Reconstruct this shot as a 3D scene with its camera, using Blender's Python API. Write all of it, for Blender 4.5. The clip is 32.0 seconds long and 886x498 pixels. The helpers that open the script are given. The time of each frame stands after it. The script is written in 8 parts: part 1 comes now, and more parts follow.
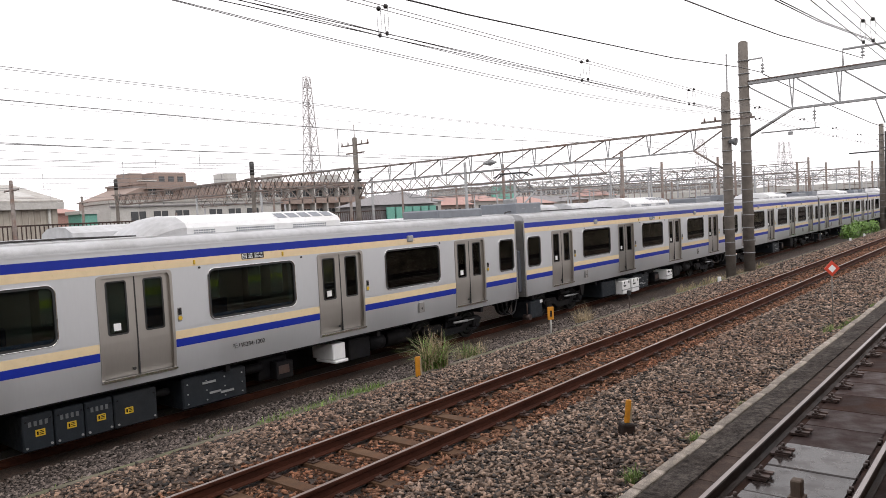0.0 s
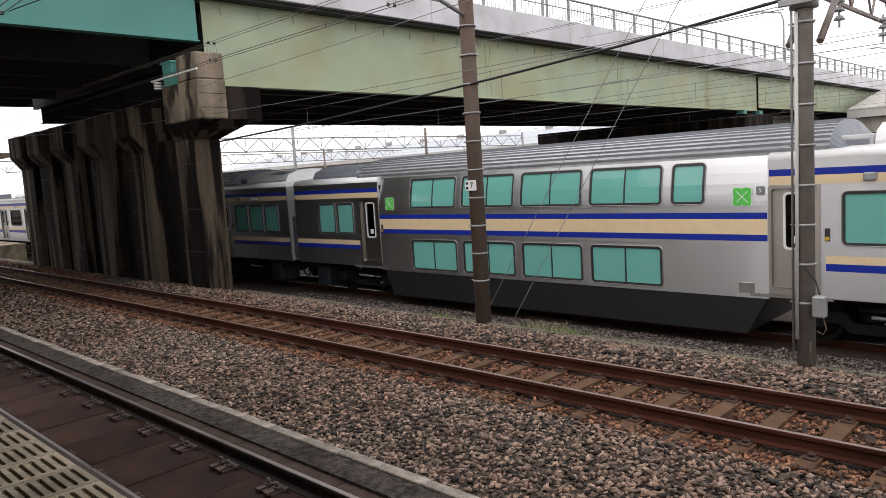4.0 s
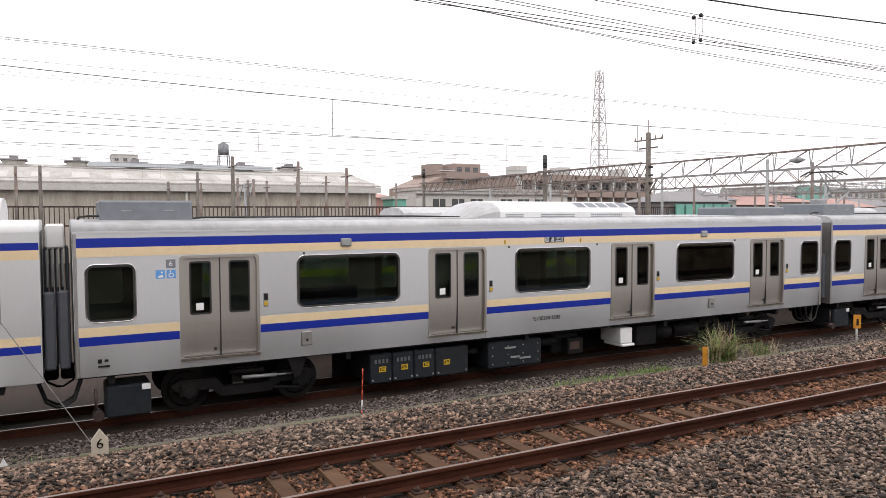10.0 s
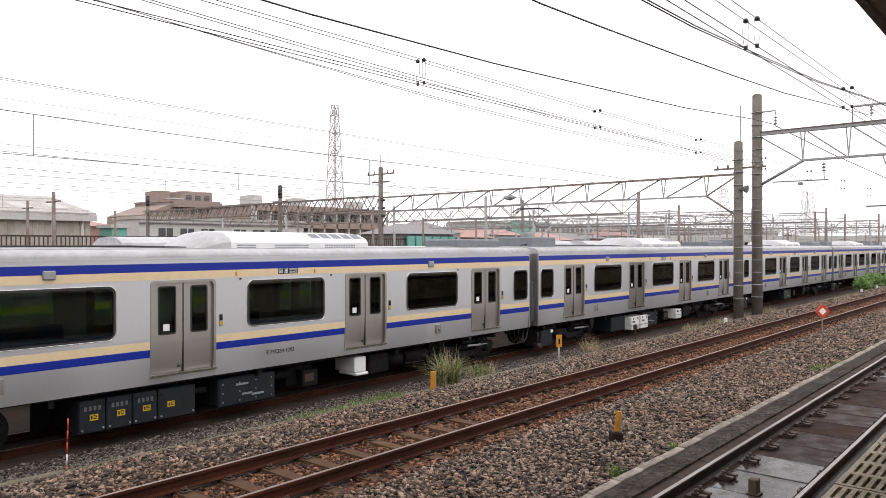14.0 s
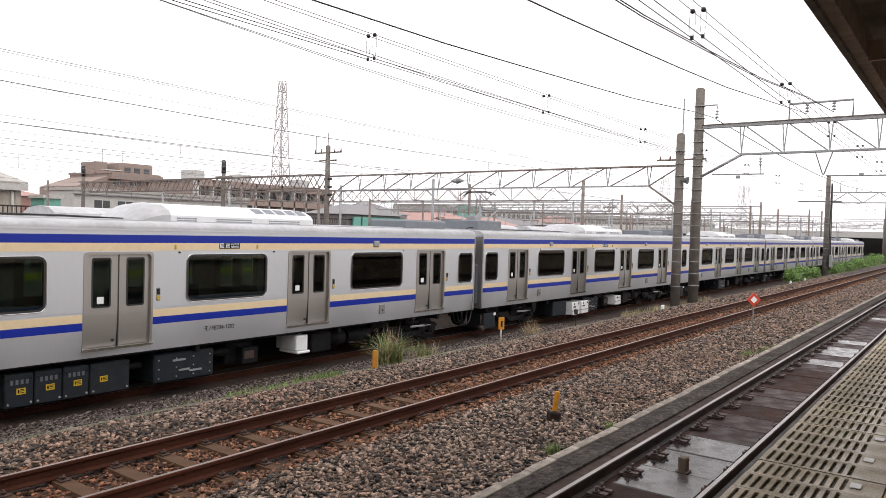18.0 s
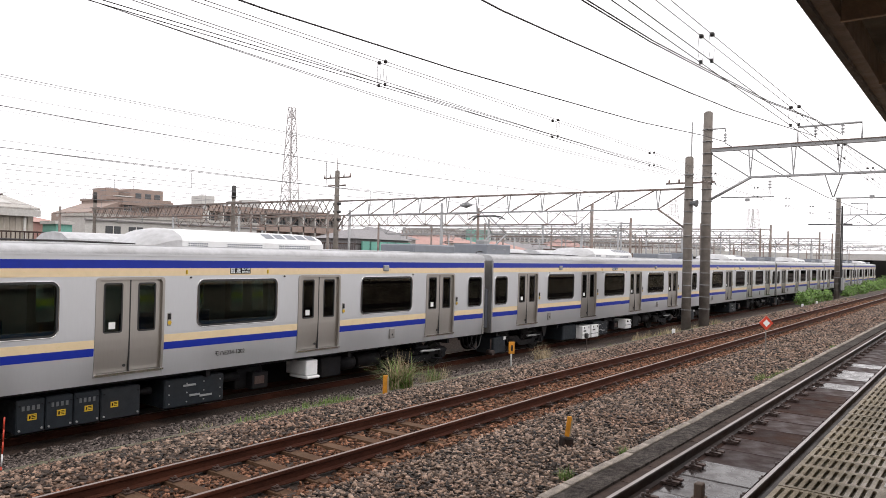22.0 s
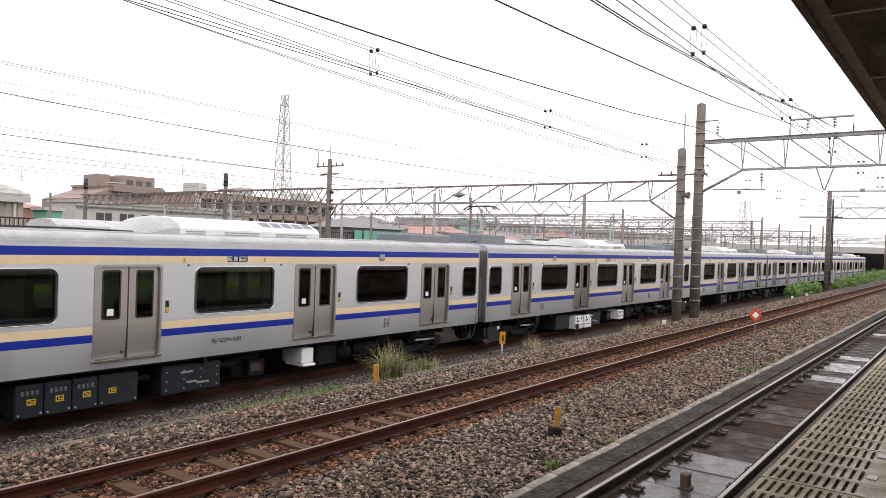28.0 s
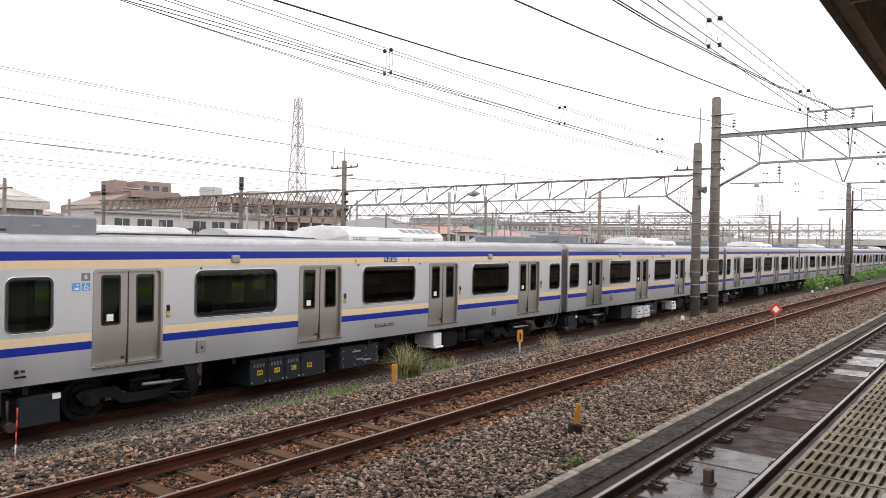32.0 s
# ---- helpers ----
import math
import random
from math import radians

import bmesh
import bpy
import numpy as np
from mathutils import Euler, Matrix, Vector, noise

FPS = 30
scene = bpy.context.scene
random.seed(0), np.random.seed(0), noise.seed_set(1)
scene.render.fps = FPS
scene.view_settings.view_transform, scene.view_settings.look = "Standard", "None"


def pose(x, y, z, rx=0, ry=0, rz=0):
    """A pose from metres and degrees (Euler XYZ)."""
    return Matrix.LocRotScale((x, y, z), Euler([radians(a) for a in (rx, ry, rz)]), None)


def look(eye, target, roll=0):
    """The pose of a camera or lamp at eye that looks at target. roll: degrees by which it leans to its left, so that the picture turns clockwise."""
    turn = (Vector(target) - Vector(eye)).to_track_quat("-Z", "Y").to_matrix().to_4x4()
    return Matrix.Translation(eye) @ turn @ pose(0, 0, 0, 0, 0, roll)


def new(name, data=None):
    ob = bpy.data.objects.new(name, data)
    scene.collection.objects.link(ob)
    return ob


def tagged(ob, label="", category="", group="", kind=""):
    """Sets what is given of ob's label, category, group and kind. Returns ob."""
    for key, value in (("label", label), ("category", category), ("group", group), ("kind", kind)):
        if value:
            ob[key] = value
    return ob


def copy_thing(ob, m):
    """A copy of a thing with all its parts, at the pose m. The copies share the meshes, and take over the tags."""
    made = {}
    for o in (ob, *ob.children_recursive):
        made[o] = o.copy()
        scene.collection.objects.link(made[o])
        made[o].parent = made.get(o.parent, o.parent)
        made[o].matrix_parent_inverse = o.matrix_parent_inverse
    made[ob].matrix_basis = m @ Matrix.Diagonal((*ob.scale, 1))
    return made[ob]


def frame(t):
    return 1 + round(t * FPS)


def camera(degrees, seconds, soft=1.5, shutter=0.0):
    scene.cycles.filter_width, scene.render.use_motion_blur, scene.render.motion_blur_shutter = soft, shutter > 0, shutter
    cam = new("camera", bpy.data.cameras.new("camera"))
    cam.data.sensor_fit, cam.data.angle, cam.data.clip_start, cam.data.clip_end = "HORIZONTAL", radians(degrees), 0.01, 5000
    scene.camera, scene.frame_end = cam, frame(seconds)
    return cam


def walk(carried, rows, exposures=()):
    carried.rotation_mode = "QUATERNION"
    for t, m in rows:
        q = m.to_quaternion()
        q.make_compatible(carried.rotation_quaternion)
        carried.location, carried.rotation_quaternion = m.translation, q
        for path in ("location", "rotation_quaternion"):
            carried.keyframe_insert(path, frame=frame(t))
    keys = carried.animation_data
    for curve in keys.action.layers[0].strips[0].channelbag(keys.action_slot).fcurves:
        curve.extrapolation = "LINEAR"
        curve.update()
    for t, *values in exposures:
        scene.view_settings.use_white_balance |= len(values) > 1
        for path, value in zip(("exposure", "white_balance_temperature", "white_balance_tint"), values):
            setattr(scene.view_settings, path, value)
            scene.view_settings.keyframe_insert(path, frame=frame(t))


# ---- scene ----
# ---------------------------------------------------------------- the camera and its walk
cam = camera(63.4, 32.0, soft=0.7)
PATH = [
    (0.0, pose(1.010, 1.520, 3.717, 87.18, 0.00, -50.27) @ pose(0, 0, 0, 0, 0, -3.06)),
    (0.3, pose(1.028, 1.514, 3.677, 82.67, 0.00, -46.99) @ pose(0, 0, 0, 0, 0, -2.71)),
    (0.6, pose(1.163, 1.458, 3.696, 82.00, 0.00, -42.07) @ pose(0, 0, 0, 0, 0, -2.85)),
    (1.0, pose(-0.086, 0.447, 3.500, 81.76, 0.00, -32.66) @ pose(0, 0, 0, 0, 0, -4.59)),
    (1.5, pose(-0.141, 0.525, 3.553, 79.43, 0.00, -19.44) @ pose(0, 0, 0, 0, 0, -4.04)),
    (2.0, pose(-0.174, 0.535, 3.547, 79.10, 0.00, -10.73) @ pose(0, 0, 0, 0, 0, -1.94)),
    (2.5, pose(-0.223, 0.671, 3.527, 79.99, 0.00, 0.33) @ pose(0, 0, 0, 0, 0, -1.96)),
    (3.0, pose(-0.285, 0.491, 3.539, 81.19, 0.00, 20.59) @ pose(0, 0, 0, 0, 0, -2.78)),
    (3.5, pose(-0.176, 0.565, 3.538, 83.01, 0.00, 39.84) @ pose(0, 0, 0, 0, 0, -5.17)),
    (5.5, pose(-0.199, 0.362, 3.598, 84.51, 0.00, 47.73) @ pose(0, 0, 0, 0, 0, -2.33)),
    (6.0, pose(-0.301, 0.524, 3.484, 82.86, 0.00, 39.36) @ pose(0, 0, 0, 0, 0, -2.43)),
    (6.5, pose(-0.237, 0.565, 3.514, 82.15, 0.00, 26.27) @ pose(0, 0, 0, 0, 0, -2.42)),
    (7.0, pose(-0.208, 0.579, 3.501, 82.14, 0.00, 15.37) @ pose(0, 0, 0, 0, 0, -4.01)),
    (7.5, pose(-0.131, 0.658, 3.510, 82.06, 0.00, 8.35) @ pose(0, 0, 0, 0, 0, -3.66)),
    (8.0, pose(-0.195, 0.700, 3.535, 82.50, 0.00, 5.05) @ pose(0, 0, 0, 0, 0, -3.19)),
    (8.5, pose(-0.227, 0.719, 3.576, 83.28, 0.00, 3.98) @ pose(0, 0, 0, 0, 0, -4.16)),
    (9.0, pose(-0.231, 0.738, 3.626, 86.86, 0.00, 4.45) @ pose(0, 0, 0, 0, 0, -2.35)),
    (9.5, pose(-0.111, 0.639, 3.631, 87.67, 0.00, -9.29) @ pose(0, 0, 0, 0, 0, -1.34)),
    (10.0, pose(-0.143, 0.679, 3.622, 87.37, 0.00, -28.12) @ pose(0, 0, 0, 0, 0, -0.34)),
    (10.5, pose(-0.030, 0.618, 3.611, 87.86, 0.00, -38.61) @ pose(0, 0, 0, 0, 0, -0.31)),
    (11.0, pose(-0.075, 0.668, 3.617, 87.85, 0.00, -49.41) @ pose(0, 0, 0, 0, 0, 1.17)),
    (11.5, pose(-0.068, 0.629, 3.614, 87.74, 0.00, -52.44) @ pose(0, 0, 0, 0, 0, 0.52)),
    (12.0, pose(-0.065, 0.601, 3.606, 88.45, 0.00, -54.10) @ pose(0, 0, 0, 0, 0, 0.85)),
    (12.5, pose(-0.097, 0.591, 3.619, 88.53, 0.00, -53.97) @ pose(0, 0, 0, 0, 0, 1.67)),
    (13.0, pose(-0.089, 0.621, 3.600, 90.80, 0.00, -52.37) @ pose(0, 0, 0, 0, 0, 0.59)),
    (13.5, pose(-0.075, 0.628, 3.579, 89.30, 0.00, -49.81) @ pose(0, 0, 0, 0, 0, -0.12)),
    (14.0, pose(-0.076, 0.665, 3.616, 89.77, 0.00, -48.93) @ pose(0, 0, 0, 0, 0, -0.12)),
    (14.5, pose(-0.095, 0.691, 3.600, 90.49, 0.00, -49.73) @ pose(0, 0, 0, 0, 0, -0.53)),
    (16.5, pose(-0.078, 0.679, 3.537, 89.09, 0.00, -51.28) @ pose(0, 0, 0, 0, 0, 2.06)),
    (17.0, pose(-0.059, 0.711, 3.554, 87.76, 0.00, -52.11) @ pose(0, 0, 0, 0, 0, 2.80)),
    (17.5, pose(-0.074, 0.669, 3.545, 88.05, 0.00, -53.43) @ pose(0, 0, 0, 0, 0, 2.76)),
    (18.0, pose(-0.057, 0.671, 3.556, 88.47, 0.00, -53.26) @ pose(0, 0, 0, 0, 0, 1.63)),
    (18.5, pose(-0.077, 0.672, 3.544, 88.96, 0.00, -53.00) @ pose(0, 0, 0, 0, 0, 1.87)),
    (19.0, pose(-0.066, 0.675, 3.555, 89.11, 0.00, -52.60) @ pose(0, 0, 0, 0, 0, 1.89)),
    (19.5, pose(-0.073, 0.685, 3.554, 89.57, 0.00, -52.68) @ pose(0, 0, 0, 0, 0, 1.78)),
    (20.0, pose(-0.078, 0.681, 3.545, 89.57, 0.00, -52.64) @ pose(0, 0, 0, 0, 0, 1.65)),
    (20.5, pose(-0.075, 0.686, 3.551, 89.60, 0.00, -52.71) @ pose(0, 0, 0, 0, 0, 1.40)),
    (21.0, pose(-0.082, 0.659, 3.565, 89.98, 0.00, -52.68) @ pose(0, 0, 0, 0, 0, 1.21)),
    (21.5, pose(-0.093, 0.673, 3.565, 90.35, 0.00, -52.52) @ pose(0, 0, 0, 0, 0, 0.97)),
    (22.0, pose(-0.088, 0.692, 3.555, 90.38, 0.00, -52.54) @ pose(0, 0, 0, 0, 0, 1.40)),
    (22.5, pose(-0.082, 0.665, 3.556, 90.37, 0.00, -52.04) @ pose(0, 0, 0, 0, 0, 1.98)),
    (23.0, pose(-0.088, 0.697, 3.552, 90.50, 0.00, -50.91) @ pose(0, 0, 0, 0, 0, 2.06)),
    (23.5, pose(-0.085, 0.711, 3.545, 90.96, 0.00, -50.58) @ pose(0, 0, 0, 0, 0, 1.65)),
    (24.0, pose(-0.086, 0.683, 3.556, 90.75, 0.00, -51.98) @ pose(0, 0, 0, 0, 0, 2.32)),
    (24.5, pose(-0.089, 0.668, 3.555, 90.51, 0.00, -53.67) @ pose(0, 0, 0, 0, 0, 2.53)),
    (25.0, pose(-0.069, 0.655, 3.576, 89.55, 0.00, -54.66) @ pose(0, 0, 0, 0, 0, 2.38)),
    (25.5, pose(-0.070, 0.648, 3.578, 89.30, 0.00, -55.42) @ pose(0, 0, 0, 0, 0, 2.05)),
    (27.5, pose(-0.072, 0.662, 3.557, 89.05, 0.00, -53.46) @ pose(0, 0, 0, 0, 0, 1.64)),
    (28.0, pose(-0.066, 0.672, 3.562, 89.56, 0.00, -53.14) @ pose(0, 0, 0, 0, 0, 1.87)),
    (28.5, pose(-0.063, 0.685, 3.561, 89.75, 0.00, -52.97) @ pose(0, 0, 0, 0, 0, 1.84)),
    (29.0, pose(-0.052, 0.694, 3.545, 90.05, 0.00, -52.27) @ pose(0, 0, 0, 0, 0, 1.82)),
    (29.5, pose(-0.065, 0.691, 3.536, 89.61, 0.00, -51.72) @ pose(0, 0, 0, 0, 0, 1.52)),
    (30.0, pose(-0.073, 0.709, 3.550, 89.42, 0.00, -51.60) @ pose(0, 0, 0, 0, 0, 1.16)),
    (30.5, pose(-0.068, 0.691, 3.563, 89.25, 0.00, -51.62) @ pose(0, 0, 0, 0, 0, 1.12)),
    (31.0, pose(-0.071, 0.696, 3.565, 89.21, 0.00, -51.68) @ pose(0, 0, 0, 0, 0, 0.93)),
    (31.5, pose(-0.069, 0.695, 3.552, 89.31, 0.00, -51.80) @ pose(0, 0, 0, 0, 0, 1.08)),
    (32.0, pose(-0.078, 0.691, 3.544, 89.51, 0.00, -51.93) @ pose(0, 0, 0, 0, 0, 0.89)),
]
EXPOSURES = ((0.0, 0.0), (0.7, 0.12), (2.0, 0.22), (3.0, 0.2), (5.5, 0.1), (6.0, 0.15), (7.0, 0.22), (9.0, 0.22), (10.0, 0.15), (11.0, 0.12), (32.0, 0.14))
walk(cam, PATH, EXPOSURES)

# ---------------------------------------------------------------- light and air
SKY_STRENGTH = 1.5
world = bpy.data.worlds.new("overcast_sky")
scene.world = world
world.use_nodes = True
wn = world.node_tree
wn.nodes.clear()
w_out = wn.nodes.new("ShaderNodeOutputWorld")
w_bg = wn.nodes.new("ShaderNodeBackground")
w_sky = wn.nodes.new("ShaderNodeTexSky")
w_sky.sky_type = 'NISHITA'
w_sky.sun_disc = False
w_sky.sun_elevation = radians(48)
w_sky.sun_rotation = radians(200)
w_sky.air_density = 2.0
w_sky.dust_density = 6.0
w_gain = wn.nodes.new("ShaderNodeMix")
w_gain.data_type = 'RGBA'
w_gain.blend_type = 'MULTIPLY'
w_gain.inputs[0].default_value = 1.0
w_gain.inputs[7].default_value = (0.085, 0.085, 0.085, 1)
w_mix = wn.nodes.new("ShaderNodeMix")
w_mix.data_type = 'RGBA'
w_mix.inputs[0].default_value = 0.9
w_mix.inputs[7].default_value = (1.025, 0.99, 1.01, 1)
# slow, faint cloud variation over the whole deck
w_tc = wn.nodes.new("ShaderNodeTexCoord")
w_no = wn.nodes.new("ShaderNodeTexNoise")
w_no.inputs["Scale"].default_value = 2.2
w_no.inputs["Detail"].default_value = 4
w_rm = wn.nodes.new("ShaderNodeMapRange")
w_rm.inputs["To Min"].default_value = 0.95
w_rm.inputs["To Max"].default_value = 1.09
w_mu = wn.nodes.new("ShaderNodeMath")
w_mu.operation = 'MULTIPLY'
w_mu.inputs[1].default_value = SKY_STRENGTH
wn.links.new(w_sky.outputs[0], w_gain.inputs[6])
wn.links.new(w_gain.outputs[2], w_mix.inputs[6])
wn.links.new(w_tc.outputs["Generated"], w_no.inputs["Vector"])
wn.links.new(w_no.outputs["Fac"], w_rm.inputs["Value"])
wn.links.new(w_rm.outputs[0], w_mu.inputs[0])
wn.links.new(w_mix.outputs[2], w_bg.inputs["Color"])
wn.links.new(w_mu.outputs[0], w_bg.inputs["Strength"])
wn.links.new(w_bg.outputs[0], w_out.inputs[0])

sun_data = bpy.data.lights.new("sun", 'SUN')
sun_data.energy = 0.6
sun_data.angle = radians(35)
sun_data.color = (1.0, 0.98, 0.95)
sun = new("sun", sun_data)
sun.matrix_world = look((0, 0, 40), (10, 22, 0))


# ---------------------------------------------------------------- materials
def mat(name, col, rough=0.6, metal=0.0, var=0.25, scale=6.0, fine=60.0, bump=0.15, stain=None, stain_amt=0.4,
        stain_scale=1.2, spec=0.5, island=0.0, stretch=(1, 1, 1), rvar=0.1, objvar=0.0, aniso=0.0, edge=(0.42, 0.68)):
    """Base colour with two scales of variation, a stain colour, fine relief."""
    m = bpy.data.materials.new(name)
    m.use_nodes = True
    nt = m.node_tree
    bs = nt.nodes["Principled BSDF"]
    bs.inputs["Metallic"].default_value = metal
    bs.inputs["Specular IOR Level"].default_value = spec
    L = nt.links.new
    tc = nt.nodes.new("ShaderNodeTexCoord")
    mp = nt.nodes.new("ShaderNodeMapping")
    mp.inputs["Scale"].default_value = stretch
    L(tc.outputs["Object"], mp.inputs["Vector"])

    def noise_at(s, d=4.0):
        n = nt.nodes.new("ShaderNodeTexNoise")
        n.inputs["Scale"].default_value = s
        n.inputs["Detail"].default_value = d
        L(mp.outputs[0], n.inputs["Vector"])
        return n.outputs["Fac"]

    def span(src, a, b, lo=0.3, hi=0.7):
        r = nt.nodes.new("ShaderNodeMapRange")
        r.inputs["From Min"].default_value, r.inputs["From Max"].default_value = lo, hi
        r.inputs["To Min"].default_value, r.inputs["To Max"].default_value = a, b
        L(src, r.inputs["Value"])
        return r.outputs[0]

    def times(a, b):
        n = nt.nodes.new("ShaderNodeMath")
        n.operation = 'MULTIPLY'
        L(a, n.inputs[0])
        L(b, n.inputs[1])
        return n.outputs[0]

    f = times(span(noise_at(scale), 1 - var, 1 + var), span(noise_at(fine, 2.0), 1 - var * 0.6, 1 + var * 0.6))
    if island:
        g = nt.nodes.new("ShaderNodeNewGeometry")
        pw = nt.nodes.new("ShaderNodeMath")
        pw.operation = 'POWER'
        pw.inputs[1].default_value = 1.6
        L(g.outputs["Random Per Island"], pw.inputs[0])
        f = times(f, span(pw.outputs[0], 1 - island, 1 + 1.5 * island, 0, 1))
    if objvar:
        oi = nt.nodes.new("ShaderNodeObjectInfo")
        f = times(f, span(oi.outputs["Random"], 1 - objvar, 1 + objvar, 0, 1))
    base = nt.nodes.new("ShaderNodeMix")
    base.data_type = 'RGBA'
    base.blend_type = 'MULTIPLY'
    base.inputs[0].default_value = 1.0
    base.inputs[6].default_value = (*col, 1)
    if stain:
        st = nt.nodes.new("ShaderNodeMix")
        st.data_type = 'RGBA'
        st.inputs[6].default_value = (*col, 1)
        st.inputs[7].default_value = (*stain, 1)
        L(span(noise_at(stain_scale, 6.0), 0, stain_amt, *edge), st.inputs[0])
        L(st.outputs[2], base.inputs[6])
    cb = nt.nodes.new("ShaderNodeCombineColor")
    for i in range(3):
        L(f, cb.inputs[i])
    L(cb.outputs[0], base.inputs[7])
    L(base.outputs[2], bs.inputs["Base Color"])
    L(span(noise_at(scale * 1.7), max(rough - rvar, 0.02), min(rough + rvar, 1.0)), bs.inputs["Roughness"])
    if aniso:
        # horizontal brushing draws reflections out upright
        up = nt.nodes.new("ShaderNodeCombineXYZ")
        up.inputs[2].default_value = 1.0
        bs.inputs["Anisotropic"].default_value = aniso
        L(up.outputs[0], bs.inputs["Tangent"])
    if bump:
        bp = nt.nodes.new("ShaderNodeBump")
        bp.inputs["Strength"].default_value = bump
        bp.inputs["Distance"].default_value = 0.02
        L(noise_at(fine, 3.0), bp.inputs["Height"])
        L(bp.outputs[0], bs.inputs["Normal"])
    return m


def glass(name, tint, gloss_rough=0.02):
    m = bpy.data.materials.new(name)
    m.use_nodes = True
    nt = m.node_tree
    nt.nodes.clear()
    out = nt.nodes.new("ShaderNodeOutputMaterial")
    tr = nt.nodes.new("ShaderNodeBsdfTransparent")
    tr.inputs[0].default_value = (*tint, 1)
    gl = nt.nodes.new("ShaderNodeBsdfGlossy")
    gl.inputs["Roughness"].default_value = gloss_rough
    fr = nt.nodes.new("ShaderNodeFresnel")
    fr.inputs[0].default_value = 1.5
    mx = nt.nodes.new("ShaderNodeMixShader")
    nt.links.new(fr.outputs[0], mx.inputs[0])
    nt.links.new(tr.outputs[0], mx.inputs[1])
    nt.links.new(gl.outputs[0], mx.inputs[2])
    nt.links.new(mx.outputs[0], out.inputs[0])
    return m


def glow(name, col, strength):
    m = mat(name, col, 0.4, bump=0, var=0.05)
    b = m.node_tree.nodes["Principled BSDF"]
    b.inputs["Emission Color"].default_value = (*col, 1)
    b.inputs["Emission Strength"].default_value = strength
    return m


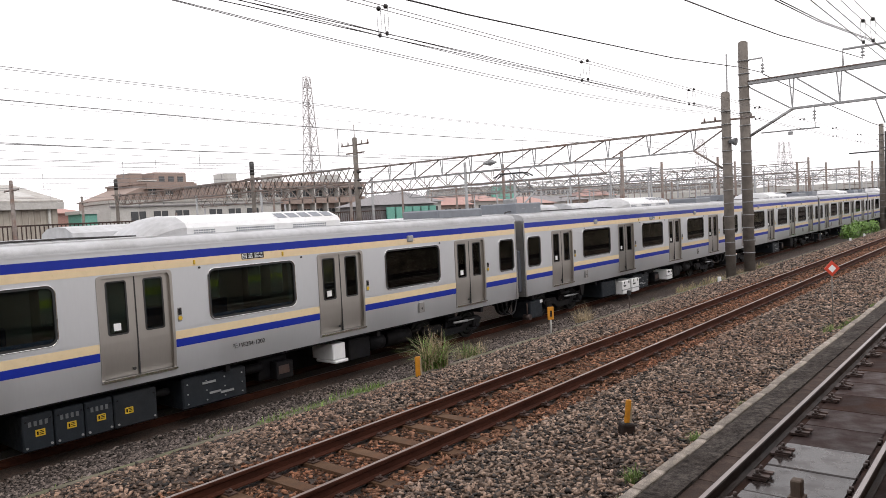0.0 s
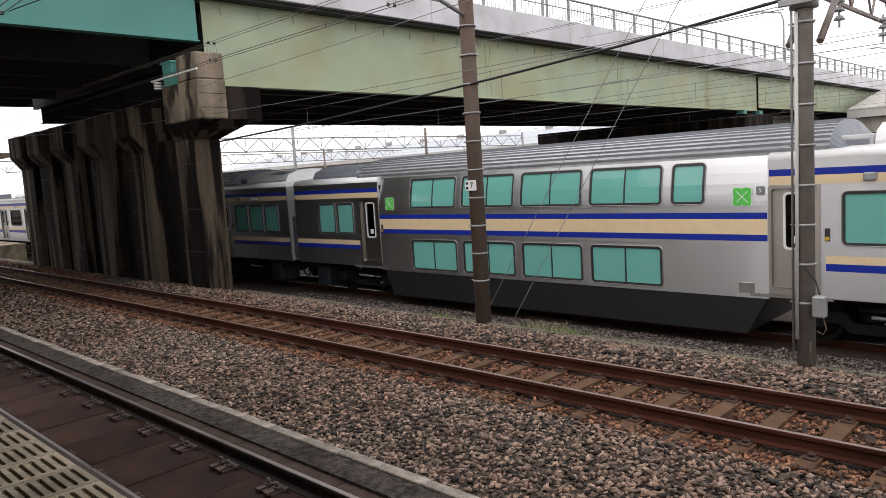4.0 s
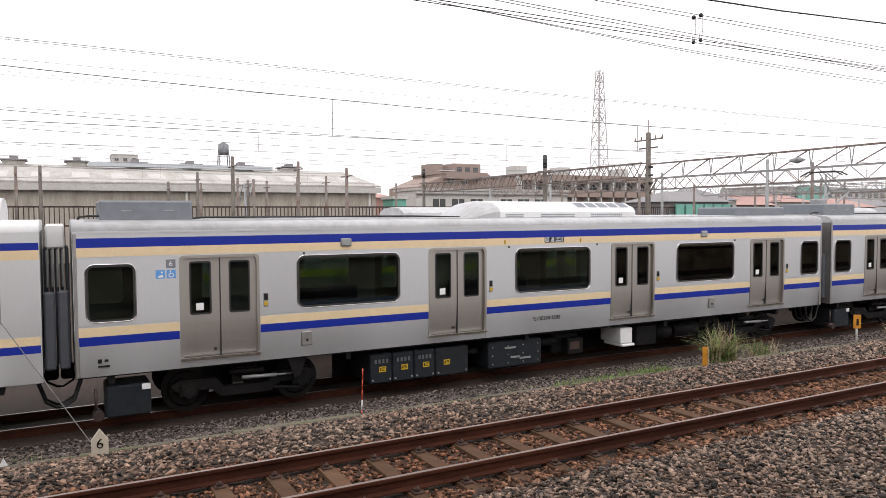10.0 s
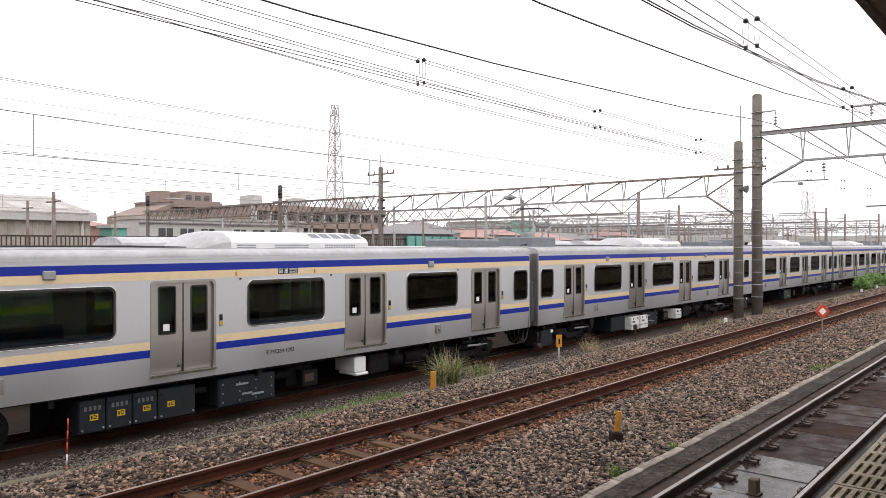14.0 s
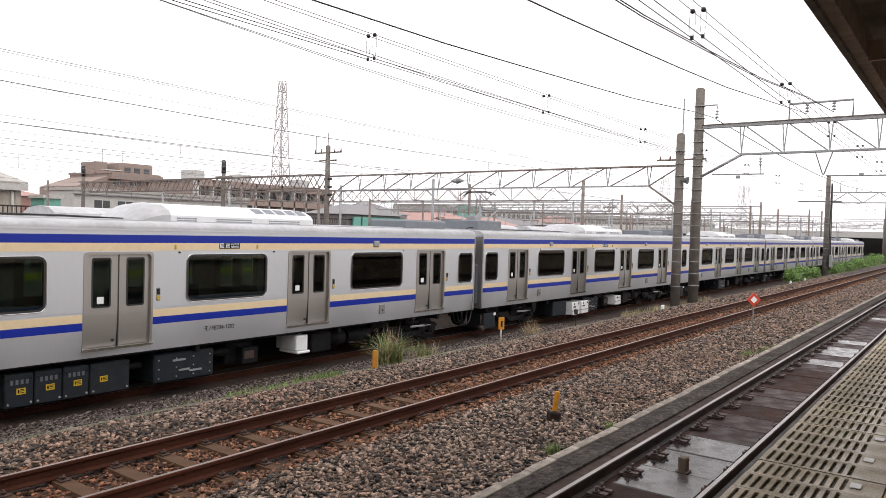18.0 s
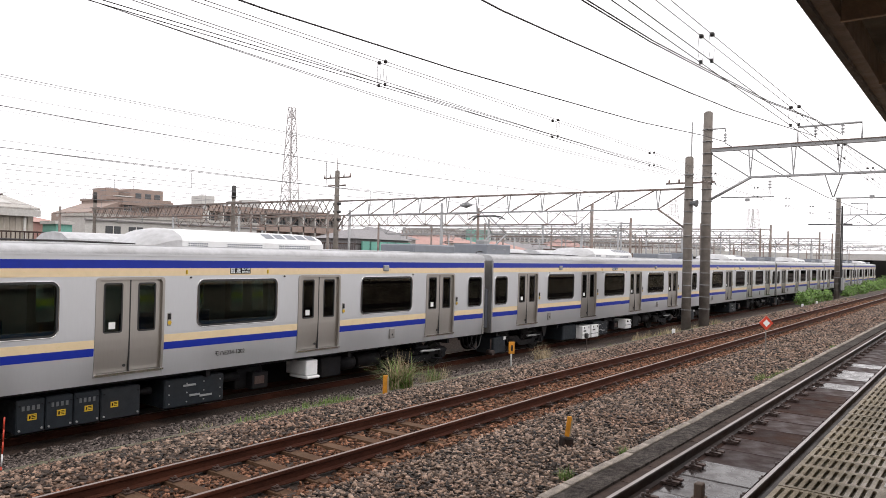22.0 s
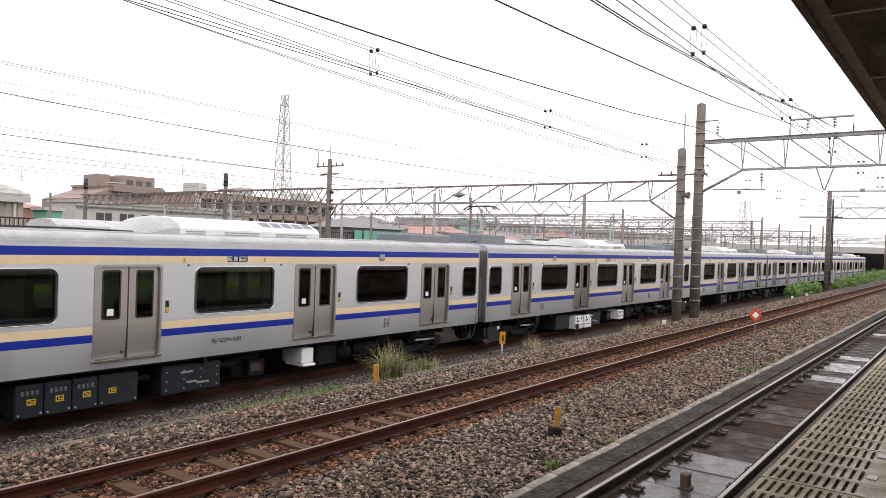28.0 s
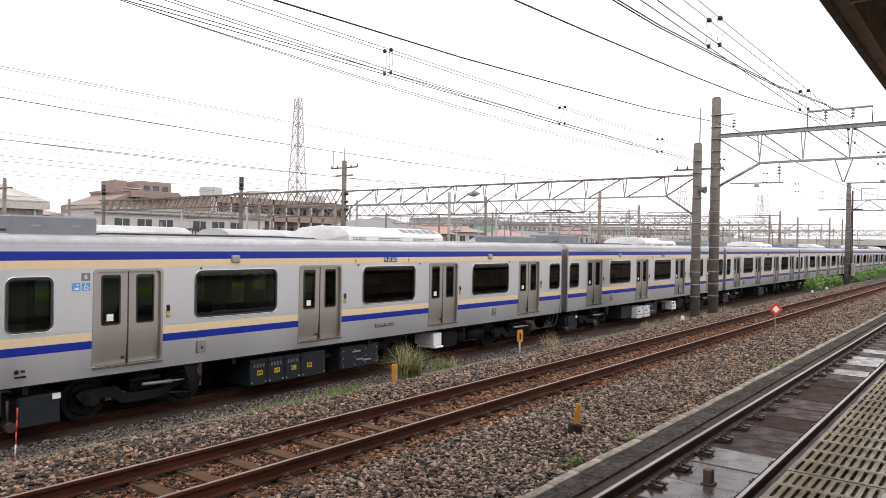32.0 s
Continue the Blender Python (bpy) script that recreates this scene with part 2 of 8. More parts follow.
M = dict(
    steel=mat("brushed_steel", (0.60, 0.61, 0.625), 0.36, 0.95, var=0.02, scale=0.9, fine=26, bump=0.0, stretch=(1, 1, 0.15), rvar=0.04, aniso=0.8),
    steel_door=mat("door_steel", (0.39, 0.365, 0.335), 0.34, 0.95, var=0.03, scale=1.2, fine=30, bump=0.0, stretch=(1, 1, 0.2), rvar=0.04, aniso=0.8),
    steel_dark=mat("dull_steel", (0.33, 0.32, 0.31), 0.42, 0.7, var=0.08, bump=0.03),
    roof=mat("roof_grey_paint", (0.46, 0.465, 0.48), 0.5, 0.0, var=0.1, stain=(0.22, 0.21, 0.2), stain_amt=0.35),
    blue=mat("deep_blue_film", (0.010, 0.026, 0.28), 0.4, var=0.05, bump=0.0, spec=0.25),
    cream=mat("cream_film", (0.68, 0.54, 0.34), 0.35, var=0.04, bump=0.0),
    white=mat("white_paint", (0.74, 0.745, 0.75), 0.4, var=0.05, stain=(0.5, 0.48, 0.45), stain_amt=0.2, bump=0.03),
    dull_white=mat("weathered_white_paint", (0.52, 0.47, 0.39), 0.6, var=0.15, stain=(0.35, 0.28, 0.2), stain_amt=0.5, stain_scale=6),
    ac_white=mat("roof_unit_white", (0.70, 0.71, 0.72), 0.35, 0.0, var=0.05, stain=(0.45, 0.43, 0.4), stain_amt=0.25, bump=0.02),
    grey_box=mat("grey_enclosure", (0.17, 0.185, 0.21), 0.45, 0.0, var=0.08, bump=0.03),
    under=mat("underframe_dark", (0.009, 0.009, 0.0105), 0.6, 0.0, var=0.2, stain=(0.018, 0.014, 0.011), stain_amt=0.4, spec=0.12),
    under_blue=mat("equipment_box_dark", (0.017, 0.021, 0.026), 0.5, 0.0, var=0.15, stain=(0.03, 0.027, 0.025), stain_amt=0.3, spec=0.2),
    skirt=mat("skirt_charcoal", (0.012, 0.0125, 0.014), 0.45, 0.0, var=0.12, bump=0.03),
    wheel=mat("oily_wheel_steel", (0.011, 0.010, 0.0095), 0.6, 0.0, spec=0.15, var=0.2, stain=(0.025, 0.028, 0.02), stain_amt=0.4),
    chrome=mat("polished_trim", (0.75, 0.75, 0.75), 0.16, 1.0, var=0.03, bump=0, rvar=0.04),
    vent=mat("dull_vent_metal", (0.11, 0.115, 0.12), 0.5, 0.2, var=0.1, bump=0),
    rubber=mat("rubber_black", (0.02, 0.02, 0.021), 0.5, var=0.1, bump=0.03),
    bellows=mat("gangway_rubber", (0.055, 0.06, 0.072), 0.6, var=0.12),
    inside=mat("interior_panel", (0.30, 0.31, 0.30), 0.5, var=0.06, bump=0),
    seat=mat("seat_cloth_blue", (0.05, 0.10, 0.22), 0.9, var=0.2),
    g_dark=glass("tinted_window", (0.47, 0.52, 0.49)),
    g_teal=mat("teal_window_with_blind", (0.15, 0.42, 0.37), 0.08, 0.0, var=0.03, scale=0.8, bump=0.0, rvar=0.03, spec=0.6),
    clover=mat("bright_green_sign", (0.10, 0.55, 0.09), 0.4, var=0.03, bump=0),
    sky_blue=mat("light_blue_sign", (0.10, 0.30, 0.65), 0.4, var=0.03, bump=0),
    black=mat("black_panel", (0.012, 0.012, 0.013), 0.25, var=0.05, bump=0),
    led=glow("sign_light", (0.7, 0.72, 0.74), 0.15),
    yellow=mat("warning_yellow", (0.52, 0.34, 0.02), 0.4, var=0.05, bump=0),
    orange=mat("marker_orange", (0.50, 0.20, 0.006), 0.55, var=0.15, stain=(0.35, 0.2, 0.05), stain_amt=0.4),
    red=mat("sign_red", (0.52, 0.045, 0.018), 0.45, var=0.08, bump=0),
    rail_top=mat("worn_rail_head", (0.27, 0.235, 0.225), 0.36, 0.85, var=0.12, bump=0.02, stretch=(0.1, 1, 1)),
    rail_rust=mat("rusty_rail", (0.044, 0.015, 0.009), 0.8, 0.0, spec=0.12, var=0.3, stain=(0.066, 0.024, 0.013), stain_amt=0.5, stretch=(0.3, 1, 1)),
    rail_dull=mat("dull_rail_head", (0.26, 0.21, 0.19), 0.45, 0.6, var=0.2, bump=0.02, stretch=(0.1, 1, 1), stain=(0.14, 0.08, 0.055), stain_amt=0.5),
    rail_oily=mat("oily_rail_side", (0.016, 0.012, 0.011), 0.6, 0.0, spec=0.2, var=0.3, stain=(0.045, 0.02, 0.012), stain_amt=0.5, stretch=(0.3, 1, 1)),
    tactile=mat("orange_tactile_tile", (0.50, 0.22, 0.025), 0.6, var=0.15, scale=4, fine=60, bump=0.1, stain=(0.28, 0.14, 0.04), stain_amt=0.5, stain_scale=2, objvar=0.12),
    rust=mat("rusty_iron", (0.05, 0.034, 0.03), 0.6, 0.3, var=0.3, stain=(0.12, 0.06, 0.04), stain_amt=0.4),
    sleeper=mat("rust_stained_concrete_sleeper", (0.100, 0.056, 0.032), 0.85, spec=0.2, var=0.3, stain=(0.080, 0.037, 0.020), stain_amt=0.8, objvar=0.2),
    slab=mat("wet_track_slab", (0.046, 0.032, 0.030), 0.55, spec=0.05, var=0.35, scale=2.0, stain=(0.026, 0.016, 0.014), stain_amt=0.8, stain_scale=1.6, objvar=0.35, rvar=0.25, bump=0.06, fine=60),
    slab_dry=mat("dry_brown_track_slab", (0.040, 0.025, 0.022), 0.7, var=0.35, scale=2.0, stain=(0.052, 0.025, 0.013), stain_amt=0.45, stain_scale=1.3, objvar=0.3, bump=0.1, fine=60, spec=0.04, rvar=0.2),
    puddle=mat("wet_shining_slab", (0.036, 0.028, 0.026), 0.14, var=0.45, scale=2.2, fine=30, bump=0.03, rvar=0.3, spec=0.4, stain=(0.02, 0.014, 0.012), stain_amt=0.8, objvar=0.2),
    asphalt=mat("damp_asphalt", (0.056, 0.048, 0.043), 0.9, spec=0.08, var=0.65, scale=14, fine=45, bump=0.8, stain=(0.028, 0.022, 0.019), stain_amt=0.75, stain_scale=1.1),
    kerb=mat("weathered_kerb", (0.27, 0.235, 0.205), 0.9, spec=0.2, var=0.45, scale=7, fine=60, bump=0.6, stain=(0.12, 0.105, 0.075), stain_amt=0.75, stain_scale=1.8, objvar=0.2),
    ballast=mat("ballast_stone", (0.152, 0.107, 0.080), 0.65, spec=0.35, var=0.35, scale=14, island=0.97, bump=0.3, stain=(0.130, 0.072, 0.046), stain_amt=0.65, stain_scale=0.55),
    ballast_grey=mat("grey_gravel", (0.112, 0.092, 0.083), 0.85, spec=0.25, var=0.3, scale=14, island=0.8, bump=0.3, stain=(0.10, 0.076, 0.062), stain_amt=0.5, stain_scale=0.5),
    ballast_rust=mat("rust_dusted_ballast", (0.150, 0.076, 0.046), 0.85, spec=0.2, var=0.3, scale=14, island=0.75, bump=0.3, stain=(0.150, 0.062, 0.034), stain_amt=0.7, stain_scale=0.6),
    pale_blue=mat("pale_blue_sheet", (0.42, 0.45, 0.48), 0.6, var=0.1),
    lip=mat("mossy_lip_concrete", (0.15, 0.132, 0.105), 0.9, var=0.3, scale=3, fine=60, bump=0.4, stain=(0.085, 0.095, 0.045), stain_amt=0.7, stain_scale=1.5, spec=0.2),
    plank=mat("rusty_side_plate", (0.050, 0.033, 0.026), 0.8, spec=0.15, var=0.35, stain=(0.036, 0.023, 0.018), stain_amt=0.6, objvar=0.2),
    lime=mat("yellow_green_film", (0.60, 0.68, 0.02), 0.4, var=0.05, bump=0),
    earth=mat("gravel_bed", (0.032, 0.020, 0.014), 0.9, var=0.45, scale=22, fine=70, bump=1.0, stain=(0.065, 0.036, 0.024), stain_amt=0.6, stain_scale=0.5),
    grass=mat("fresh_grass", (0.13, 0.20, 0.045), 0.7, var=0.35, island=0.45, bump=0),
    straw=mat("dry_grass", (0.33, 0.26, 0.16), 0.8, var=0.25, island=0.35, bump=0),
    leaf=mat("shrub_leaf", (0.11, 0.20, 0.035), 0.6, var=0.3, island=0.45, bump=0),
    plat=mat("platform_concrete", (0.34, 0.28, 0.20), 0.6, var=0.4, scale=1.6, fine=70, bump=0.35, stain=(0.105, 0.086, 0.052), stain_amt=0.95, stain_scale=1.5, objvar=0.25, rvar=0.3, spec=0.33),
    pole=mat("concrete_pole", (0.155, 0.138, 0.122), 0.8, var=0.2, scale=3, bump=0.2, stain=(0.10, 0.08, 0.066), stain_amt=0.5),
    pole_rust=mat("rust_washed_pole", (0.10, 0.072, 0.053), 0.8, var=0.25, scale=2, bump=0.2, stain=(0.075, 0.038, 0.022), stain_amt=0.7, stretch=(1, 1, 0.25)),
    galv=mat("galvanised_steel", (0.30, 0.305, 0.31), 0.5, 0.4, var=0.12, bump=0.05),
    truss=mat("aged_truss_paint", (0.20, 0.175, 0.16), 0.6, 0.1, var=0.2, stain=(0.15, 0.075, 0.05), stain_amt=0.75, stain_scale=2.0, bump=0.05),
    wire=mat("dark_wire", (0.035, 0.033, 0.033), 0.5, 0.4, var=0.1, bump=0),
    wire_aged=mat("aged_copper_wire", (0.085, 0.075, 0.07), 0.6, 0.2, var=0.15, bump=0),
    wire_grey=mat("grey_wire", (0.22, 0.22, 0.225), 0.5, 0.3, var=0.1, bump=0),
    ceramic=mat("insulator_white", (0.62, 0.61, 0.59), 0.25, var=0.05, bump=0),
    girder_g=mat("pale_green_girder", (0.36, 0.43, 0.29), 0.55, var=0.1, scale=0.6, stain=(0.33, 0.28, 0.13), stain_amt=0.5, stain_scale=0.35, bump=0.03),
    girder_t=mat("teal_girder", (0.075, 0.27, 0.235), 0.5, var=0.1, scale=0.6, stain=(0.08, 0.22, 0.19), stain_amt=0.4, bump=0.03),
    parapet=mat("pale_parapet", (0.66, 0.66, 0.69), 0.6, var=0.08, scale=0.8, stain=(0.36, 0.35, 0.35), stain_amt=0.45, stain_scale=0.7),
    # Near-black: the shade under the bridge is put into this colour.
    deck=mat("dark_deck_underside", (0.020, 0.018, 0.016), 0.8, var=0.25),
    pier_pale=mat("weathered_pale_concrete", (0.20, 0.165, 0.12), 0.85, var=0.35, scale=2.0, bump=0.25, stain=(0.022, 0.017, 0.013), stain_amt=0.95, stain_scale=1.9, stretch=(1, 1, 0.3), spec=0.2, edge=(0.49, 0.58)),
    # Shade in recesses and under the deck is put into this colour, besides stains.
    pier=mat("shaded_pier_concrete", (0.009, 0.007, 0.006), 0.85, var=0.4, scale=1.6, bump=0.25, stain=(0.035, 0.027, 0.021), stain_amt=0.7, stain_scale=1.6, stretch=(1, 1, 0.12), spec=0.12, edge=(0.5, 0.6)),
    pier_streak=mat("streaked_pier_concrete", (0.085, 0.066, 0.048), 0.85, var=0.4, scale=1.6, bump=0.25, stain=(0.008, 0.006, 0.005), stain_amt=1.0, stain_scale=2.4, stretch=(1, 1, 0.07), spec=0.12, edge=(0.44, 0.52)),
    canopy=mat("brown_canopy_steel", (0.15, 0.105, 0.076), 0.5, var=0.2, stain=(0.09, 0.062, 0.046), stain_amt=0.5),
    # The canopy brown again, lightened: light falling on the ribs is in the colour.
    canopy_rib=mat("lit_brown_rib", (0.34, 0.25, 0.18), 0.5, var=0.15, stain=(0.22, 0.15, 0.11), stain_amt=0.4),
    fascia=mat("dark_brown_fascia", (0.055, 0.042, 0.035), 0.6, var=0.2, stain=(0.035, 0.027, 0.022), stain_amt=0.5),
    factory=mat("corrugated_wall_beige", (0.42, 0.385, 0.335), 0.7, var=0.12, stain=(0.24, 0.2, 0.16), stain_amt=0.5, stretch=(1, 1, 0.3)),
    factory_roof=mat("weathered_sheet_roof", (0.40, 0.385, 0.36), 0.7, var=0.15, stain=(0.25, 0.21, 0.18), stain_amt=0.5, stretch=(1, 0.3, 1)),
    brown_wall=mat("brown_plaster", (0.29, 0.22, 0.19), 0.8, var=0.15, stain=(0.28, 0.23, 0.2), stain_amt=0.5),
    red_wall=mat("brick_red_sheet", (0.40, 0.24, 0.21), 0.7, var=0.12),
    pale_wall=mat("pale_plaster", (0.50, 0.49, 0.47), 0.8, var=0.1, stain=(0.35, 0.33, 0.3), stain_amt=0.3),
    tile_roof=mat("dark_tile_roof", (0.22, 0.21, 0.215), 0.7, var=0.2),
    green_net=mat("teal_green_sheet", (0.16, 0.40, 0.33), 0.7, var=0.1),
    far_glass=mat("far_window", (0.05, 0.054, 0.058), 0.2, var=0.1, bump=0),
    tower=mat("pylon_pale_steel", (0.46, 0.44, 0.44), 0.6, 0.2, var=0.05, bump=0),
    water_tank=mat("tank_grey", (0.20, 0.21, 0.23), 0.6, var=0.1),
)
M["far_glass"].node_tree.nodes["Principled BSDF"].inputs["Specular IOR Level"].default_value = 0.6


# ---------------------------------------------------------------- mesh helpers
def box(bm, x0, x1, y0, y1, z0, z1):
    v = [bm.verts.new((x, y, z)) for x in (x0, x1) for y in (y0, y1) for z in (z0, z1)]
    for q in ((0, 1, 3, 2), (4, 6, 7, 5), (0, 4, 5, 1), (2, 3, 7, 6), (0, 2, 6, 4), (1, 5, 7, 3)):
        bm.faces.new([v[i] for i in q])
    return v


def rbox(bm, x0, x1, y0, y1, z0, z1, b=0.02, seg=2):
    """A box with rounded edges."""
    t = bmesh.new()
    box(t, x0, x1, y0, y1, z0, z1)
    bmesh.ops.bevel(t, geom=t.edges[:], offset=b, segments=seg, affect='EDGES', profile=0.5)
    me = bpy.data.meshes.new("tmp")
    t.to_mesh(me)
    t.free()
    bm.from_mesh(me)
    bpy.data.meshes.remove(me)


def tube(bm, p0, p1, r0, r1=None, n=8, caps=True):
    r1 = r0 if r1 is None else r1
    p0, p1 = Vector(p0), Vector(p1)
    d = (p1 - p0).normalized()
    u = d.orthogonal().normalized()
    w = d.cross(u)
    ring = []
    for p, r in ((p0, r0), (p1, r1)):
        ring.append([bm.verts.new(p + r * (math.cos(a) * u + math.sin(a) * w)) for a in (2 * math.pi * k / n for k in range(n))])
    for k in range(n):
        bm.faces.new((ring[0][k], ring[0][(k + 1) % n], ring[1][(k + 1) % n], ring[1][k])).smooth = n > 5
    if caps:
        bm.faces.new(ring[0][::-1])
        bm.faces.new(ring[1])


def polytube(bm, pts, r, n=5):
    """A bent tube through points."""
    prev = None
    pts = [Vector(p) for p in pts]
    for i, p in enumerate(pts):
        d = (pts[min(i + 1, len(pts) - 1)] - pts[max(i - 1, 0)]).normalized()
        u = d.cross(Vector((0.13, 0.2, 1))).normalized()
        w = d.cross(u)
        ring = [bm.verts.new(p + r * (math.cos(a) * u + math.sin(a) * w)) for a in (2 * math.pi * k / n for k in range(n))]
        if prev:
            for k in range(n):
                bm.faces.new((prev[k], prev[(k + 1) % n], ring[(k + 1) % n], ring[k])).smooth = True
        prev = ring


def prism(bm, prof, x0, x1, smooth=False):
    """A closed profile of (y, z) pulled along x."""
    a = [bm.verts.new((x0, y, z)) for y, z in prof]
    b = [bm.verts.new((x1, y, z)) for y, z in prof]
    n = len(prof)
    for k in range(n):
        bm.faces.new((a[k], a[(k + 1) % n], b[(k + 1) % n], b[k])).smooth = smooth
    bm.faces.new(a[::-1])
    bm.faces.new(b)


def rr(x0, x1, z0, z1, r, n=5):
    """A rounded rectangle as a loop of (x, z)."""
    out = []
    for cx, cz, a0 in ((x1 - r, z1 - r, 0), (x0 + r, z1 - r, 90), (x0 + r, z0 + r, 180), (x1 - r, z0 + r, 270)):
        out += [(cx + r * math.cos(radians(a0 + 90 * k / n)), cz + r * math.sin(radians(a0 + 90 * k / n))) for k in range(n + 1)]
    return out


def plate(bm, outer, holes, y0, y1):
    """A sheet in the xz plane with holes, between y0 (front) and y1 (back)."""
    t = bmesh.new()
    edges = []
    for loop in [outer, *holes]:
        v = [t.verts.new((x, y0, z)) for x, z in loop]
        edges += [t.edges.new((v[i], v[(i + 1) % len(v)])) for i in range(len(v))]
    bmesh.ops.triangle_fill(t, use_beauty=True, use_dissolve=False, edges=edges, normal=(0, -1, 0))
    g = bmesh.ops.extrude_face_region(t, geom=t.faces[:])
    for v in g["geom"]:
        if isinstance(v, bmesh.types.BMVert):
            v.co.y = y1
    bmesh.ops.recalc_face_normals(t, faces=t.faces[:])
    me = bpy.data.meshes.new("tmp")
    t.to_mesh(me)
    t.free()
    bm.from_mesh(me)
    bpy.data.meshes.remove(me)


def solid(bm, loop, y0, y1):
    """A filled loop of (x, z) between two depths."""
    a = [bm.verts.new((x, y0, z)) for x, z in loop]
    b = [bm.verts.new((x, y1, z)) for x, z in loop]
    n = len(loop)
    bm.faces.new(a[::-1])
    bm.faces.new(b)
    for k in range(n):
        bm.faces.new((a[k], a[(k + 1) % n], b[(k + 1) % n], b[k]))


def finish(bm, name, material, recalc=True):
    if recalc:
        bmesh.ops.recalc_face_normals(bm, faces=bm.faces[:])
    me = bpy.data.meshes.new(name)
    bm.to_mesh(me)
    bm.free()
    me.materials.append(material)
    return me


def part(name, bm, material, parent, label="", kind=""):
    ob = new(name, finish(bm, name, material))
    ob.parent = parent
    return tagged(ob, label, kind=kind)


def thing(name, bm, material, label, category, group="", kind="", at=None):
    ob = new(name, finish(bm, name, material))
    if at is not None:
        ob.matrix_basis = at
    return tagged(ob, label, category, group, kind)


def hub(name, label, category, group="", kind="", at=None):
    ob = new(name)
    ob.empty_display_size = 0.3
    if at is not None:
        ob.matrix_basis = at
    return tagged(ob, label, category, group, kind)


def share(name, me, parent, at=None, label=""):
    """One more part on a mesh that exists already."""
    ob = new(name, me)
    ob.parent = parent
    if at is not None:
        ob.matrix_basis = at
    return tagged(ob, label)


def text_part(name, words, size, material, parent, at, label=""):
    cu = bpy.data.curves.new("words", 'FONT')
    cu.body = words
    cu.size = size
    cu.extrude = 0.002
    cu.align_x, cu.align_y = 'CENTER', 'CENTER'
    tmp = bpy.data.objects.new("words", cu)
    me = bpy.data.meshes.new_from_object(tmp)
    bpy.data.objects.remove(tmp)
    me.materials.clear()
    me.materials.append(material)
    ob = new(name, me)
    ob.parent = parent
    ob.matrix_basis = at
    return tagged(ob, label)


# ---------------------------------------------------------------- ground and tracks
RAIL_NEAR, RAIL_MID, RAIL_YARD = 3.37, 7.83, 15.475   # track centres, y
Z_NEAR, Z_YARD = 0.97, 0.0                            # rail tops
X_FAR = 260.0

# one sheet, formed across the tracks and running out to the horizon
PROFILE = [(-900, 0.2), (-60, 0.4), (-9.0, 0.5), (-8.9, 0.2), (2.55, 0.2), (2.7, 0.66), (3.9, 0.66), (4.58, 0.70), (4.64, 0.82), (6.2, 0.83),
           (6.93, 0.81), (7.03, 0.765), (8.63, 0.765), (8.73, 0.81), (9.4, 0.84), (10.3, 0.68), (11.15, 0.46), (11.5, 0.40), (13.2, -0.06), (14.0, -0.145),
           (17.0, -0.145), (20, -0.2), (90, -0.25), (300, 0.0), (2600, 0.0)]


def ground_z(y):
    for (a, za), (b, zb) in zip(PROFILE, PROFILE[1:]):
        if a <= y <= b:
            return za + (zb - za) * (y - a) / (b - a)
    return 0.0


bm = bmesh.new()
xs = [-2500, -400, -120, -60, -30, -16, -8, 0, 8, 16, 24, 32, 48, 70, 110, 180, 400, 2500]
grid = [[bm.verts.new((x, y, z)) for y, z in PROFILE] for x in xs]
for i in range(len(xs) - 1):
    for j in range(len(PROFILE) - 1):
        bm.faces.new((grid[i][j], grid[i + 1][j], grid[i + 1][j + 1], grid[i][j + 1]))
thing("ground", bm, M["earth"], "gravelly railway ground of brown and grey stone", "ground", kind="structure")


def rail_profile(yc, top):
    """Foot, web and head of a rail."""
    z = top - 0.153
    return [(yc - 0.0635, z), (yc + 0.0635, z), (yc + 0.0635, z + 0.012), (yc + 0.012, z + 0.03), (yc + 0.010, z + 0.105),
            (yc + 0.0325, z + 0.118), (yc + 0.0325, z + 0.146), (yc + 0.026, z + 0.153), (yc - 0.026, z + 0.153),
            (yc - 0.0325, z + 0.146), (yc - 0.0325, z + 0.118), (yc - 0.010, z + 0.105), (yc - 0.012, z + 0.03), (yc - 0.0635, z + 0.012)]


def lay_track(name, yc, top, x0, x1, label, side="rail_rust", head="rail_top"):
    t = hub(name, label, "railway track", kind="structure")
    for s in (-0.566, 0.566):
        bm = bmesh.new()
        prism(bm, rail_profile(yc + s, top), x0, x1)
        r = part("rail", bm, M[side], t, {"rail_rust": "rust-brown steel rail with a worn head", "rail_oily": "dark oily steel rail with a shiny head"}[side])
        bm = bmesh.new()
        box(bm, x0, x1, yc + s - 0.022, yc + s + 0.022, top - 0.004, top + 0.0015)
        part("rail_head", bm, M[head], r, {"rail_top": "worn shiny running surface", "rail_dull": "dull brown running surface"}[head])
    return t


track_mid = lay_track("track_middle", RAIL_MID, Z_NEAR, -200, X_FAR, "rusty narrow-gauge track on concrete sleepers in brown ballast", head="rail_dull")
track_near = lay_track("track_platform", RAIL_NEAR, Z_NEAR, -200, X_FAR, "dark platform track laid on wet slabs", side="rail_oily")
track_yard = lay_track("track_yard", RAIL_YARD, Z_YARD, -200, X_FAR, "yard track under the standing train")


def sleeper_bm(w=0.20, half=1.0, h=0.15):
    bm = bmesh.new()
    v = box(bm, -w / 2, w / 2, -half, half, -h, 0)
    for k in v:
        if k.co.z > -0.01:
            k.co.x *= 0.86
    return bm


sleeper_me = finish(sleeper_bm(), "sleeper", M["sleeper"])


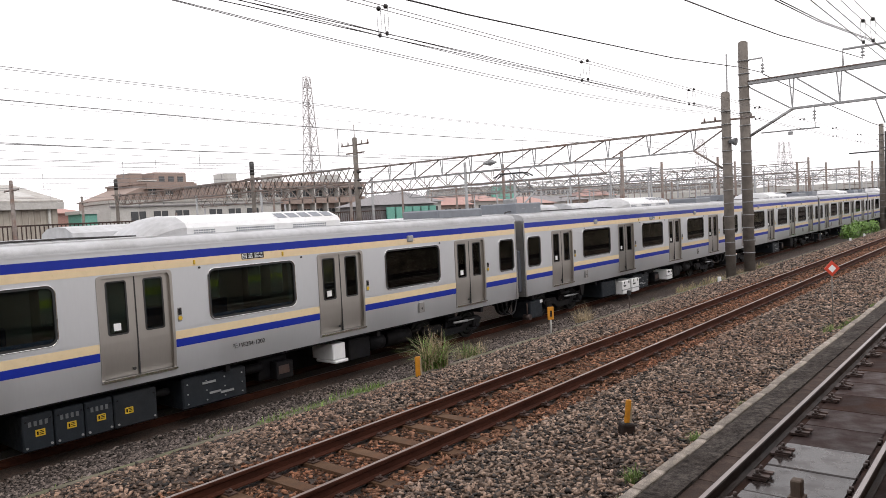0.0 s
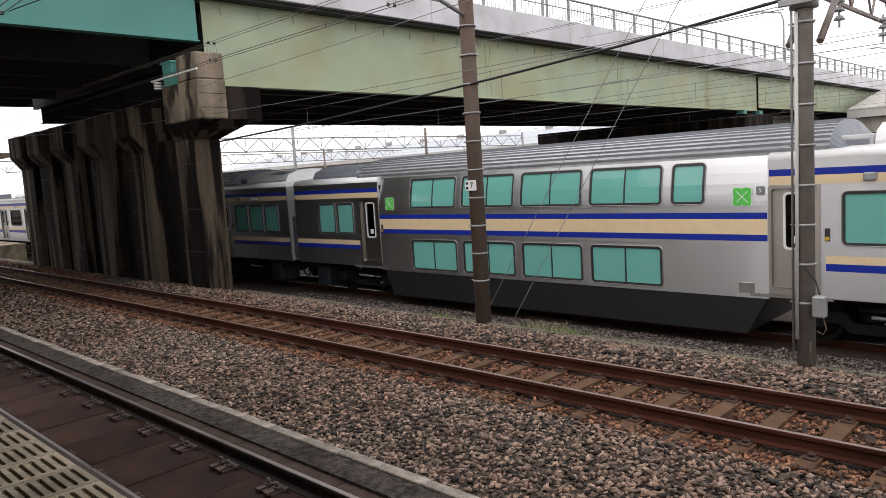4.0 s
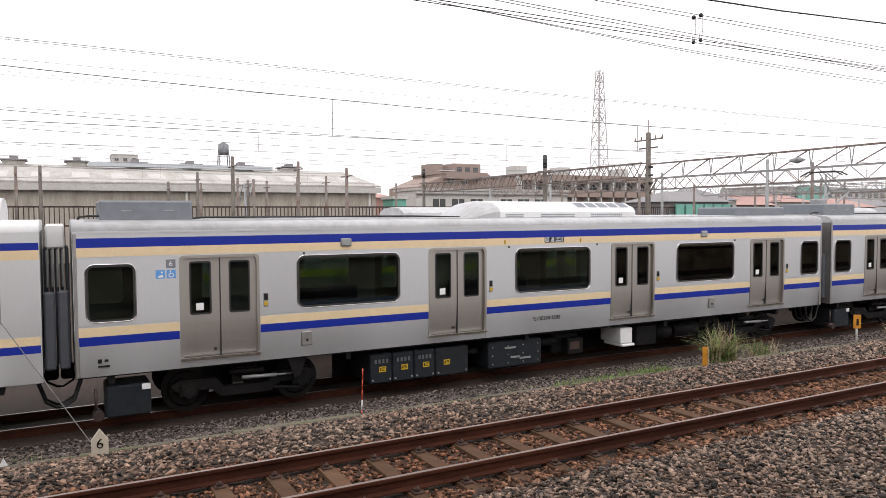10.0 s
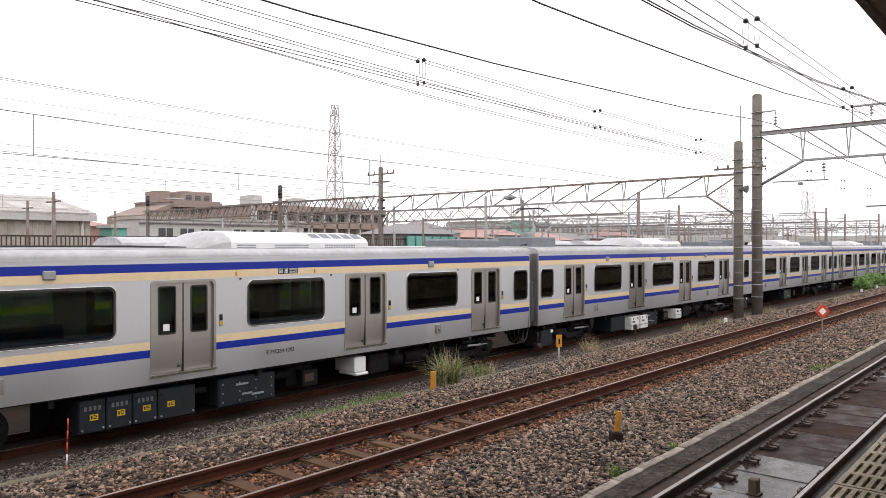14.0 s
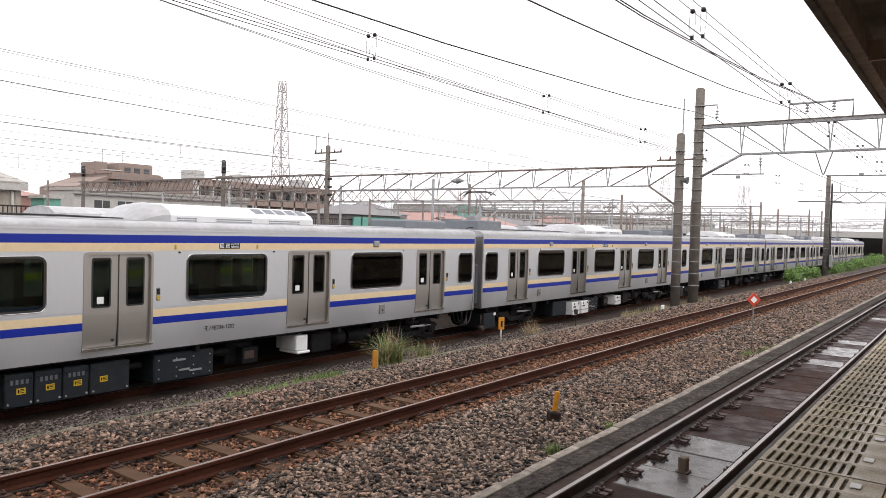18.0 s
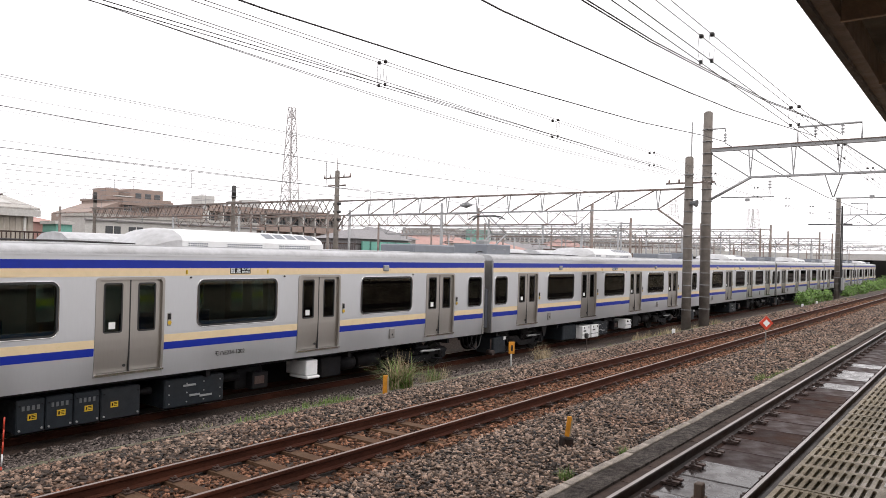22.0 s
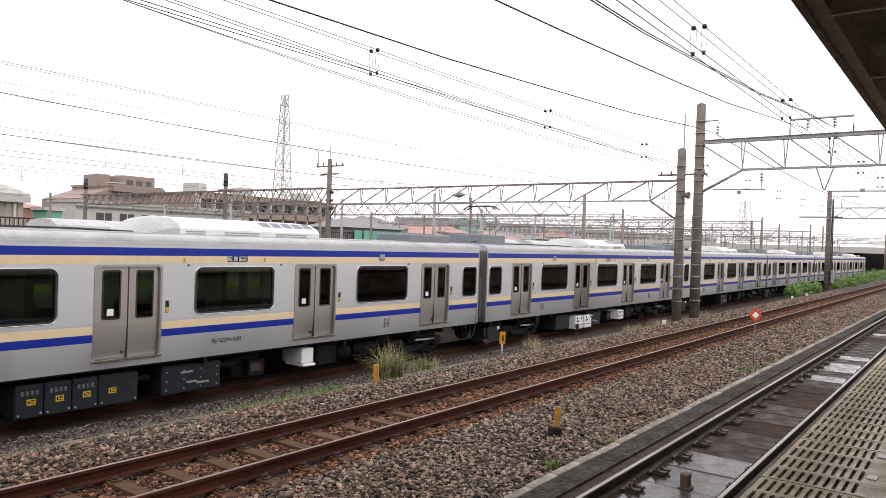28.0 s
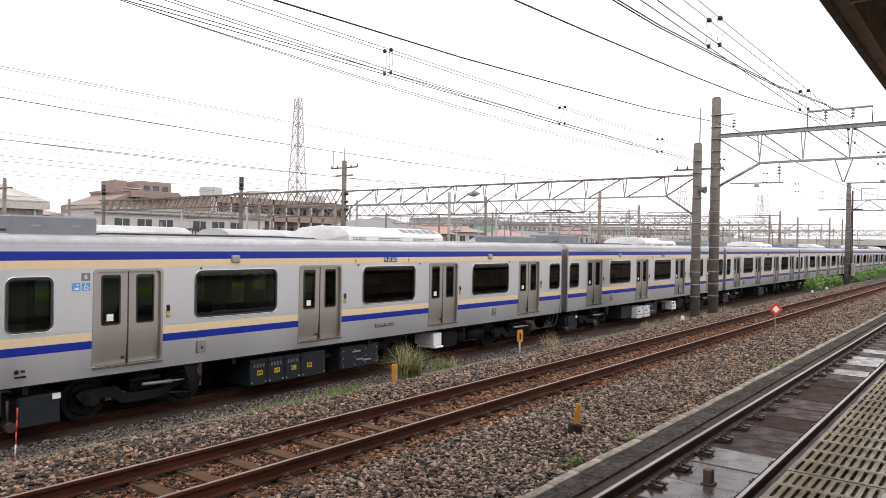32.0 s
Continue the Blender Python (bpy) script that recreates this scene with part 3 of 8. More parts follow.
def clip_bm():
    """A bolted rail clip: base plate, spring, bolt."""
    bm = bmesh.new()
    for s in (-1, 1):
        box(bm, -0.055, 0.055, s * 0.125 - 0.055, s * 0.125 + 0.055, 0.0, 0.014)
        box(bm, -0.03, 0.03, s * 0.095 - 0.035, s * 0.095 + 0.035, 0.014, 0.032)
        tube(bm, (0, s * 0.125, 0.01), (0, s * 0.125, 0.062), 0.014, n=6)
        tube(bm, (0, s * 0.125, 0.03), (0, s * 0.125, 0.045), 0.024, n=6)
    return bm


clip_me = finish(clip_bm(), "rail_clip", M["rust"])

x = -26.0
far_sleepers = bmesh.new()
k = 0
while x < 150:
    if x < 60:
        deep = 0.035 if x > 9 else 0.0                 # half buried further along
        share("sleeper", sleeper_me, track_mid, pose(x, RAIL_MID, Z_NEAR - 0.16 - deep))
        if x < 30:
            for s in (-0.566, 0.566):
                share("rail_clip", clip_me, track_mid, pose(x, RAIL_MID + s, Z_NEAR - 0.158))
    else:
        box(far_sleepers, x - 0.1, x + 0.1, RAIL_MID - 1, RAIL_MID + 1, Z_NEAR - 0.33, Z_NEAR - 0.195)
    x += 0.58
x = -200.0
while x < -26:
    box(far_sleepers, x - 0.1, x + 0.1, RAIL_MID - 1, RAIL_MID + 1, Z_NEAR - 0.3, Z_NEAR - 0.16)
    x += 0.58
part("distant_sleeper_run", far_sleepers, M["sleeper"], track_mid, kind="stuff")
bm = bmesh.new()
x = -100.0
while x < 150:
    box(bm, x - 0.1, x + 0.1, RAIL_YARD - 1, RAIL_YARD + 1, Z_YARD - 0.32, Z_YARD - 0.18)
    x += 0.6
part("yard_sleeper_run", bm, M["sleeper"], track_yard, kind="stuff")

# the platform track: slabs between the rails, bolted clips, rusty plates and asphalt beside it
def slab_bm():
    bm = bmesh.new()
    rbox(bm, -0.41, 0.41, -0.43, 0.43, -0.12, 0, 0.012, 1)
    return bm


slab_me = finish(slab_bm(), "track_slab", M["slab"])
dry_me = finish(slab_bm(), "track_slab", M["slab_dry"])
wet_me = finish(slab_bm(), "wet_slab", M["puddle"])
plate_bm = bmesh.new()
box(plate_bm, -0.413, 0.413, -0.13, 0.13, -0.03, 0)
side_me = finish(plate_bm, "side_plate", M["plank"])


def dog_bm():
    """A double bolt chair beside the platform rail."""
    bm = bmesh.new()
    box(bm, -0.085, 0.085, -0.07, 0.07, 0.0, 0.02)
    for s in (-0.05, 0.05):
        tube(bm, (s, 0.0, 0.02), (s, 0.0, 0.075), 0.014, n=6)
        tube(bm, (s, 0.0, 0.02), (s, 0.0, 0.045), 0.028, n=6)
        box(bm, s - 0.022, s + 0.022, -0.09, 0.03, 0.018, 0.034)
    for v in bm.verts:
        v.co *= 1.35
    return bm


dog_me = finish(dog_bm(), "rail_chair", M["rust"])
bm = bmesh.new()
for s in (-0.05, 0.05):
    tube(bm, (s, 0.0, 0.0), (s, 0.0, 0.05), 0.022, n=6)
bolt_me = finish(bm, "rail_bolt", M["rust"])
SLAB = 0.835                                          # one slab with its chair
rs = random.Random(5)
for n in range(-38, 42):
    x = 7.75 + SLAB * (n - 9)
    wet = n in (9, 10, 11) or n in (21, 23, 24, 26) or n > 28 and rs.random() < 0.25
    kind = wet_me if wet else (slab_me if x > 3.5 and rs.random() < 0.55 else dry_me)
    t = 0.0 if wet else 0.5
    share("track_slab", kind, track_near, pose(x, RAIL_NEAR, Z_NEAR - 0.13 + rs.uniform(-0.006, 0.006), t * rs.uniform(-1, 1), t * rs.uniform(-1, 1)))
    share("rail_chair", dog_me, track_near, pose(x, RAIL_NEAR + 0.38, Z_NEAR - 0.128))
    share("rail_bolt", bolt_me, track_near, pose(x, RAIL_NEAR - 0.45, Z_NEAR - 0.128))
    share("side_plate", side_me, track_near, pose(x, RAIL_NEAR + 0.73, Z_NEAR - 0.11 + rs.uniform(-0.004, 0.004)))
bm = bmesh.new()
x = 7.75 + SLAB * 33
while x < 200:
    box(bm, x - 0.41, x + 0.41, RAIL_NEAR - 0.43, RAIL_NEAR + 0.43, Z_NEAR - 0.25, Z_NEAR - 0.13)
    x += SLAB
x = 7.75 - SLAB * 48
while x > -120:
    box(bm, x - 0.41, x + 0.41, RAIL_NEAR - 0.43, RAIL_NEAR + 0.43, Z_NEAR - 0.25, Z_NEAR - 0.13)
    x -= SLAB
part("distant_slab_run", bm, M["slab_dry"], track_near, kind="stuff")
bm = bmesh.new()
box(bm, -200, 220, RAIL_NEAR - 0.72, RAIL_NEAR + 0.86, 0.1, Z_NEAR - 0.15)
thing("track_bed", bm, M["slab_dry"], "dark damp concrete bed under the platform track", "track bed", kind="structure")

bm = bmesh.new()
box(bm, -80, 120, RAIL_NEAR + 0.86, 4.525, 0.5, Z_NEAR - 0.08)
thing("asphalt_strip", bm, M["asphalt"], "narrow damp grey asphalt strip beside the track", "asphalt strip", kind="structure")
kerb = hub("kerb", "row of weathered pale concrete kerb stones", "kerb", kind="structure")
bm = bmesh.new()
rbox(bm, -0.295, 0.295, -0.06, 0.06, -0.25, 0.0, 0.008, 1)
kerb_me = finish(bm, "kerb_stone", M["kerb"])
for i in range(-50, 130):
    share("kerb_stone", kerb_me, kerb, pose(i * 0.6, 4.59 + rs.uniform(-0.008, 0.008), Z_NEAR - 0.06 + rs.uniform(-0.01, 0.005), rs.uniform(-2, 2), rs.uniform(-0.5, 0.5), rs.uniform(-0.7, 0.7)))
bm = bmesh.new()
box(bm, 78, 220, 4.47, 4.62, 0.5, Z_NEAR - 0.06)
box(bm, -200, -30.3, 4.47, 4.62, 0.5, Z_NEAR - 0.06)
part("distant_kerb", bm, M["kerb"], kerb, kind="stuff")
# low concrete lip at the foot of the ballast bank
bm = bmesh.new()
for i in range(-30, 60):
    rbox(bm, i * 2.0, i * 2.0 + 1.985, 11.10 + 0.02 * math.sin(i * 1.3), 11.24 + 0.02 * math.sin(i * 1.3), 0.2, 0.505 + 0.01 * math.sin(i * 2.1), 0.02, 1)
thing("concrete_lip", bm, M["lip"], "low cracked concrete lip between ballast and gravel", "kerb", kind="structure")

# ---------------------------------------------------------------- platform
Z_PLAT, Y_EDGE = 2.05, 1.82
ROW = 0.33                                            # depth of a paving row along the platform
platform = hub("platform", "concrete station platform with slotted paving and an orange tactile strip", "platform", kind="structure")
bm = bmesh.new()
box(bm, -60, 90, -8.0, Y_EDGE - 0.012, 0.25, Z_PLAT - 0.026)
part("platform_body", bm, M["plat"], platform)
bm = bmesh.new()
box(bm, -16, 27, Y_EDGE - 0.74, Y_EDGE - 0.014, Z_PLAT - 0.030, Z_PLAT - 0.022)
part("drain_bed", bm, M["lip"], platform, "darker bed under the drain slots")
bm = bmesh.new()
box(bm, -60, 90, Y_EDGE - 0.008, Y_EDGE + 0.12, 0.1, 0.55)
part("footing", bm, M["plat"], platform)


def paving_bm():
    """A paving block: ten drain slots beside the edge, then a plain band."""
    bm = bmesh.new()
    holes = []
    for k in range(10):
        c = 0.045 + 0.0545 * k
        holes.append(rr(c - 0.0125, c + 0.0125, -0.130, 0.130, 0.012, 2)[::-1])
    t = bmesh.new()
    h = ROW / 2 - 0.004
    plate(t, [(0.0, -h), (0.745, -h), (0.745, h), (0.0, h)], holes, 0.0, 0.021)
    for v in t.verts:
        v.co = Vector((v.co.z, -v.co.x, -v.co.y))
    me = bpy.data.meshes.new("tmp")
    t.to_mesh(me)
    t.free()
    bm.from_mesh(me)
    bpy.data.meshes.remove(me)
    return bm


def tactile_bm():
    """A tile with five by five low studs."""
    bm = bmesh.new()
    rbox(bm, -ROW / 2 + 0.003, ROW / 2 - 0.003, -0.163, 0.163, -0.014, 0.0, 0.004, 1)
    for a in range(5):
        for b in range(5):
            x, y = -0.124 + 0.062 * a, -0.124 + 0.062 * b
            tube(bm, (x, y, -0.002), (x, y, 0.006), 0.016, 0.010, n=8)
    return bm


pave_me = finish(paving_bm(), "paving_block", M["plat"])
tactile_me = finish(tactile_bm(), "tactile_tile", M["tactile"])
bm = bmesh.new()
box(bm, -0.05, 0.05, -0.03, 0.03, 0, 0.004)
chip_me = finish(bm, "marker_chip", M["pale_wall"])
rp = random.Random(31)
for i in range(-48, 82):
    x = i * ROW + 0.05
    share("paving_block", pave_me, platform, pose(x, Y_EDGE, Z_PLAT + rp.uniform(-0.003, 0.003), rp.uniform(-0.15, 0.15), rp.uniform(-0.4, 0.4), rp.uniform(-0.2, 0.2)))
    share("tactile_tile", tactile_me, platform, pose(x + 0.1, Y_EDGE - 0.918, Z_PLAT + rp.uniform(-0.001, 0.002)))
    if i % 2:
        share("marker_chip", chip_me, platform, pose(x + rp.uniform(-0.01, 0.01), Y_EDGE - 0.60, Z_PLAT + 0.003))
bm = bmesh.new()
x_lo, x_hi = -48.5 * ROW + 0.05, 81.5 * ROW + 0.05
box(bm, x_hi, 90, Y_EDGE - 0.745, Y_EDGE, Z_PLAT - 0.05, Z_PLAT)
box(bm, -60, x_lo, Y_EDGE - 0.745, Y_EDGE, Z_PLAT - 0.05, Z_PLAT)
box(bm, -60, 90, -8, Y_EDGE - 1.09, Z_PLAT - 0.05, Z_PLAT - 0.004)
part("plain_paving", bm, M["plat"], platform)
bm = bmesh.new()
box(bm, x_hi + 0.1, 90, Y_EDGE - 1.085, Y_EDGE - 0.75, Z_PLAT - 0.05, Z_PLAT)
box(bm, -60, x_lo + 0.1, Y_EDGE - 1.085, Y_EDGE - 0.75, Z_PLAT - 0.05, Z_PLAT)
part("tactile_run", bm, M["tactile"], platform, kind="stuff")
bm = bmesh.new()
box(bm, -60, 90, Y_EDGE + 0.004, Y_EDGE + 0.03, Z_PLAT - 0.14, Z_PLAT - 0.004)
part("edge_strip", bm, M["rail_oily"], platform, "rusty steel edge strip")

# ---------------------------------------------------------------- the train
CAR_L, CAR_W = 19.56, 2.95
DOORS = [2.37, 7.31, 12.25, 17.19]
DOOR_HALF = 0.705


def slice_levels(me, levels):
    """Cut a sheet along level lines, so that it bends evenly."""
    bm = bmesh.new()
    bm.from_mesh(me)
    for z in levels:
        bmesh.ops.bisect_plane(bm, geom=bm.verts[:] + bm.edges[:] + bm.faces[:], plane_co=(0, 0, z), plane_no=(0, 0, 1))
    bm.to_mesh(me)
    bm.free()


def tumble(me):
    """The lower side of a car draws in a little towards the sill."""
    slice_levels(me, (1.75, 1.55, 1.35, 1.15))
    for v in me.vertices:
        if v.co.z < 1.75:
            d = 0.05 * ((1.75 - v.co.z) / 0.8) ** 1.5
            v.co.y += d if v.co.y < 1.4 else -d


def roof_arc(half, z_side, z_top, n=7):
    """Roof outline from one eave to the other, (y, z), y from 0 to 2 * half."""
    out = []
    for k in range(n + 1):
        a = math.pi * k / n
        c = math.cos(a)
        out.append((half - half * math.copysign(abs(c) ** 0.55, c), z_side + (z_top - z_side) * math.sin(a) ** 0.7))
    return out


def bogie(parent, xc):
    b = new("bogie")
    b.parent = parent
    bm = bmesh.new()
    for y in (0.42, 2.53):
        prof = [(-1.35, 0.56), (-1.2, 0.66), (-0.55, 0.64), (-0.4, 0.46), (0.4, 0.46), (0.55, 0.64), (1.2, 0.66), (1.35, 0.56), (1.25, 0.44),
                (0.65, 0.44), (0.45, 0.28), (-0.45, 0.28), (-0.65, 0.44), (-1.25, 0.44)]
        solid(bm, [(xc + a, z) for a, z in prof], y - 0.07, y + 0.07)
        for s in (-1.05, 1.05):
            rbox(bm, xc + s - 0.16, xc + s + 0.16, y - 0.13, y + 0.1, 0.32, 0.60, 0.04, 1)
            tube(bm, (xc + s, y - 0.16, 0.43), (xc + s, y - 0.1, 0.43), 0.10, n=10)
        tube(bm, (xc - 0.32, y - 0.1, 0.72), (xc + 0.32, y - 0.1, 0.72), 0.055, n=8)
        rbox(bm, xc - 0.22, xc + 0.22, y - 0.05, y + 0.12, 0.60, 0.86, 0.06, 1)
        tube(bm, (xc + 0.5, y - 0.15, 0.36), (xc + 1.0, y - 0.15, 0.30), 0.03, n=6)
    box(bm, xc - 0.25, xc + 0.25, 0.42, 2.53, 0.5, 0.66)
    fr = new("bogie_frame", finish(bm, "bogie_frame", M["under"]))
    fr.parent = b
    for s in (-1.05, 1.05):
        bm = bmesh.new()
        for y in (0.66, 2.18):
            tube(bm, (xc + s, y, 0.43), (xc + s, y + 0.11, 0.43), 0.43, n=20)
            tube(bm, (xc + s, y - 0.02, 0.43), (xc + s, y, 0.43), 0.30, 0.34, n=16)
        tube(bm, (xc + s, 0.6, 0.43), (xc + s, 2.35, 0.43), 0.08, n=8)
        w = new("wheelset", finish(bm, "wheelset", M["wheel"]))
        w.parent = b
    # Added dark blocks keep the lit ground from showing between the wheels.
    bm = bmesh.new()
    rbox(bm, xc - 0.95, xc - 0.1, 1.0, 1.95, 0.28, 0.78, 0.06, 1)
    mo = new("traction_motor", finish(bm, "traction_motor", M["under"]))
    mo.parent = b
    bm = bmesh.new()
    rbox(bm, xc + 0.1, xc + 0.95, 1.0, 1.95, 0.28, 0.78, 0.06, 1)
    mo = new("traction_motor", finish(bm, "traction_motor", M["under"]))
    mo.parent = b
    bm = bmesh.new()
    tube(bm, (xc - 0.1, 0.24, 0.62), (xc + 0.55, 0.24, 0.60), 0.035, n=8)
    tube(bm, (xc + 0.55, 0.24, 0.60), (xc + 0.85, 0.24, 0.60), 0.018, n=6)
    dm = new("damper", finish(bm, "damper", M["galv"]))
    dm.parent = b
    return b


def window_unit(parent, x0, x1, z0, z1, r, glassy, split=None, frame_mat="rubber", y=0.0, w=0.035, trim="chrome"):
    """Rubber surround and pane of one window."""
    bm = bmesh.new()
    plate(bm, rr(x0, x1, z0, z1, r), [rr(x0 + w, x1 - w, z0 + w, z1 - w, max(r - w, 0.02))[::-1]], y - 0.012, y + 0.05)
    f = new("window_surround", finish(bm, "window_surround", M[frame_mat]))
    f.parent = parent
    if frame_mat == "rubber":
        bm = bmesh.new()
        loop = [(px, y - 0.008, pz) for px, pz in rr(x0 - 0.008, x1 + 0.008, z0 - 0.008, z1 + 0.008, r + 0.008)]
        polytube(bm, loop + loop[:2], 0.011, 5)
        k = new("window_trim", finish(bm, "window_trim", M[trim]))
        k.parent = f
        tagged(k, "thin polished metal trim" if trim == "chrome" else "thin dull metal trim")
    bm = bmesh.new()
    cuts = [x0 + w] + ([split - 0.012, split + 0.012] if split else []) + [x1 - w]
    pieces = [(cuts[0], cuts[1])] if not split else [(cuts[0], cuts[1]), (cuts[2], cuts[3])]
    for a, b in pieces:
        solid(bm, rr(a - 0.004, b + 0.004, z0 + w - 0.004, z1 - w + 0.004, 0.04 if split else max(r - w, 0.02)), y + 0.008, y + 0.016)
    g = new("pane", finish(bm, "pane", M[glassy]))
    g.parent = f
    g.visible_shadow = glassy != "g_dark"
    if split:
        bm = bmesh.new()
        box(bm, split - 0.014, split + 0.014, y - 0.006, y + 0.02, z0 + w, z1 - w)
        k = new("mullion", finish(bm, "mullion", M[frame_mat]))
        k.parent = f
    return f


def body_side(parent, length, doors, wins, z0=0.94, z1=3.40, far=False, half=DOOR_HALF):
    bm = bmesh.new()
    outer = [(0.0, z0)]
    for d in doors:
        outer += [(d - half, z0), (d - half, 1.12), *[(a, b) for a, b in rr(d - half, d + half, 1.12, 2.95, 0.07)[6:12][::-1]][:0]]
        outer += [(d - half, 2.88), (d - half + 0.02, 2.93), (d - half + 0.07, 2.95), (d + half - 0.07, 2.95), (d + half - 0.02, 2.93), (d + half, 2.88), (d + half, z0)]
    outer += [(length, z0), (length, z1), (0.0, z1)]
    y0, y1 = (CAR_W, CAR_W - 0.05) if far else (0.0, 0.05)
    plate(bm, outer, [rr(*w)[::-1] for w in wins], y0, y1)
    o = new("side_wall", finish(bm, "side_wall", M["steel"]))
    o.parent = parent
    return tagged(o, "brushed stainless steel side wall")


def door_pair(parent, xc):
    bm = bmesh.new()
    h = DOOR_HALF
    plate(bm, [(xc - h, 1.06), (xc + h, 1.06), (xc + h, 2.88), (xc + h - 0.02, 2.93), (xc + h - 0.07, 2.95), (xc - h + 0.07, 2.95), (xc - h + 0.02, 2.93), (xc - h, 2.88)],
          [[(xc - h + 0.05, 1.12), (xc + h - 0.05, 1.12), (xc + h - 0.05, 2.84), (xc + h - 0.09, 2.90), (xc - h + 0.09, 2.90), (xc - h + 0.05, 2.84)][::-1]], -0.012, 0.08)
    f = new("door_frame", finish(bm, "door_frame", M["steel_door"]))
    f.parent = parent
    bm = bmesh.new()
    box(bm, xc - h, xc + h, -0.02, 0.06, 1.085, 1.118)
    s = new("sill", finish(bm, "sill", M["chrome"]))
    s.parent = f
    bm = bmesh.new()
    box(bm, xc - h + 0.002, xc + h - 0.002, 0.004, 0.05, 0.94, 1.084)
    s = new("threshold_panel", finish(bm, "threshold_panel", M["steel"]))
    s.parent = parent
    for sg in (-1, 1):
        a, b = (xc - h + 0.05, xc - 0.008) if sg < 0 else (xc + 0.008, xc + h - 0.05)
        wa, wb = (xc - 0.53, xc - 0.15) if sg < 0 else (xc + 0.16, xc + 0.54)
        bm = bmesh.new()
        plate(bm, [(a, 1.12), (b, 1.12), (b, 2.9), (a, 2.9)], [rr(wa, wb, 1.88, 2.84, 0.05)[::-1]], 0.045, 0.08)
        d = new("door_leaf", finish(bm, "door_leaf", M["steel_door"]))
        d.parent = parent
        bm = bmesh.new()
        plate(bm, rr(wa, wb, 1.88, 2.84, 0.05), [rr(wa + 0.028, wb - 0.028, 1.908, 2.812, 0.03)[::-1]], 0.038, 0.07)
        g = new("window_seal", finish(bm, "window_seal", M["rubber"]))
        g.parent = d
        bm = bmesh.new()
        solid(bm, rr(wa + 0.02, wb - 0.02, 1.90, 2.82, 0.03), 0.052, 0.06)
        p = new("pane", finish(bm, "pane", M["g_dark"]))
        p.parent = d
        p.visible_shadow = False
        if sg < 0:
            bm = bmesh.new()
            box(bm, xc - 0.42, xc - 0.29, 0.044, 0.05, 1.96, 2.09)
            k = new("sticker", finish(bm, "sticker", M["white"]))
            k.parent = d
            bm = bmesh.new()
            tube(bm, (xc - 0.1, 0.03, 1.24), (xc - 0.1, 0.05, 1.24), 0.03, n=8)
            k = new("lock", finish(bm, "lock", M["rubber"]))
            k.parent = d
    bm = bmesh.new()
    box(bm, xc - 0.012, xc + 0.012, 0.04, 0.075, 1.12, 2.9)
    k = new("door_seal", finish(bm, "door_seal", M["rubber"]))
    k.parent = parent
    # push-button box beside the door
    bm = bmesh.new()
    rbox(bm, xc + 0.775, xc + 0.865, -0.012, 0.02, 1.95, 2.22, 0.012, 1)
    k = new("button_box", finish(bm, "button_box", M["steel_dark"]))
    k.parent = parent
    bm = bmesh.new()
    box(bm, xc + 0.785, xc + 0.855, -0.016, -0.01, 2.08, 2.20)
    k2 = new("button_panel", finish(bm, "button_panel", M["black"]))
    k2.parent = k
    bm = bmesh.new()
    tube(bm, (xc + 0.82, -0.022, 2.015), (xc + 0.82, -0.010, 2.015), 0.042, n=12)
    k2 = new("button", finish(bm, "button", M["yellow"]))
    k2.parent = k


def stripe(parent, x0, x1, z0, z1, m, y=-0.003):
    bm = bmesh.new()
    box(bm, x0, x1, y, 0.02, z0, z1)
    o = new("stripe", finish(bm, "stripe", M[m]))
    o.parent = parent
    return tagged(o, {"blue": "deep blue stripe", "cream": "cream stripe"}[m])


def simple(parent, name, bm, m, label=""):
    o = new(name, finish(bm, name, M[m]))
    o.parent = parent
    return tagged(o, label)


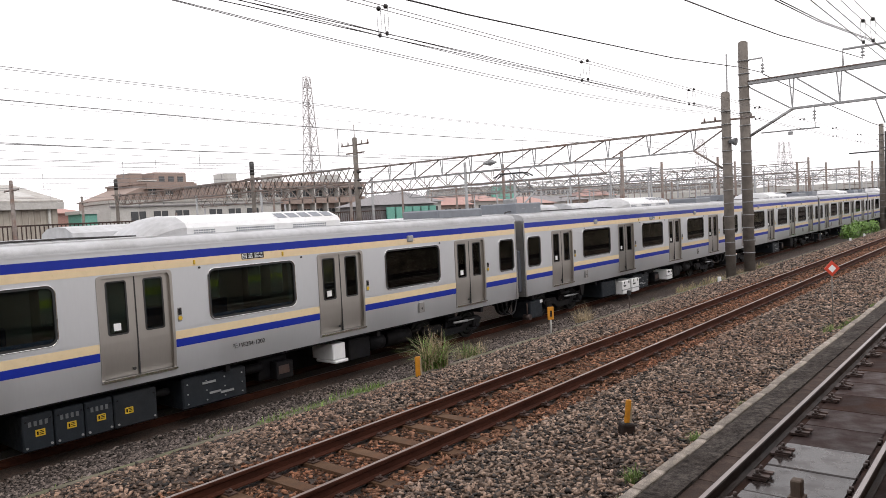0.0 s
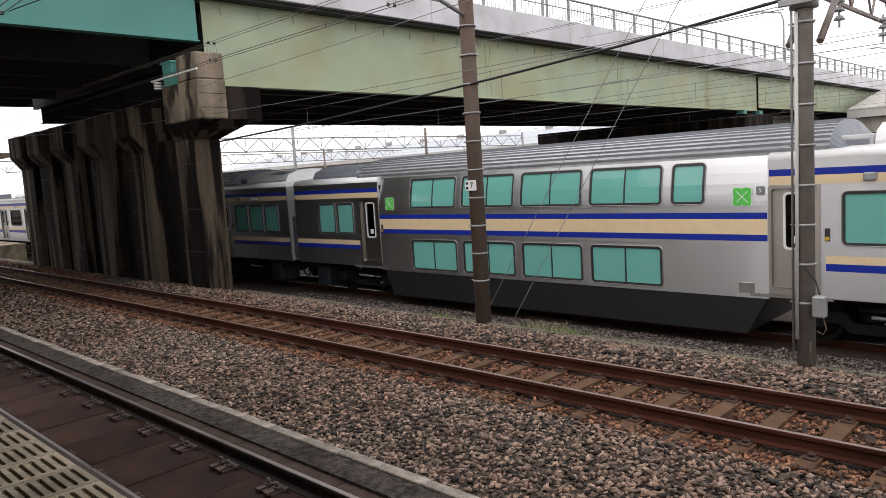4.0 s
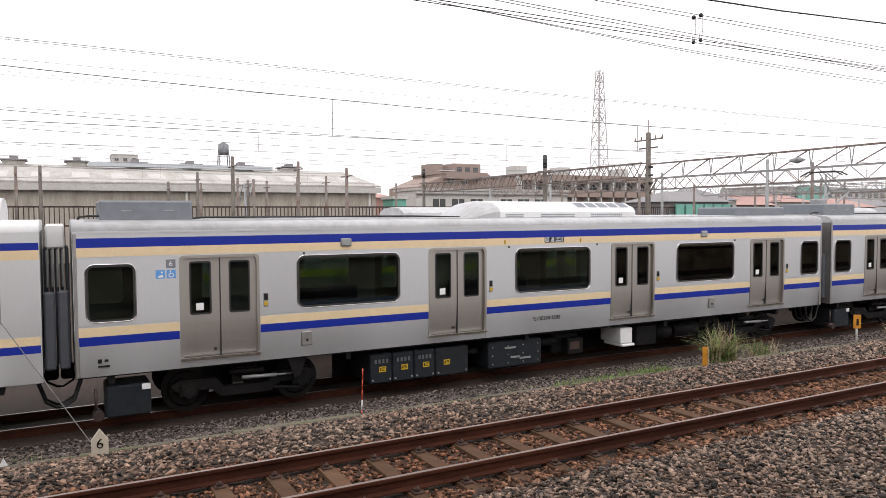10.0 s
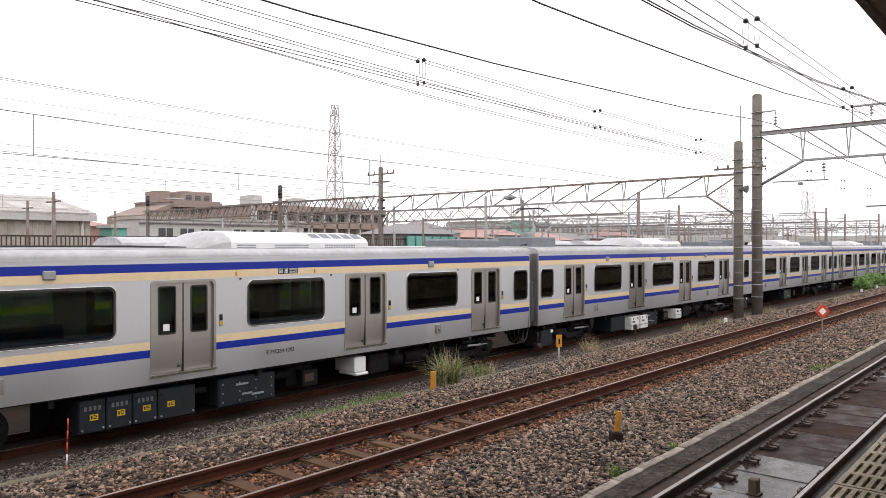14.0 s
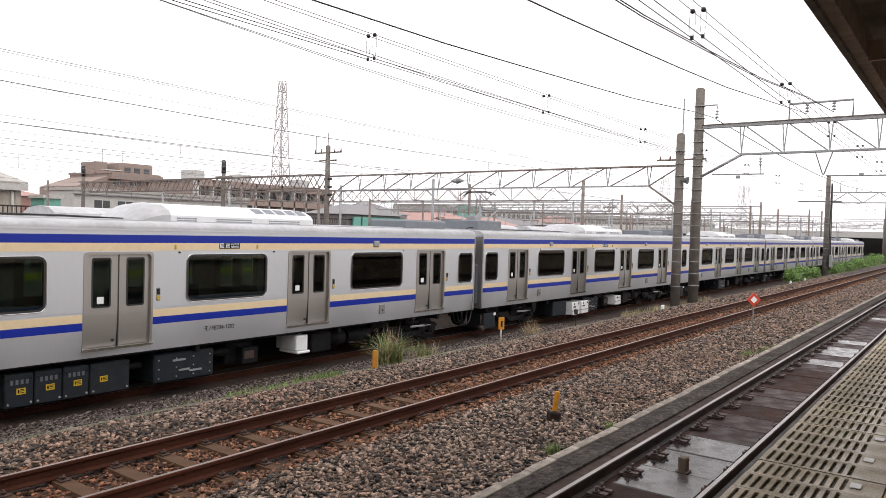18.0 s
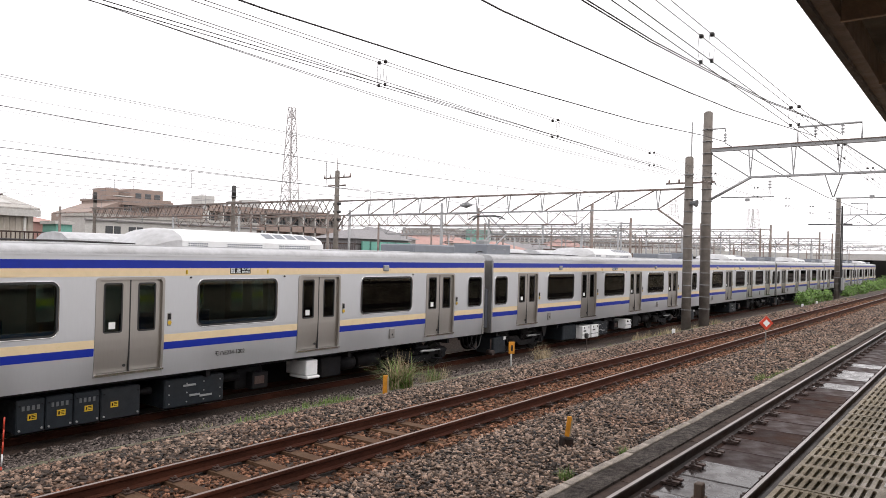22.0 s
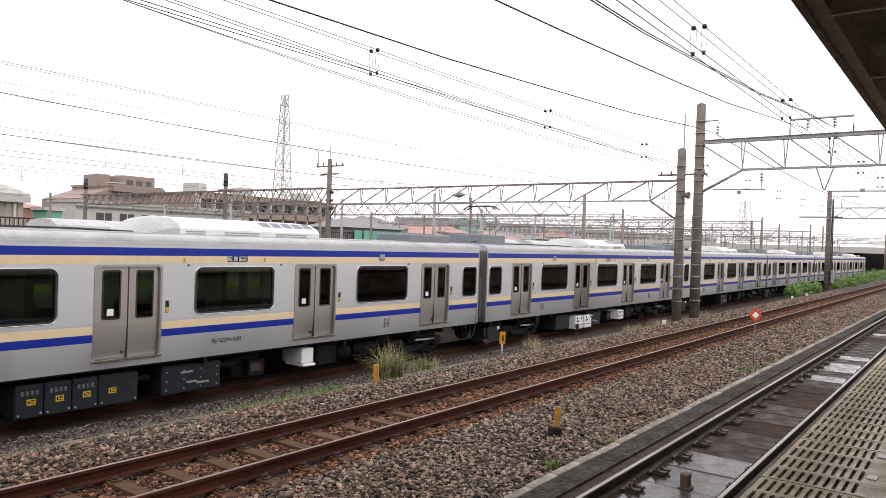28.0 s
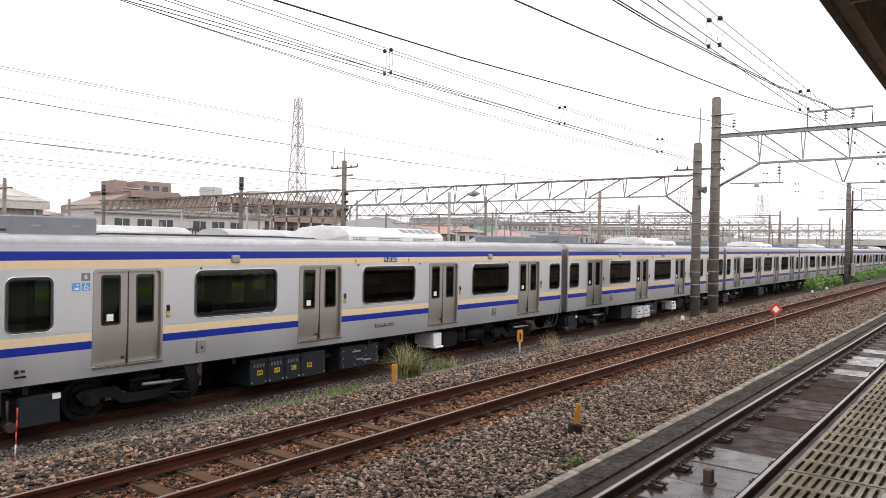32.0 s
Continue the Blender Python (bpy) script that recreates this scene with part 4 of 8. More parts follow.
def ac_unit(parent, x0, x1):
    """The white roof unit, round in section with grilles; x0..x1, tapered at x0."""
    bm = bmesh.new()
    prof = [(0.42, 3.46), (0.42, 3.70), (0.50, 3.80), (0.80, 3.92), (1.475, 3.97), (2.15, 3.92), (2.45, 3.80), (2.53, 3.70), (2.53, 3.46)]
    prism(bm, prof, x0 + 0.8, x1)
    b = simple(parent, "roof_unit", bm, "ac_white", "white air-conditioning unit on the roof")
    bm = bmesh.new()
    rings = []
    for i in range(8):
        u = math.sin(i / 7 * math.pi / 2)
        rings.append([bm.verts.new((x0 + 0.8 * i / 7, 1.475 + (y - 1.475) * (0.74 + 0.26 * u), 3.47 + (z - 3.46) * (0.06 + 0.94 * u))) for y, z in prof])
    for ra_, rb_ in zip(rings, rings[1:]):
        for k in range(len(prof) - 1):
            bm.faces.new((ra_[k], ra_[k + 1], rb_[k + 1], rb_[k]))
    bm.faces.new(rings[0])
    k = simple(b, "nose", bm, "roof", "rounded grey nose of the unit")
    bm = bmesh.new()
    rbox(bm, x0 + 0.5, x1 + 0.7, 0.26, 0.44, 3.50, 3.545, 0.015, 1)
    simple(b, "mounting_rail", bm, "roof")
    bm = bmesh.new()
    for i in range(5):
        xa = x1 - 1.75 + i * 0.34
        v = []
        for (yy, zz), dx in (((0.53, 3.815), 0), ((0.53, 3.815), 0.27), ((0.79, 3.922), 0.30), ((0.79, 3.922), 0.03)):
            v.append(bm.verts.new((xa + dx + 0.0, yy - 0.002, zz + 0.004)))
        bm.faces.new(v)
    simple(b, "grille", bm, "grey_box", "dark grilles")
    bm = bmesh.new()
    for i in range(int((x1 - x0 - 1.1) / 0.055)):
        xa = x0 + 0.95 + i * 0.055
        if (i // 9) % 3 != 1:
            for z in (3.53, 3.58, 3.63):
                box(bm, xa, xa + 0.035, 0.412, 0.43, z, z + 0.028)
    tagged(simple(b, "louvre", bm, "grey_box", "rows of dark vent slots"), "rows of dark vent slots", kind="stuff")


def labelled_boxes(c):
    """Vented boxes with yellow labels and a white box, low on the side."""
    for i in range(4):
        x0 = 5.34 + 0.5 * i
        bm = bmesh.new()
        rbox(bm, x0, x0 + (0.48 if i < 3 else 0.80), 0.16, 1.3, 0.20, 0.80, 0.02, 1)
        bx = simple(c, "equipment_box", bm, "under_blue", "dark equipment box with vents")
        bm = bmesh.new()
        box(bm, x0 + 0.19, x0 + 0.34, 0.150, 0.162, 0.43, 0.54)
        lb = simple(bx, "warning_label", bm, "yellow", "yellow warning label")
        bm = bmesh.new()
        box(bm, x0 + 0.21, x0 + 0.235, 0.147, 0.151, 0.455, 0.515)
        for z in (0.455, 0.485, 0.51):
            box(bm, x0 + 0.25, x0 + 0.32, 0.147, 0.151, z, z + 0.012)
        tagged(simple(lb, "label_marking", bm, "black"), kind="stuff")
        if i < 3:
            for k in range(4):
                bm = bmesh.new()
                box(bm, x0 + 0.09 + 0.085 * k, x0 + 0.135 + 0.085 * k, 0.152, 0.162, 0.61, 0.69)
                simple(bx, "vent", bm, "vent")
        for dx in ((0.05, 0.43) if i < 3 else (0.06, 0.74)):
            bm = bmesh.new()
            tube(bm, (x0 + dx, 0.14, 0.27), (x0 + dx, 0.162, 0.27), 0.02, n=8)
            simple(bx, "catch", bm, "galv")
            bm = bmesh.new()
            tube(bm, (x0 + dx, 0.14, 0.70), (x0 + dx, 0.162, 0.70), 0.016, n=8)
            simple(bx, "catch", bm, "under")
    bm = bmesh.new()
    rbox(bm, 11.98, 12.37, 0.14, 0.9, 0.44, 0.82, 0.02, 1)
    bx = simple(c, "white_box", bm, "white", "white equipment box")
    bm = bmesh.new()
    rbox(bm, 12.0, 12.42, 0.10, 0.8, 0.36, 0.43, 0.02, 1)
    simple(bx, "tray", bm, "white")


def ordinary_car():
    c = hub("train_car", "stainless steel commuter train car with blue and cream stripes", "train car", "cars of the train")
    wins = [(0.19, 0.95, 1.87, 2.83, 0.12), (3.80, 5.93, 1.89, 2.88, 0.14), (8.78, 10.89, 1.89, 2.88, 0.14), (13.72, 15.82, 1.89, 2.88, 0.14), (18.62, 19.38, 1.87, 2.83, 0.12)]
    body_side(c, CAR_L, DOORS, wins)
    body_side(c, CAR_L, DOORS, wins, far=True)
    for w in wins:
        window_unit(c, *w, "g_dark")
    far = [w for w in wins] + [(d + a, d + b, 1.88, 2.84, 0.05) for d in DOORS for a, b in ((-0.53, -0.15), (0.16, 0.54))]
    bm = bmesh.new()
    for w in far:
        solid(bm, rr(*w), CAR_W - 0.03, CAR_W - 0.02)
        o = simple(c, "far_pane", bm, "g_dark")
        o.visible_shadow = False
        bm = bmesh.new()
    bm.free()
    for d in DOORS:
        h = DOOR_HALF
        bm = bmesh.new()
        plate(bm, [(d - h, 1.1), (d + h, 1.1), (d + h, 2.95), (d - h, 2.95)],
              [rr(d + a, d + b, 1.88, 2.84, 0.05)[::-1] for a, b in ((-0.53, -0.15), (0.16, 0.54))], CAR_W - 0.06, CAR_W - 0.04)
        simple(c, "far_door", bm, "steel_door")
    for d in DOORS:
        door_pair(c, d)
    # roof, floor, ends
    bm = bmesh.new()
    arc = [(0.0, 3.40)] + [(y, z) for y, z in roof_arc(CAR_W / 2, 3.42, 3.60, 10)][1:-1] + [(CAR_W, 3.40)]
    prism(bm, arc + [(CAR_W - 0.06, 3.34), (0.06, 3.34)], 0, CAR_L, True)
    simple(c, "roof", bm, "roof", "grey ribbed roof")
    bm = bmesh.new()
    box(bm, 0.0, CAR_L, -0.015, 0.03, 3.365, 3.40)
    simple(c, "gutter", bm, "steel")
    bm = bmesh.new()
    box(bm, 0.02, CAR_L - 0.02, 0.06, CAR_W - 0.06, 0.92, 1.10)
    simple(c, "floor", bm, "under")
    for x in (0.0, CAR_L - 0.06):
        bm = bmesh.new()
        t = bmesh.new()
        plate(t, [(0.03, 0.94), (CAR_W - 0.03, 0.94), (CAR_W - 0.03, 3.36), (0.03, 3.36)], [[(1.0, 1.1), (1.95, 1.1), (1.95, 3.0), (1.0, 3.0)][::-1]], x, x + 0.06)
        for v in t.verts:
            v.co = Vector((v.co.y, v.co.x, v.co.z))
        me = bpy.data.meshes.new("tmp")
        t.to_mesh(me)
        bm.from_mesh(me)
        bpy.data.meshes.remove(me)
        t.free()
        simple(c, "end_wall", bm, "steel_dark")
    # benches inside
    for a, b in ((3.6, 6.1), (8.6, 11.0), (13.5, 16.0)):
        for y, s in ((0.08, 1), (CAR_W - 0.08, -1)):
            bm = bmesh.new()
            rbox(bm, a, b, min(y, y + s * 0.5), max(y, y + s * 0.5), 1.40, 1.54, 0.04, 1)
            rbox(bm, a, b, min(y, y + s * 0.1), max(y, y + s * 0.1), 1.54, 1.98, 0.03, 1)
            simple(c, "bench", bm, "seat")
    bm = bmesh.new()
    box(bm, 0.06, CAR_L - 0.06, 0.06, CAR_W - 0.06, 3.2, 3.24)
    simple(c, "inner_ceiling", bm, "inside")
    # stripes
    stripe(c, 0.02, CAR_L - 0.02, 3.125, 3.285, "blue")
    stripe(c, 0.02, CAR_L - 0.02, 2.97, 3.125, "cream")
    edges = [0.02] + [v for d in DOORS for v in (d - DOOR_HALF - 0.01, d + DOOR_HALF + 0.01)] + [CAR_L - 0.02]
    for a, b in zip(edges[::2], edges[1::2]):
        stripe(c, a, b, 1.625, 1.78, "cream")
        stripe(c, a, b, 1.475, 1.625, "blue")
        bm = bmesh.new()
        box(bm, a, b, -0.006, 0.0, 1.815, 1.821)
        simple(c, "side_rib", bm, "steel")
    # destination display, side lamps, hatches
    bm = bmesh.new()
    rbox(bm, 9.56, 10.13, -0.012, 0.02, 2.99, 3.14, 0.02, 1)
    d = simple(c, "display", bm, "black", "black side destination display")
    bm = bmesh.new()
    bm.free()
    text_part("display_words", "回 送", 0.115, M["led"], d, pose(9.71, -0.015, 3.062, 90, 0, 0), "lit white characters")
    text_part("display_words", "OUT OF\nSERVICE", 0.058, M["led"], d, pose(9.98, -0.015, 3.068, 90, 0, 0), "lit white words")
    for a in (4.77, 14.66):
        bm = bmesh.new()
        rbox(bm, a - 0.1, a + 0.12, -0.05, 0.02, 3.04, 3.20, 0.02, 1)
        simple(c, "side_lamp_housing", bm, "galv")
    for a, z in ((3.97, 1.29), (15.0, 1.29)):
        bm = bmesh.new()
        rbox(bm, a - 0.105, a + 0.105, -0.010, 0.02, z - 0.13, z + 0.13, 0.008, 1)
        h = simple(c, "hatch", bm, "steel_dark")
        bm = bmesh.new()
        tube(bm, (a, -0.016, z - 0.03), (a, -0.008, z - 0.03), 0.03, n=8)
        simple(h, "latch", bm, "rubber")
    for a in (3.93, 8.6, 11.1, 15.85):
        bm = bmesh.new()
        tube(bm, (a, -0.02, 2.93), (a, 0.01, 2.93), 0.022, n=8)
        simple(c, "stud", bm, "rubber")
    for a in (8.5, 10.6):
        bm = bmesh.new()
        rbox(bm, a - 0.02, a + 0.02, -0.03, 0.01, 3.0, 3.09, 0.01, 1)
        simple(c, "marker_lamp", bm, "yellow")
    # under the floor
    bogie(c, 2.88)
    bogie(c, CAR_L - 2.88)
    bm = bmesh.new()
    rbox(bm, 8.18, 9.62, 0.18, 1.2, 0.20, 0.80, 0.03, 1)
    bx = simple(c, "equipment_box", bm, "under_blue", "bolted dark equipment box")
    for k in range(4):
        for r in range(3):
            bm = bmesh.new()
            tube(bm, (8.28 + 0.41 * k, 0.165, 0.30 + 0.19 * r), (8.28 + 0.41 * k, 0.182, 0.30 + 0.19 * r), 0.016, n=6)
            simple(bx, "bolt", bm, "galv")
    bm = bmesh.new()
    for xa, xb, z in ((8.6, 8.9, 0.62), (9.0, 9.3, 0.36), (8.75, 9.0, 0.40)):
        box(bm, xa, xb, 0.160, 0.18, z, z + 0.04)
        simple(bx, "handle", bm, "galv")
        bm = bmesh.new()
    bm.free()
    bm = bmesh.new()
    rbox(bm, 10.15, 10.95, 0.5, 1.4, 0.28, 0.8, 0.08, 2)
    simple(c, "equipment_box", bm, "under")
    bm = bmesh.new()
    rbox(bm, 10.45, 10.9, 0.25, 0.5, 0.3, 0.68, 0.02, 1)
    simple(c, "equipment_box", bm, "under")
    bm = bmesh.new()
    rbox(bm, 12.6, 13.3, 0.25, 1.2, 0.30, 0.82, 0.03, 1)
    simple(c, "equipment_box", bm, "under")
    for x0, x1 in ((13.45, 14.0), (14.1, 15.0)):
        bm = bmesh.new()
        tube(bm, (x0, 0.6, 0.55), (x1, 0.6, 0.55), 0.2, n=12)
        simple(c, "air_tank", bm, "under")
    for k in range(5):
        bm = bmesh.new()
        box(bm, 0.5 + 4.3 * k, 0.6 + 4.3 * k, 0.1, CAR_W - 0.1, 0.78, 0.92)
        simple(c, "cross_member", bm, "under")
    for y, z, r in ((0.35, 0.86, 0.03), (0.45, 0.83, 0.02)):
        bm = bmesh.new()
        tube(bm, (5.0, y, z), (14.8, y, z), r, n=6)
        simple(c, "brake_pipe", bm, "under")
    bm = bmesh.new()
    rbox(bm, 0.45, 1.18, 0.16, 0.9, 0.17, 0.72, 0.03, 1)
    bx = simple(c, "equipment_box", bm, "under_blue")
    bm = bmesh.new()
    tube(bm, (0.33, 0.10, 0.24), (0.33, 0.35, 0.24), 0.09, n=10)
    tube(bm, (0.30, 0.2, 0.24), (0.3, 0.2, 0.7), 0.025, n=6)
    simple(bx, "valve", bm, "rust")
    bm = bmesh.new()
    box(bm, 1.03, 1.17, 0.145, 0.165, 0.62, 0.72)
    simple(bx, "label_plate", bm, "white")
    # steps below the sill at the bogie
    bm = bmesh.new()
    solid(bm, [(3.62, 0.92), (3.98, 0.92), (3.86, 0.55), (3.74, 0.55)], 0.1, 0.16)
    simple(c, "step_bracket", bm, "under")
    # couplers
    for s, x in ((-1, 0), (1, CAR_L)):
        bm = bmesh.new()
        rbox(bm, min(x, x + s * 0.22), max(x, x + s * 0.22), 1.3, 1.65, 0.70, 0.98, 0.04, 1)
        cp = simple(c, "coupler", bm, "under")
        for y in (0.45, 0.62, 0.8, 2.2):
            bm = bmesh.new()
            pts = [(x - s * 0.1, y, 0.85), (x + s * 0.02, y, 0.5), (x + s * 0.18, y, 0.40), (x + s * 0.24, y, 0.40)]
            polytube(bm, pts, 0.025)
            simple(cp, "hose", bm, "rubber", "black jumper hose")
    # gangway bellows at the right-hand end
    bm = bmesh.new()
    for k in range(5):
        xa = CAR_L + 0.03 + 0.085 * k
        rbox(bm, xa, xa + 0.06, 0.92 - 0.0, 2.03, 1.05, 3.12, 0.025, 1)
    box(bm, CAR_L, CAR_L + 0.44, 0.98, 1.97, 1.1, 3.06)
    gw = simple(c, "gangway", bm, "bellows", "ribbed dark gangway bellows")
    bm = bmesh.new()
    rbox(bm, CAR_L + 0.07, CAR_L + 0.37, 0.82, 2.13, 3.10, 3.52, 0.03, 1)
    simple(gw, "hood", bm, "white", "white hood over the gangway")
    bm = bmesh.new()
    for k in range(4):
        rbox(bm, CAR_L + 0.07 + 0.08 * k, CAR_L + 0.11 + 0.08 * k, 0.84, 0.93, 2.42, 3.08, 0.012, 1)
    simple(gw, "upper_fold", bm, "galv", "pale upper folds")
    bm = bmesh.new()
    rbox(bm, CAR_L + 0.03, CAR_L + 0.2, 0.12, 0.3, 1.1, 2.4, 0.03, 1)
    rbox(bm, CAR_L + 0.24, CAR_L + 0.41, 0.12, 0.3, 1.1, 2.42, 0.03, 1)
    simple(c, "gap_guard", bm, "bellows", "dark vertical gap guards")
    # end posts, cables over the gap
    for x in (0.035, CAR_L - 0.035):
        bm = bmesh.new()
        rbox(bm, x - 0.035, x + 0.035, -0.008, 0.05, 0.94, 3.36, 0.015, 1)
        simple(c, "corner_post", bm, "steel_dark")
    # roof things
    ac_unit(c, 7.85, 12.7)
    bm = bmesh.new()
    rbox(bm, 0.45, 2.0, 0.55, 2.0, 3.56, 3.93, 0.03, 1)
    bx = simple(c, "roof_box", bm, "grey_box", "grey equipment box on the roof")
    bm = bmesh.new()
    for xa in (0.8, 1.5):
        box(bm, xa, xa + 0.18, 0.54, 0.56, 3.74, 3.76)
        simple(bx, "handle", bm, "galv")
        bm = bmesh.new()
    bm.free()
    bm = bmesh.new()
    rbox(bm, 16.6, 18.7, 0.6, 2.0, 3.56, 3.83, 0.04, 1)
    bx = simple(c, "roof_box", bm, "grey_box", "grey equipment box on the roof")
    bm = bmesh.new()
    polytube(bm, [(2.0, 0.8, 3.60), (2.2, 0.8, 3.625), (6.6, 0.8, 3.625), (7.8, 0.8, 3.60)], 0.02)
    simple(c, "roof_cable", bm, "wire")
    bm = bmesh.new()
    polytube(bm, [(0.45, 0.75, 3.66), (0.28, 0.75, 3.66), (0.12, 0.75, 3.64), (0.04, 0.75, 3.3)], 0.022)
    simple(c, "end_cable", bm, "wire", "black cable down the car end")
    # ducts and pipes hung between the boxes
    for a, b, y, z, r in ((7.6, 8.0, 0.4, 0.6, 0.07), (9.6, 10.2, 0.5, 0.62, 0.10), (15.05, 15.5, 0.5, 0.6, 0.06)):
        bm = bmesh.new()
        tube(bm, (a, y, z), (b, y, z), r, n=10)
        simple(c, "duct", bm, "under")
    bm = bmesh.new()
    rbox(bm, 10.5, 10.78, 0.24, 0.252, 0.42, 0.60, 0.004, 1)
    simple(c, "inspection_plate", bm, "rust")
    # Added dark screen for the gloom under the floor; it hides the ground behind.
    bm = bmesh.new()
    box(bm, 5.0, 15.2, 1.45, 1.55, 0.12, 0.92)
    simple(c, "centre_sill", bm, "under")
    bm = bmesh.new()
    for k in range(14):
        box(bm, 0.2, CAR_L - 0.2, 0.28 + 0.18 * k, 0.30 + 0.18 * k, 3.55, 3.602 if 2 < k < 11 else 3.585)
    simple(c, "roof_rib", bm, "roof")
    for o in c.children_recursive:
        if o.type == 'MESH' and o.data.users == 1 and o.name.split(".")[0] in ("side_wall", "door_leaf", "door_frame", "stripe", "threshold_panel"):
            tumble(o.data)
    return c



def lean_in(me):
    """The upper side of the double-deck part curves in towards the roof."""
    if max(v.co.z for v in me.vertices) > 3.2:
        slice_levels(me, (2.56, 2.8, 3.0, 3.2, 3.38))
        for v in me.vertices:
            if v.co.z > 2.55 and v.co.y < 0.5:
                v.co.y += 0.16 * ((v.co.z - 2.55) / 0.95) ** 1.8


def deck_car():
    """The double-deck car: low skirt between the bogies, two rows of windows, a ribbed round roof."""
    c = hub("train_car", "double-deck stainless steel train car with two rows of teal windows", "train car", "cars of the train")
    Lc = CAR_L
    d_l, d_r = 3.72, Lc - 4.15          # door centres
    h = 0.44
    # local layout is given for the right half and mirrored
    ups = []
    xs_up = [5.47 + 1.905 * i for i in range(4)]
    for x in xs_up:
        ups.append((x, x + 1.69, 2.63, 3.42))
    ups.append((xs_up[3] + 1.905, xs_up[3] + 1.905 + 0.68, 2.63, 3.42))
    lows = [(x, x + 1.68, 0.95, 1.77) for x in xs_up]
    ends = [(1.28, 2.11, 1.89, 2.81), (2.22, 3.0, 1.89, 2.81)]
    ends_r = [(Lc - 3.37, Lc - 2.53, 1.89, 2.81), (Lc - 2.39, Lc - 1.55, 1.89, 2.81), (Lc - 1.42, Lc - 0.58, 1.89, 2.81)]
    # end sections
    for x0, x1, wl in ((0.0, 4.16, ends), (Lc - 4.59, Lc, ends_r)):
        bm = bmesh.new()
        dc = d_l if x0 == 0 else d_r
        if x0 == 0:
            outer = [(x0, 0.94), (dc - h, 0.94), (dc - h, 2.94), (x1, 2.94), (x1, 3.40), (x0, 3.40)]
        else:
            outer = [(dc + h, 0.94), (x1, 0.94), (x1, 3.40), (x0, 3.40), (x0, 2.94), (dc + h, 2.94)]
        plate(bm, outer, [rr(*w, 0.09)[::-1] for w in wl], 0.0, 0.05)
        simple(c, "end_side_wall", bm, "steel")
        for w in wl:
            window_unit(c, *w, 0.09, "g_teal", trim="steel_dark", w=0.045)
        bm = bmesh.new()
        arc = [(0.0, 3.40)] + [(y, z) for y, z in roof_arc(CAR_W / 2, 3.42, 3.60, 10)][1:-1] + [(CAR_W, 3.40)]
        prism(bm, arc + [(CAR_W - 0.06, 3.3), (0.06, 3.3)], x0, x1 - 0.0, True)
        simple(c, "end_roof", bm, "white")
        stripe(c, x0 + 0.02, x1 - 0.01, 3.11, 3.23, "blue")
        stripe(c, x0 + 0.02, x1 - 0.01, 2.955, 3.11, "cream")
        a, b = (x0 + 0.02, dc - h - 0.06) if x0 == 0 else (dc + h + 0.08, x1 - 0.02)
        stripe(c, a, b, 1.56, 1.70, "cream")
        stripe(c, a, b, 1.43, 1.56, "blue")
    # double-deck part
    bm = bmesh.new()
    outer = [(d_l + h, 0.86), (d_r - h, 0.86)] + [(d_r - h, 2.5 + 0.17 * k) for k in range(7)] + [(d_l + h, 3.52 - 0.17 * k) for k in range(7)]
    plate(bm, outer, [rr(*w, 0.09)[::-1] for w in ups + lows], 0.0, 0.05)
    simple(c, "side_wall", bm, "steel", "brushed steel side with two window rows")
    for w in ups + lows:
        sp = (w[0] + w[1]) / 2 if w[1] - w[0] > 1 else None
        window_unit(c, *w, 0.09, "g_teal", split=sp, trim="steel_dark", w=0.045)
    a, b = d_l + h + 0.02, d_r - h - 0.02
    stripe(c, a, b, 2.34, 2.46, "blue")
    stripe(c, a, b, 2.05, 2.34, "cream")
    stripe(c, a, b, 1.93, 2.05, "blue")
    for z in (2.58, 1.86):
        bm = bmesh.new()
        box(bm, a, b, -0.007, 0.0, z, z + 0.008)
        simple(c, "side_rib", bm, "steel")
    # high roof, ribbed, with sloped ends
    bm = bmesh.new()
    arc = [(0.155, 3.51)] + [(CAR_W / 2 - (CAR_W / 2 - 0.155) * math.cos(math.pi * k / 16), 3.52 + 0.55 * math.sin(math.pi * k / 16) ** 0.85) for k in range(17)][1:-1] + [(CAR_W - 0.155, 3.51)]
    prism(bm, arc + [(CAR_W - 0.2, 3.3), (0.2, 3.3)], d_l - h - 0.1, d_r + h + 0.1, True)
    simple(c, "high_roof", bm, "roof", "grey ribbed high roof")
    full = [(CAR_W / 2 - (CAR_W / 2 - 0.155) * math.cos(math.pi * k / 40), 3.52 + 0.55 * math.sin(math.pi * k / 40) ** 0.85) for k in range(41)]
    bm = bmesh.new()
    for k in range(1, 40, 2):
        y, z = full[k]
        box(bm, d_l - h - 0.1, d_r + h + 0.1, y - 0.02, y + 0.02, z - 0.02, z + 0.022)
    simple(c, "roof_rib", bm, "grey_box")
    for s, x in ((-1, d_l - h - 0.1), (1, d_r + h + 0.1)):
        bm = bmesh.new()
        hi = arc
        lo = [(y, min(z, 3.40 + (z - 3.51) * 0.4)) for y, z in arc]
        A = [bm.verts.new((x, y, z)) for y, z in hi]
        B = [bm.verts.new((x + s * 0.3, y, z)) for y, z in lo]
        for k in range(len(hi) - 1):
            bm.faces.new((A[k], A[k + 1], B[k + 1], B[k]))
        bm.faces.new(B)
        simple(c, "roof_slope", bm, "grey_box")
    # skirt
    bm = bmesh.new()
    solid(bm, [(d_l + h + 0.1, 0.86), (d_l + h + 0.42, 0.16), (d_r - h - 0.42, 0.16), (d_r - h - 0.05, 0.86)], 0.02, 0.1)
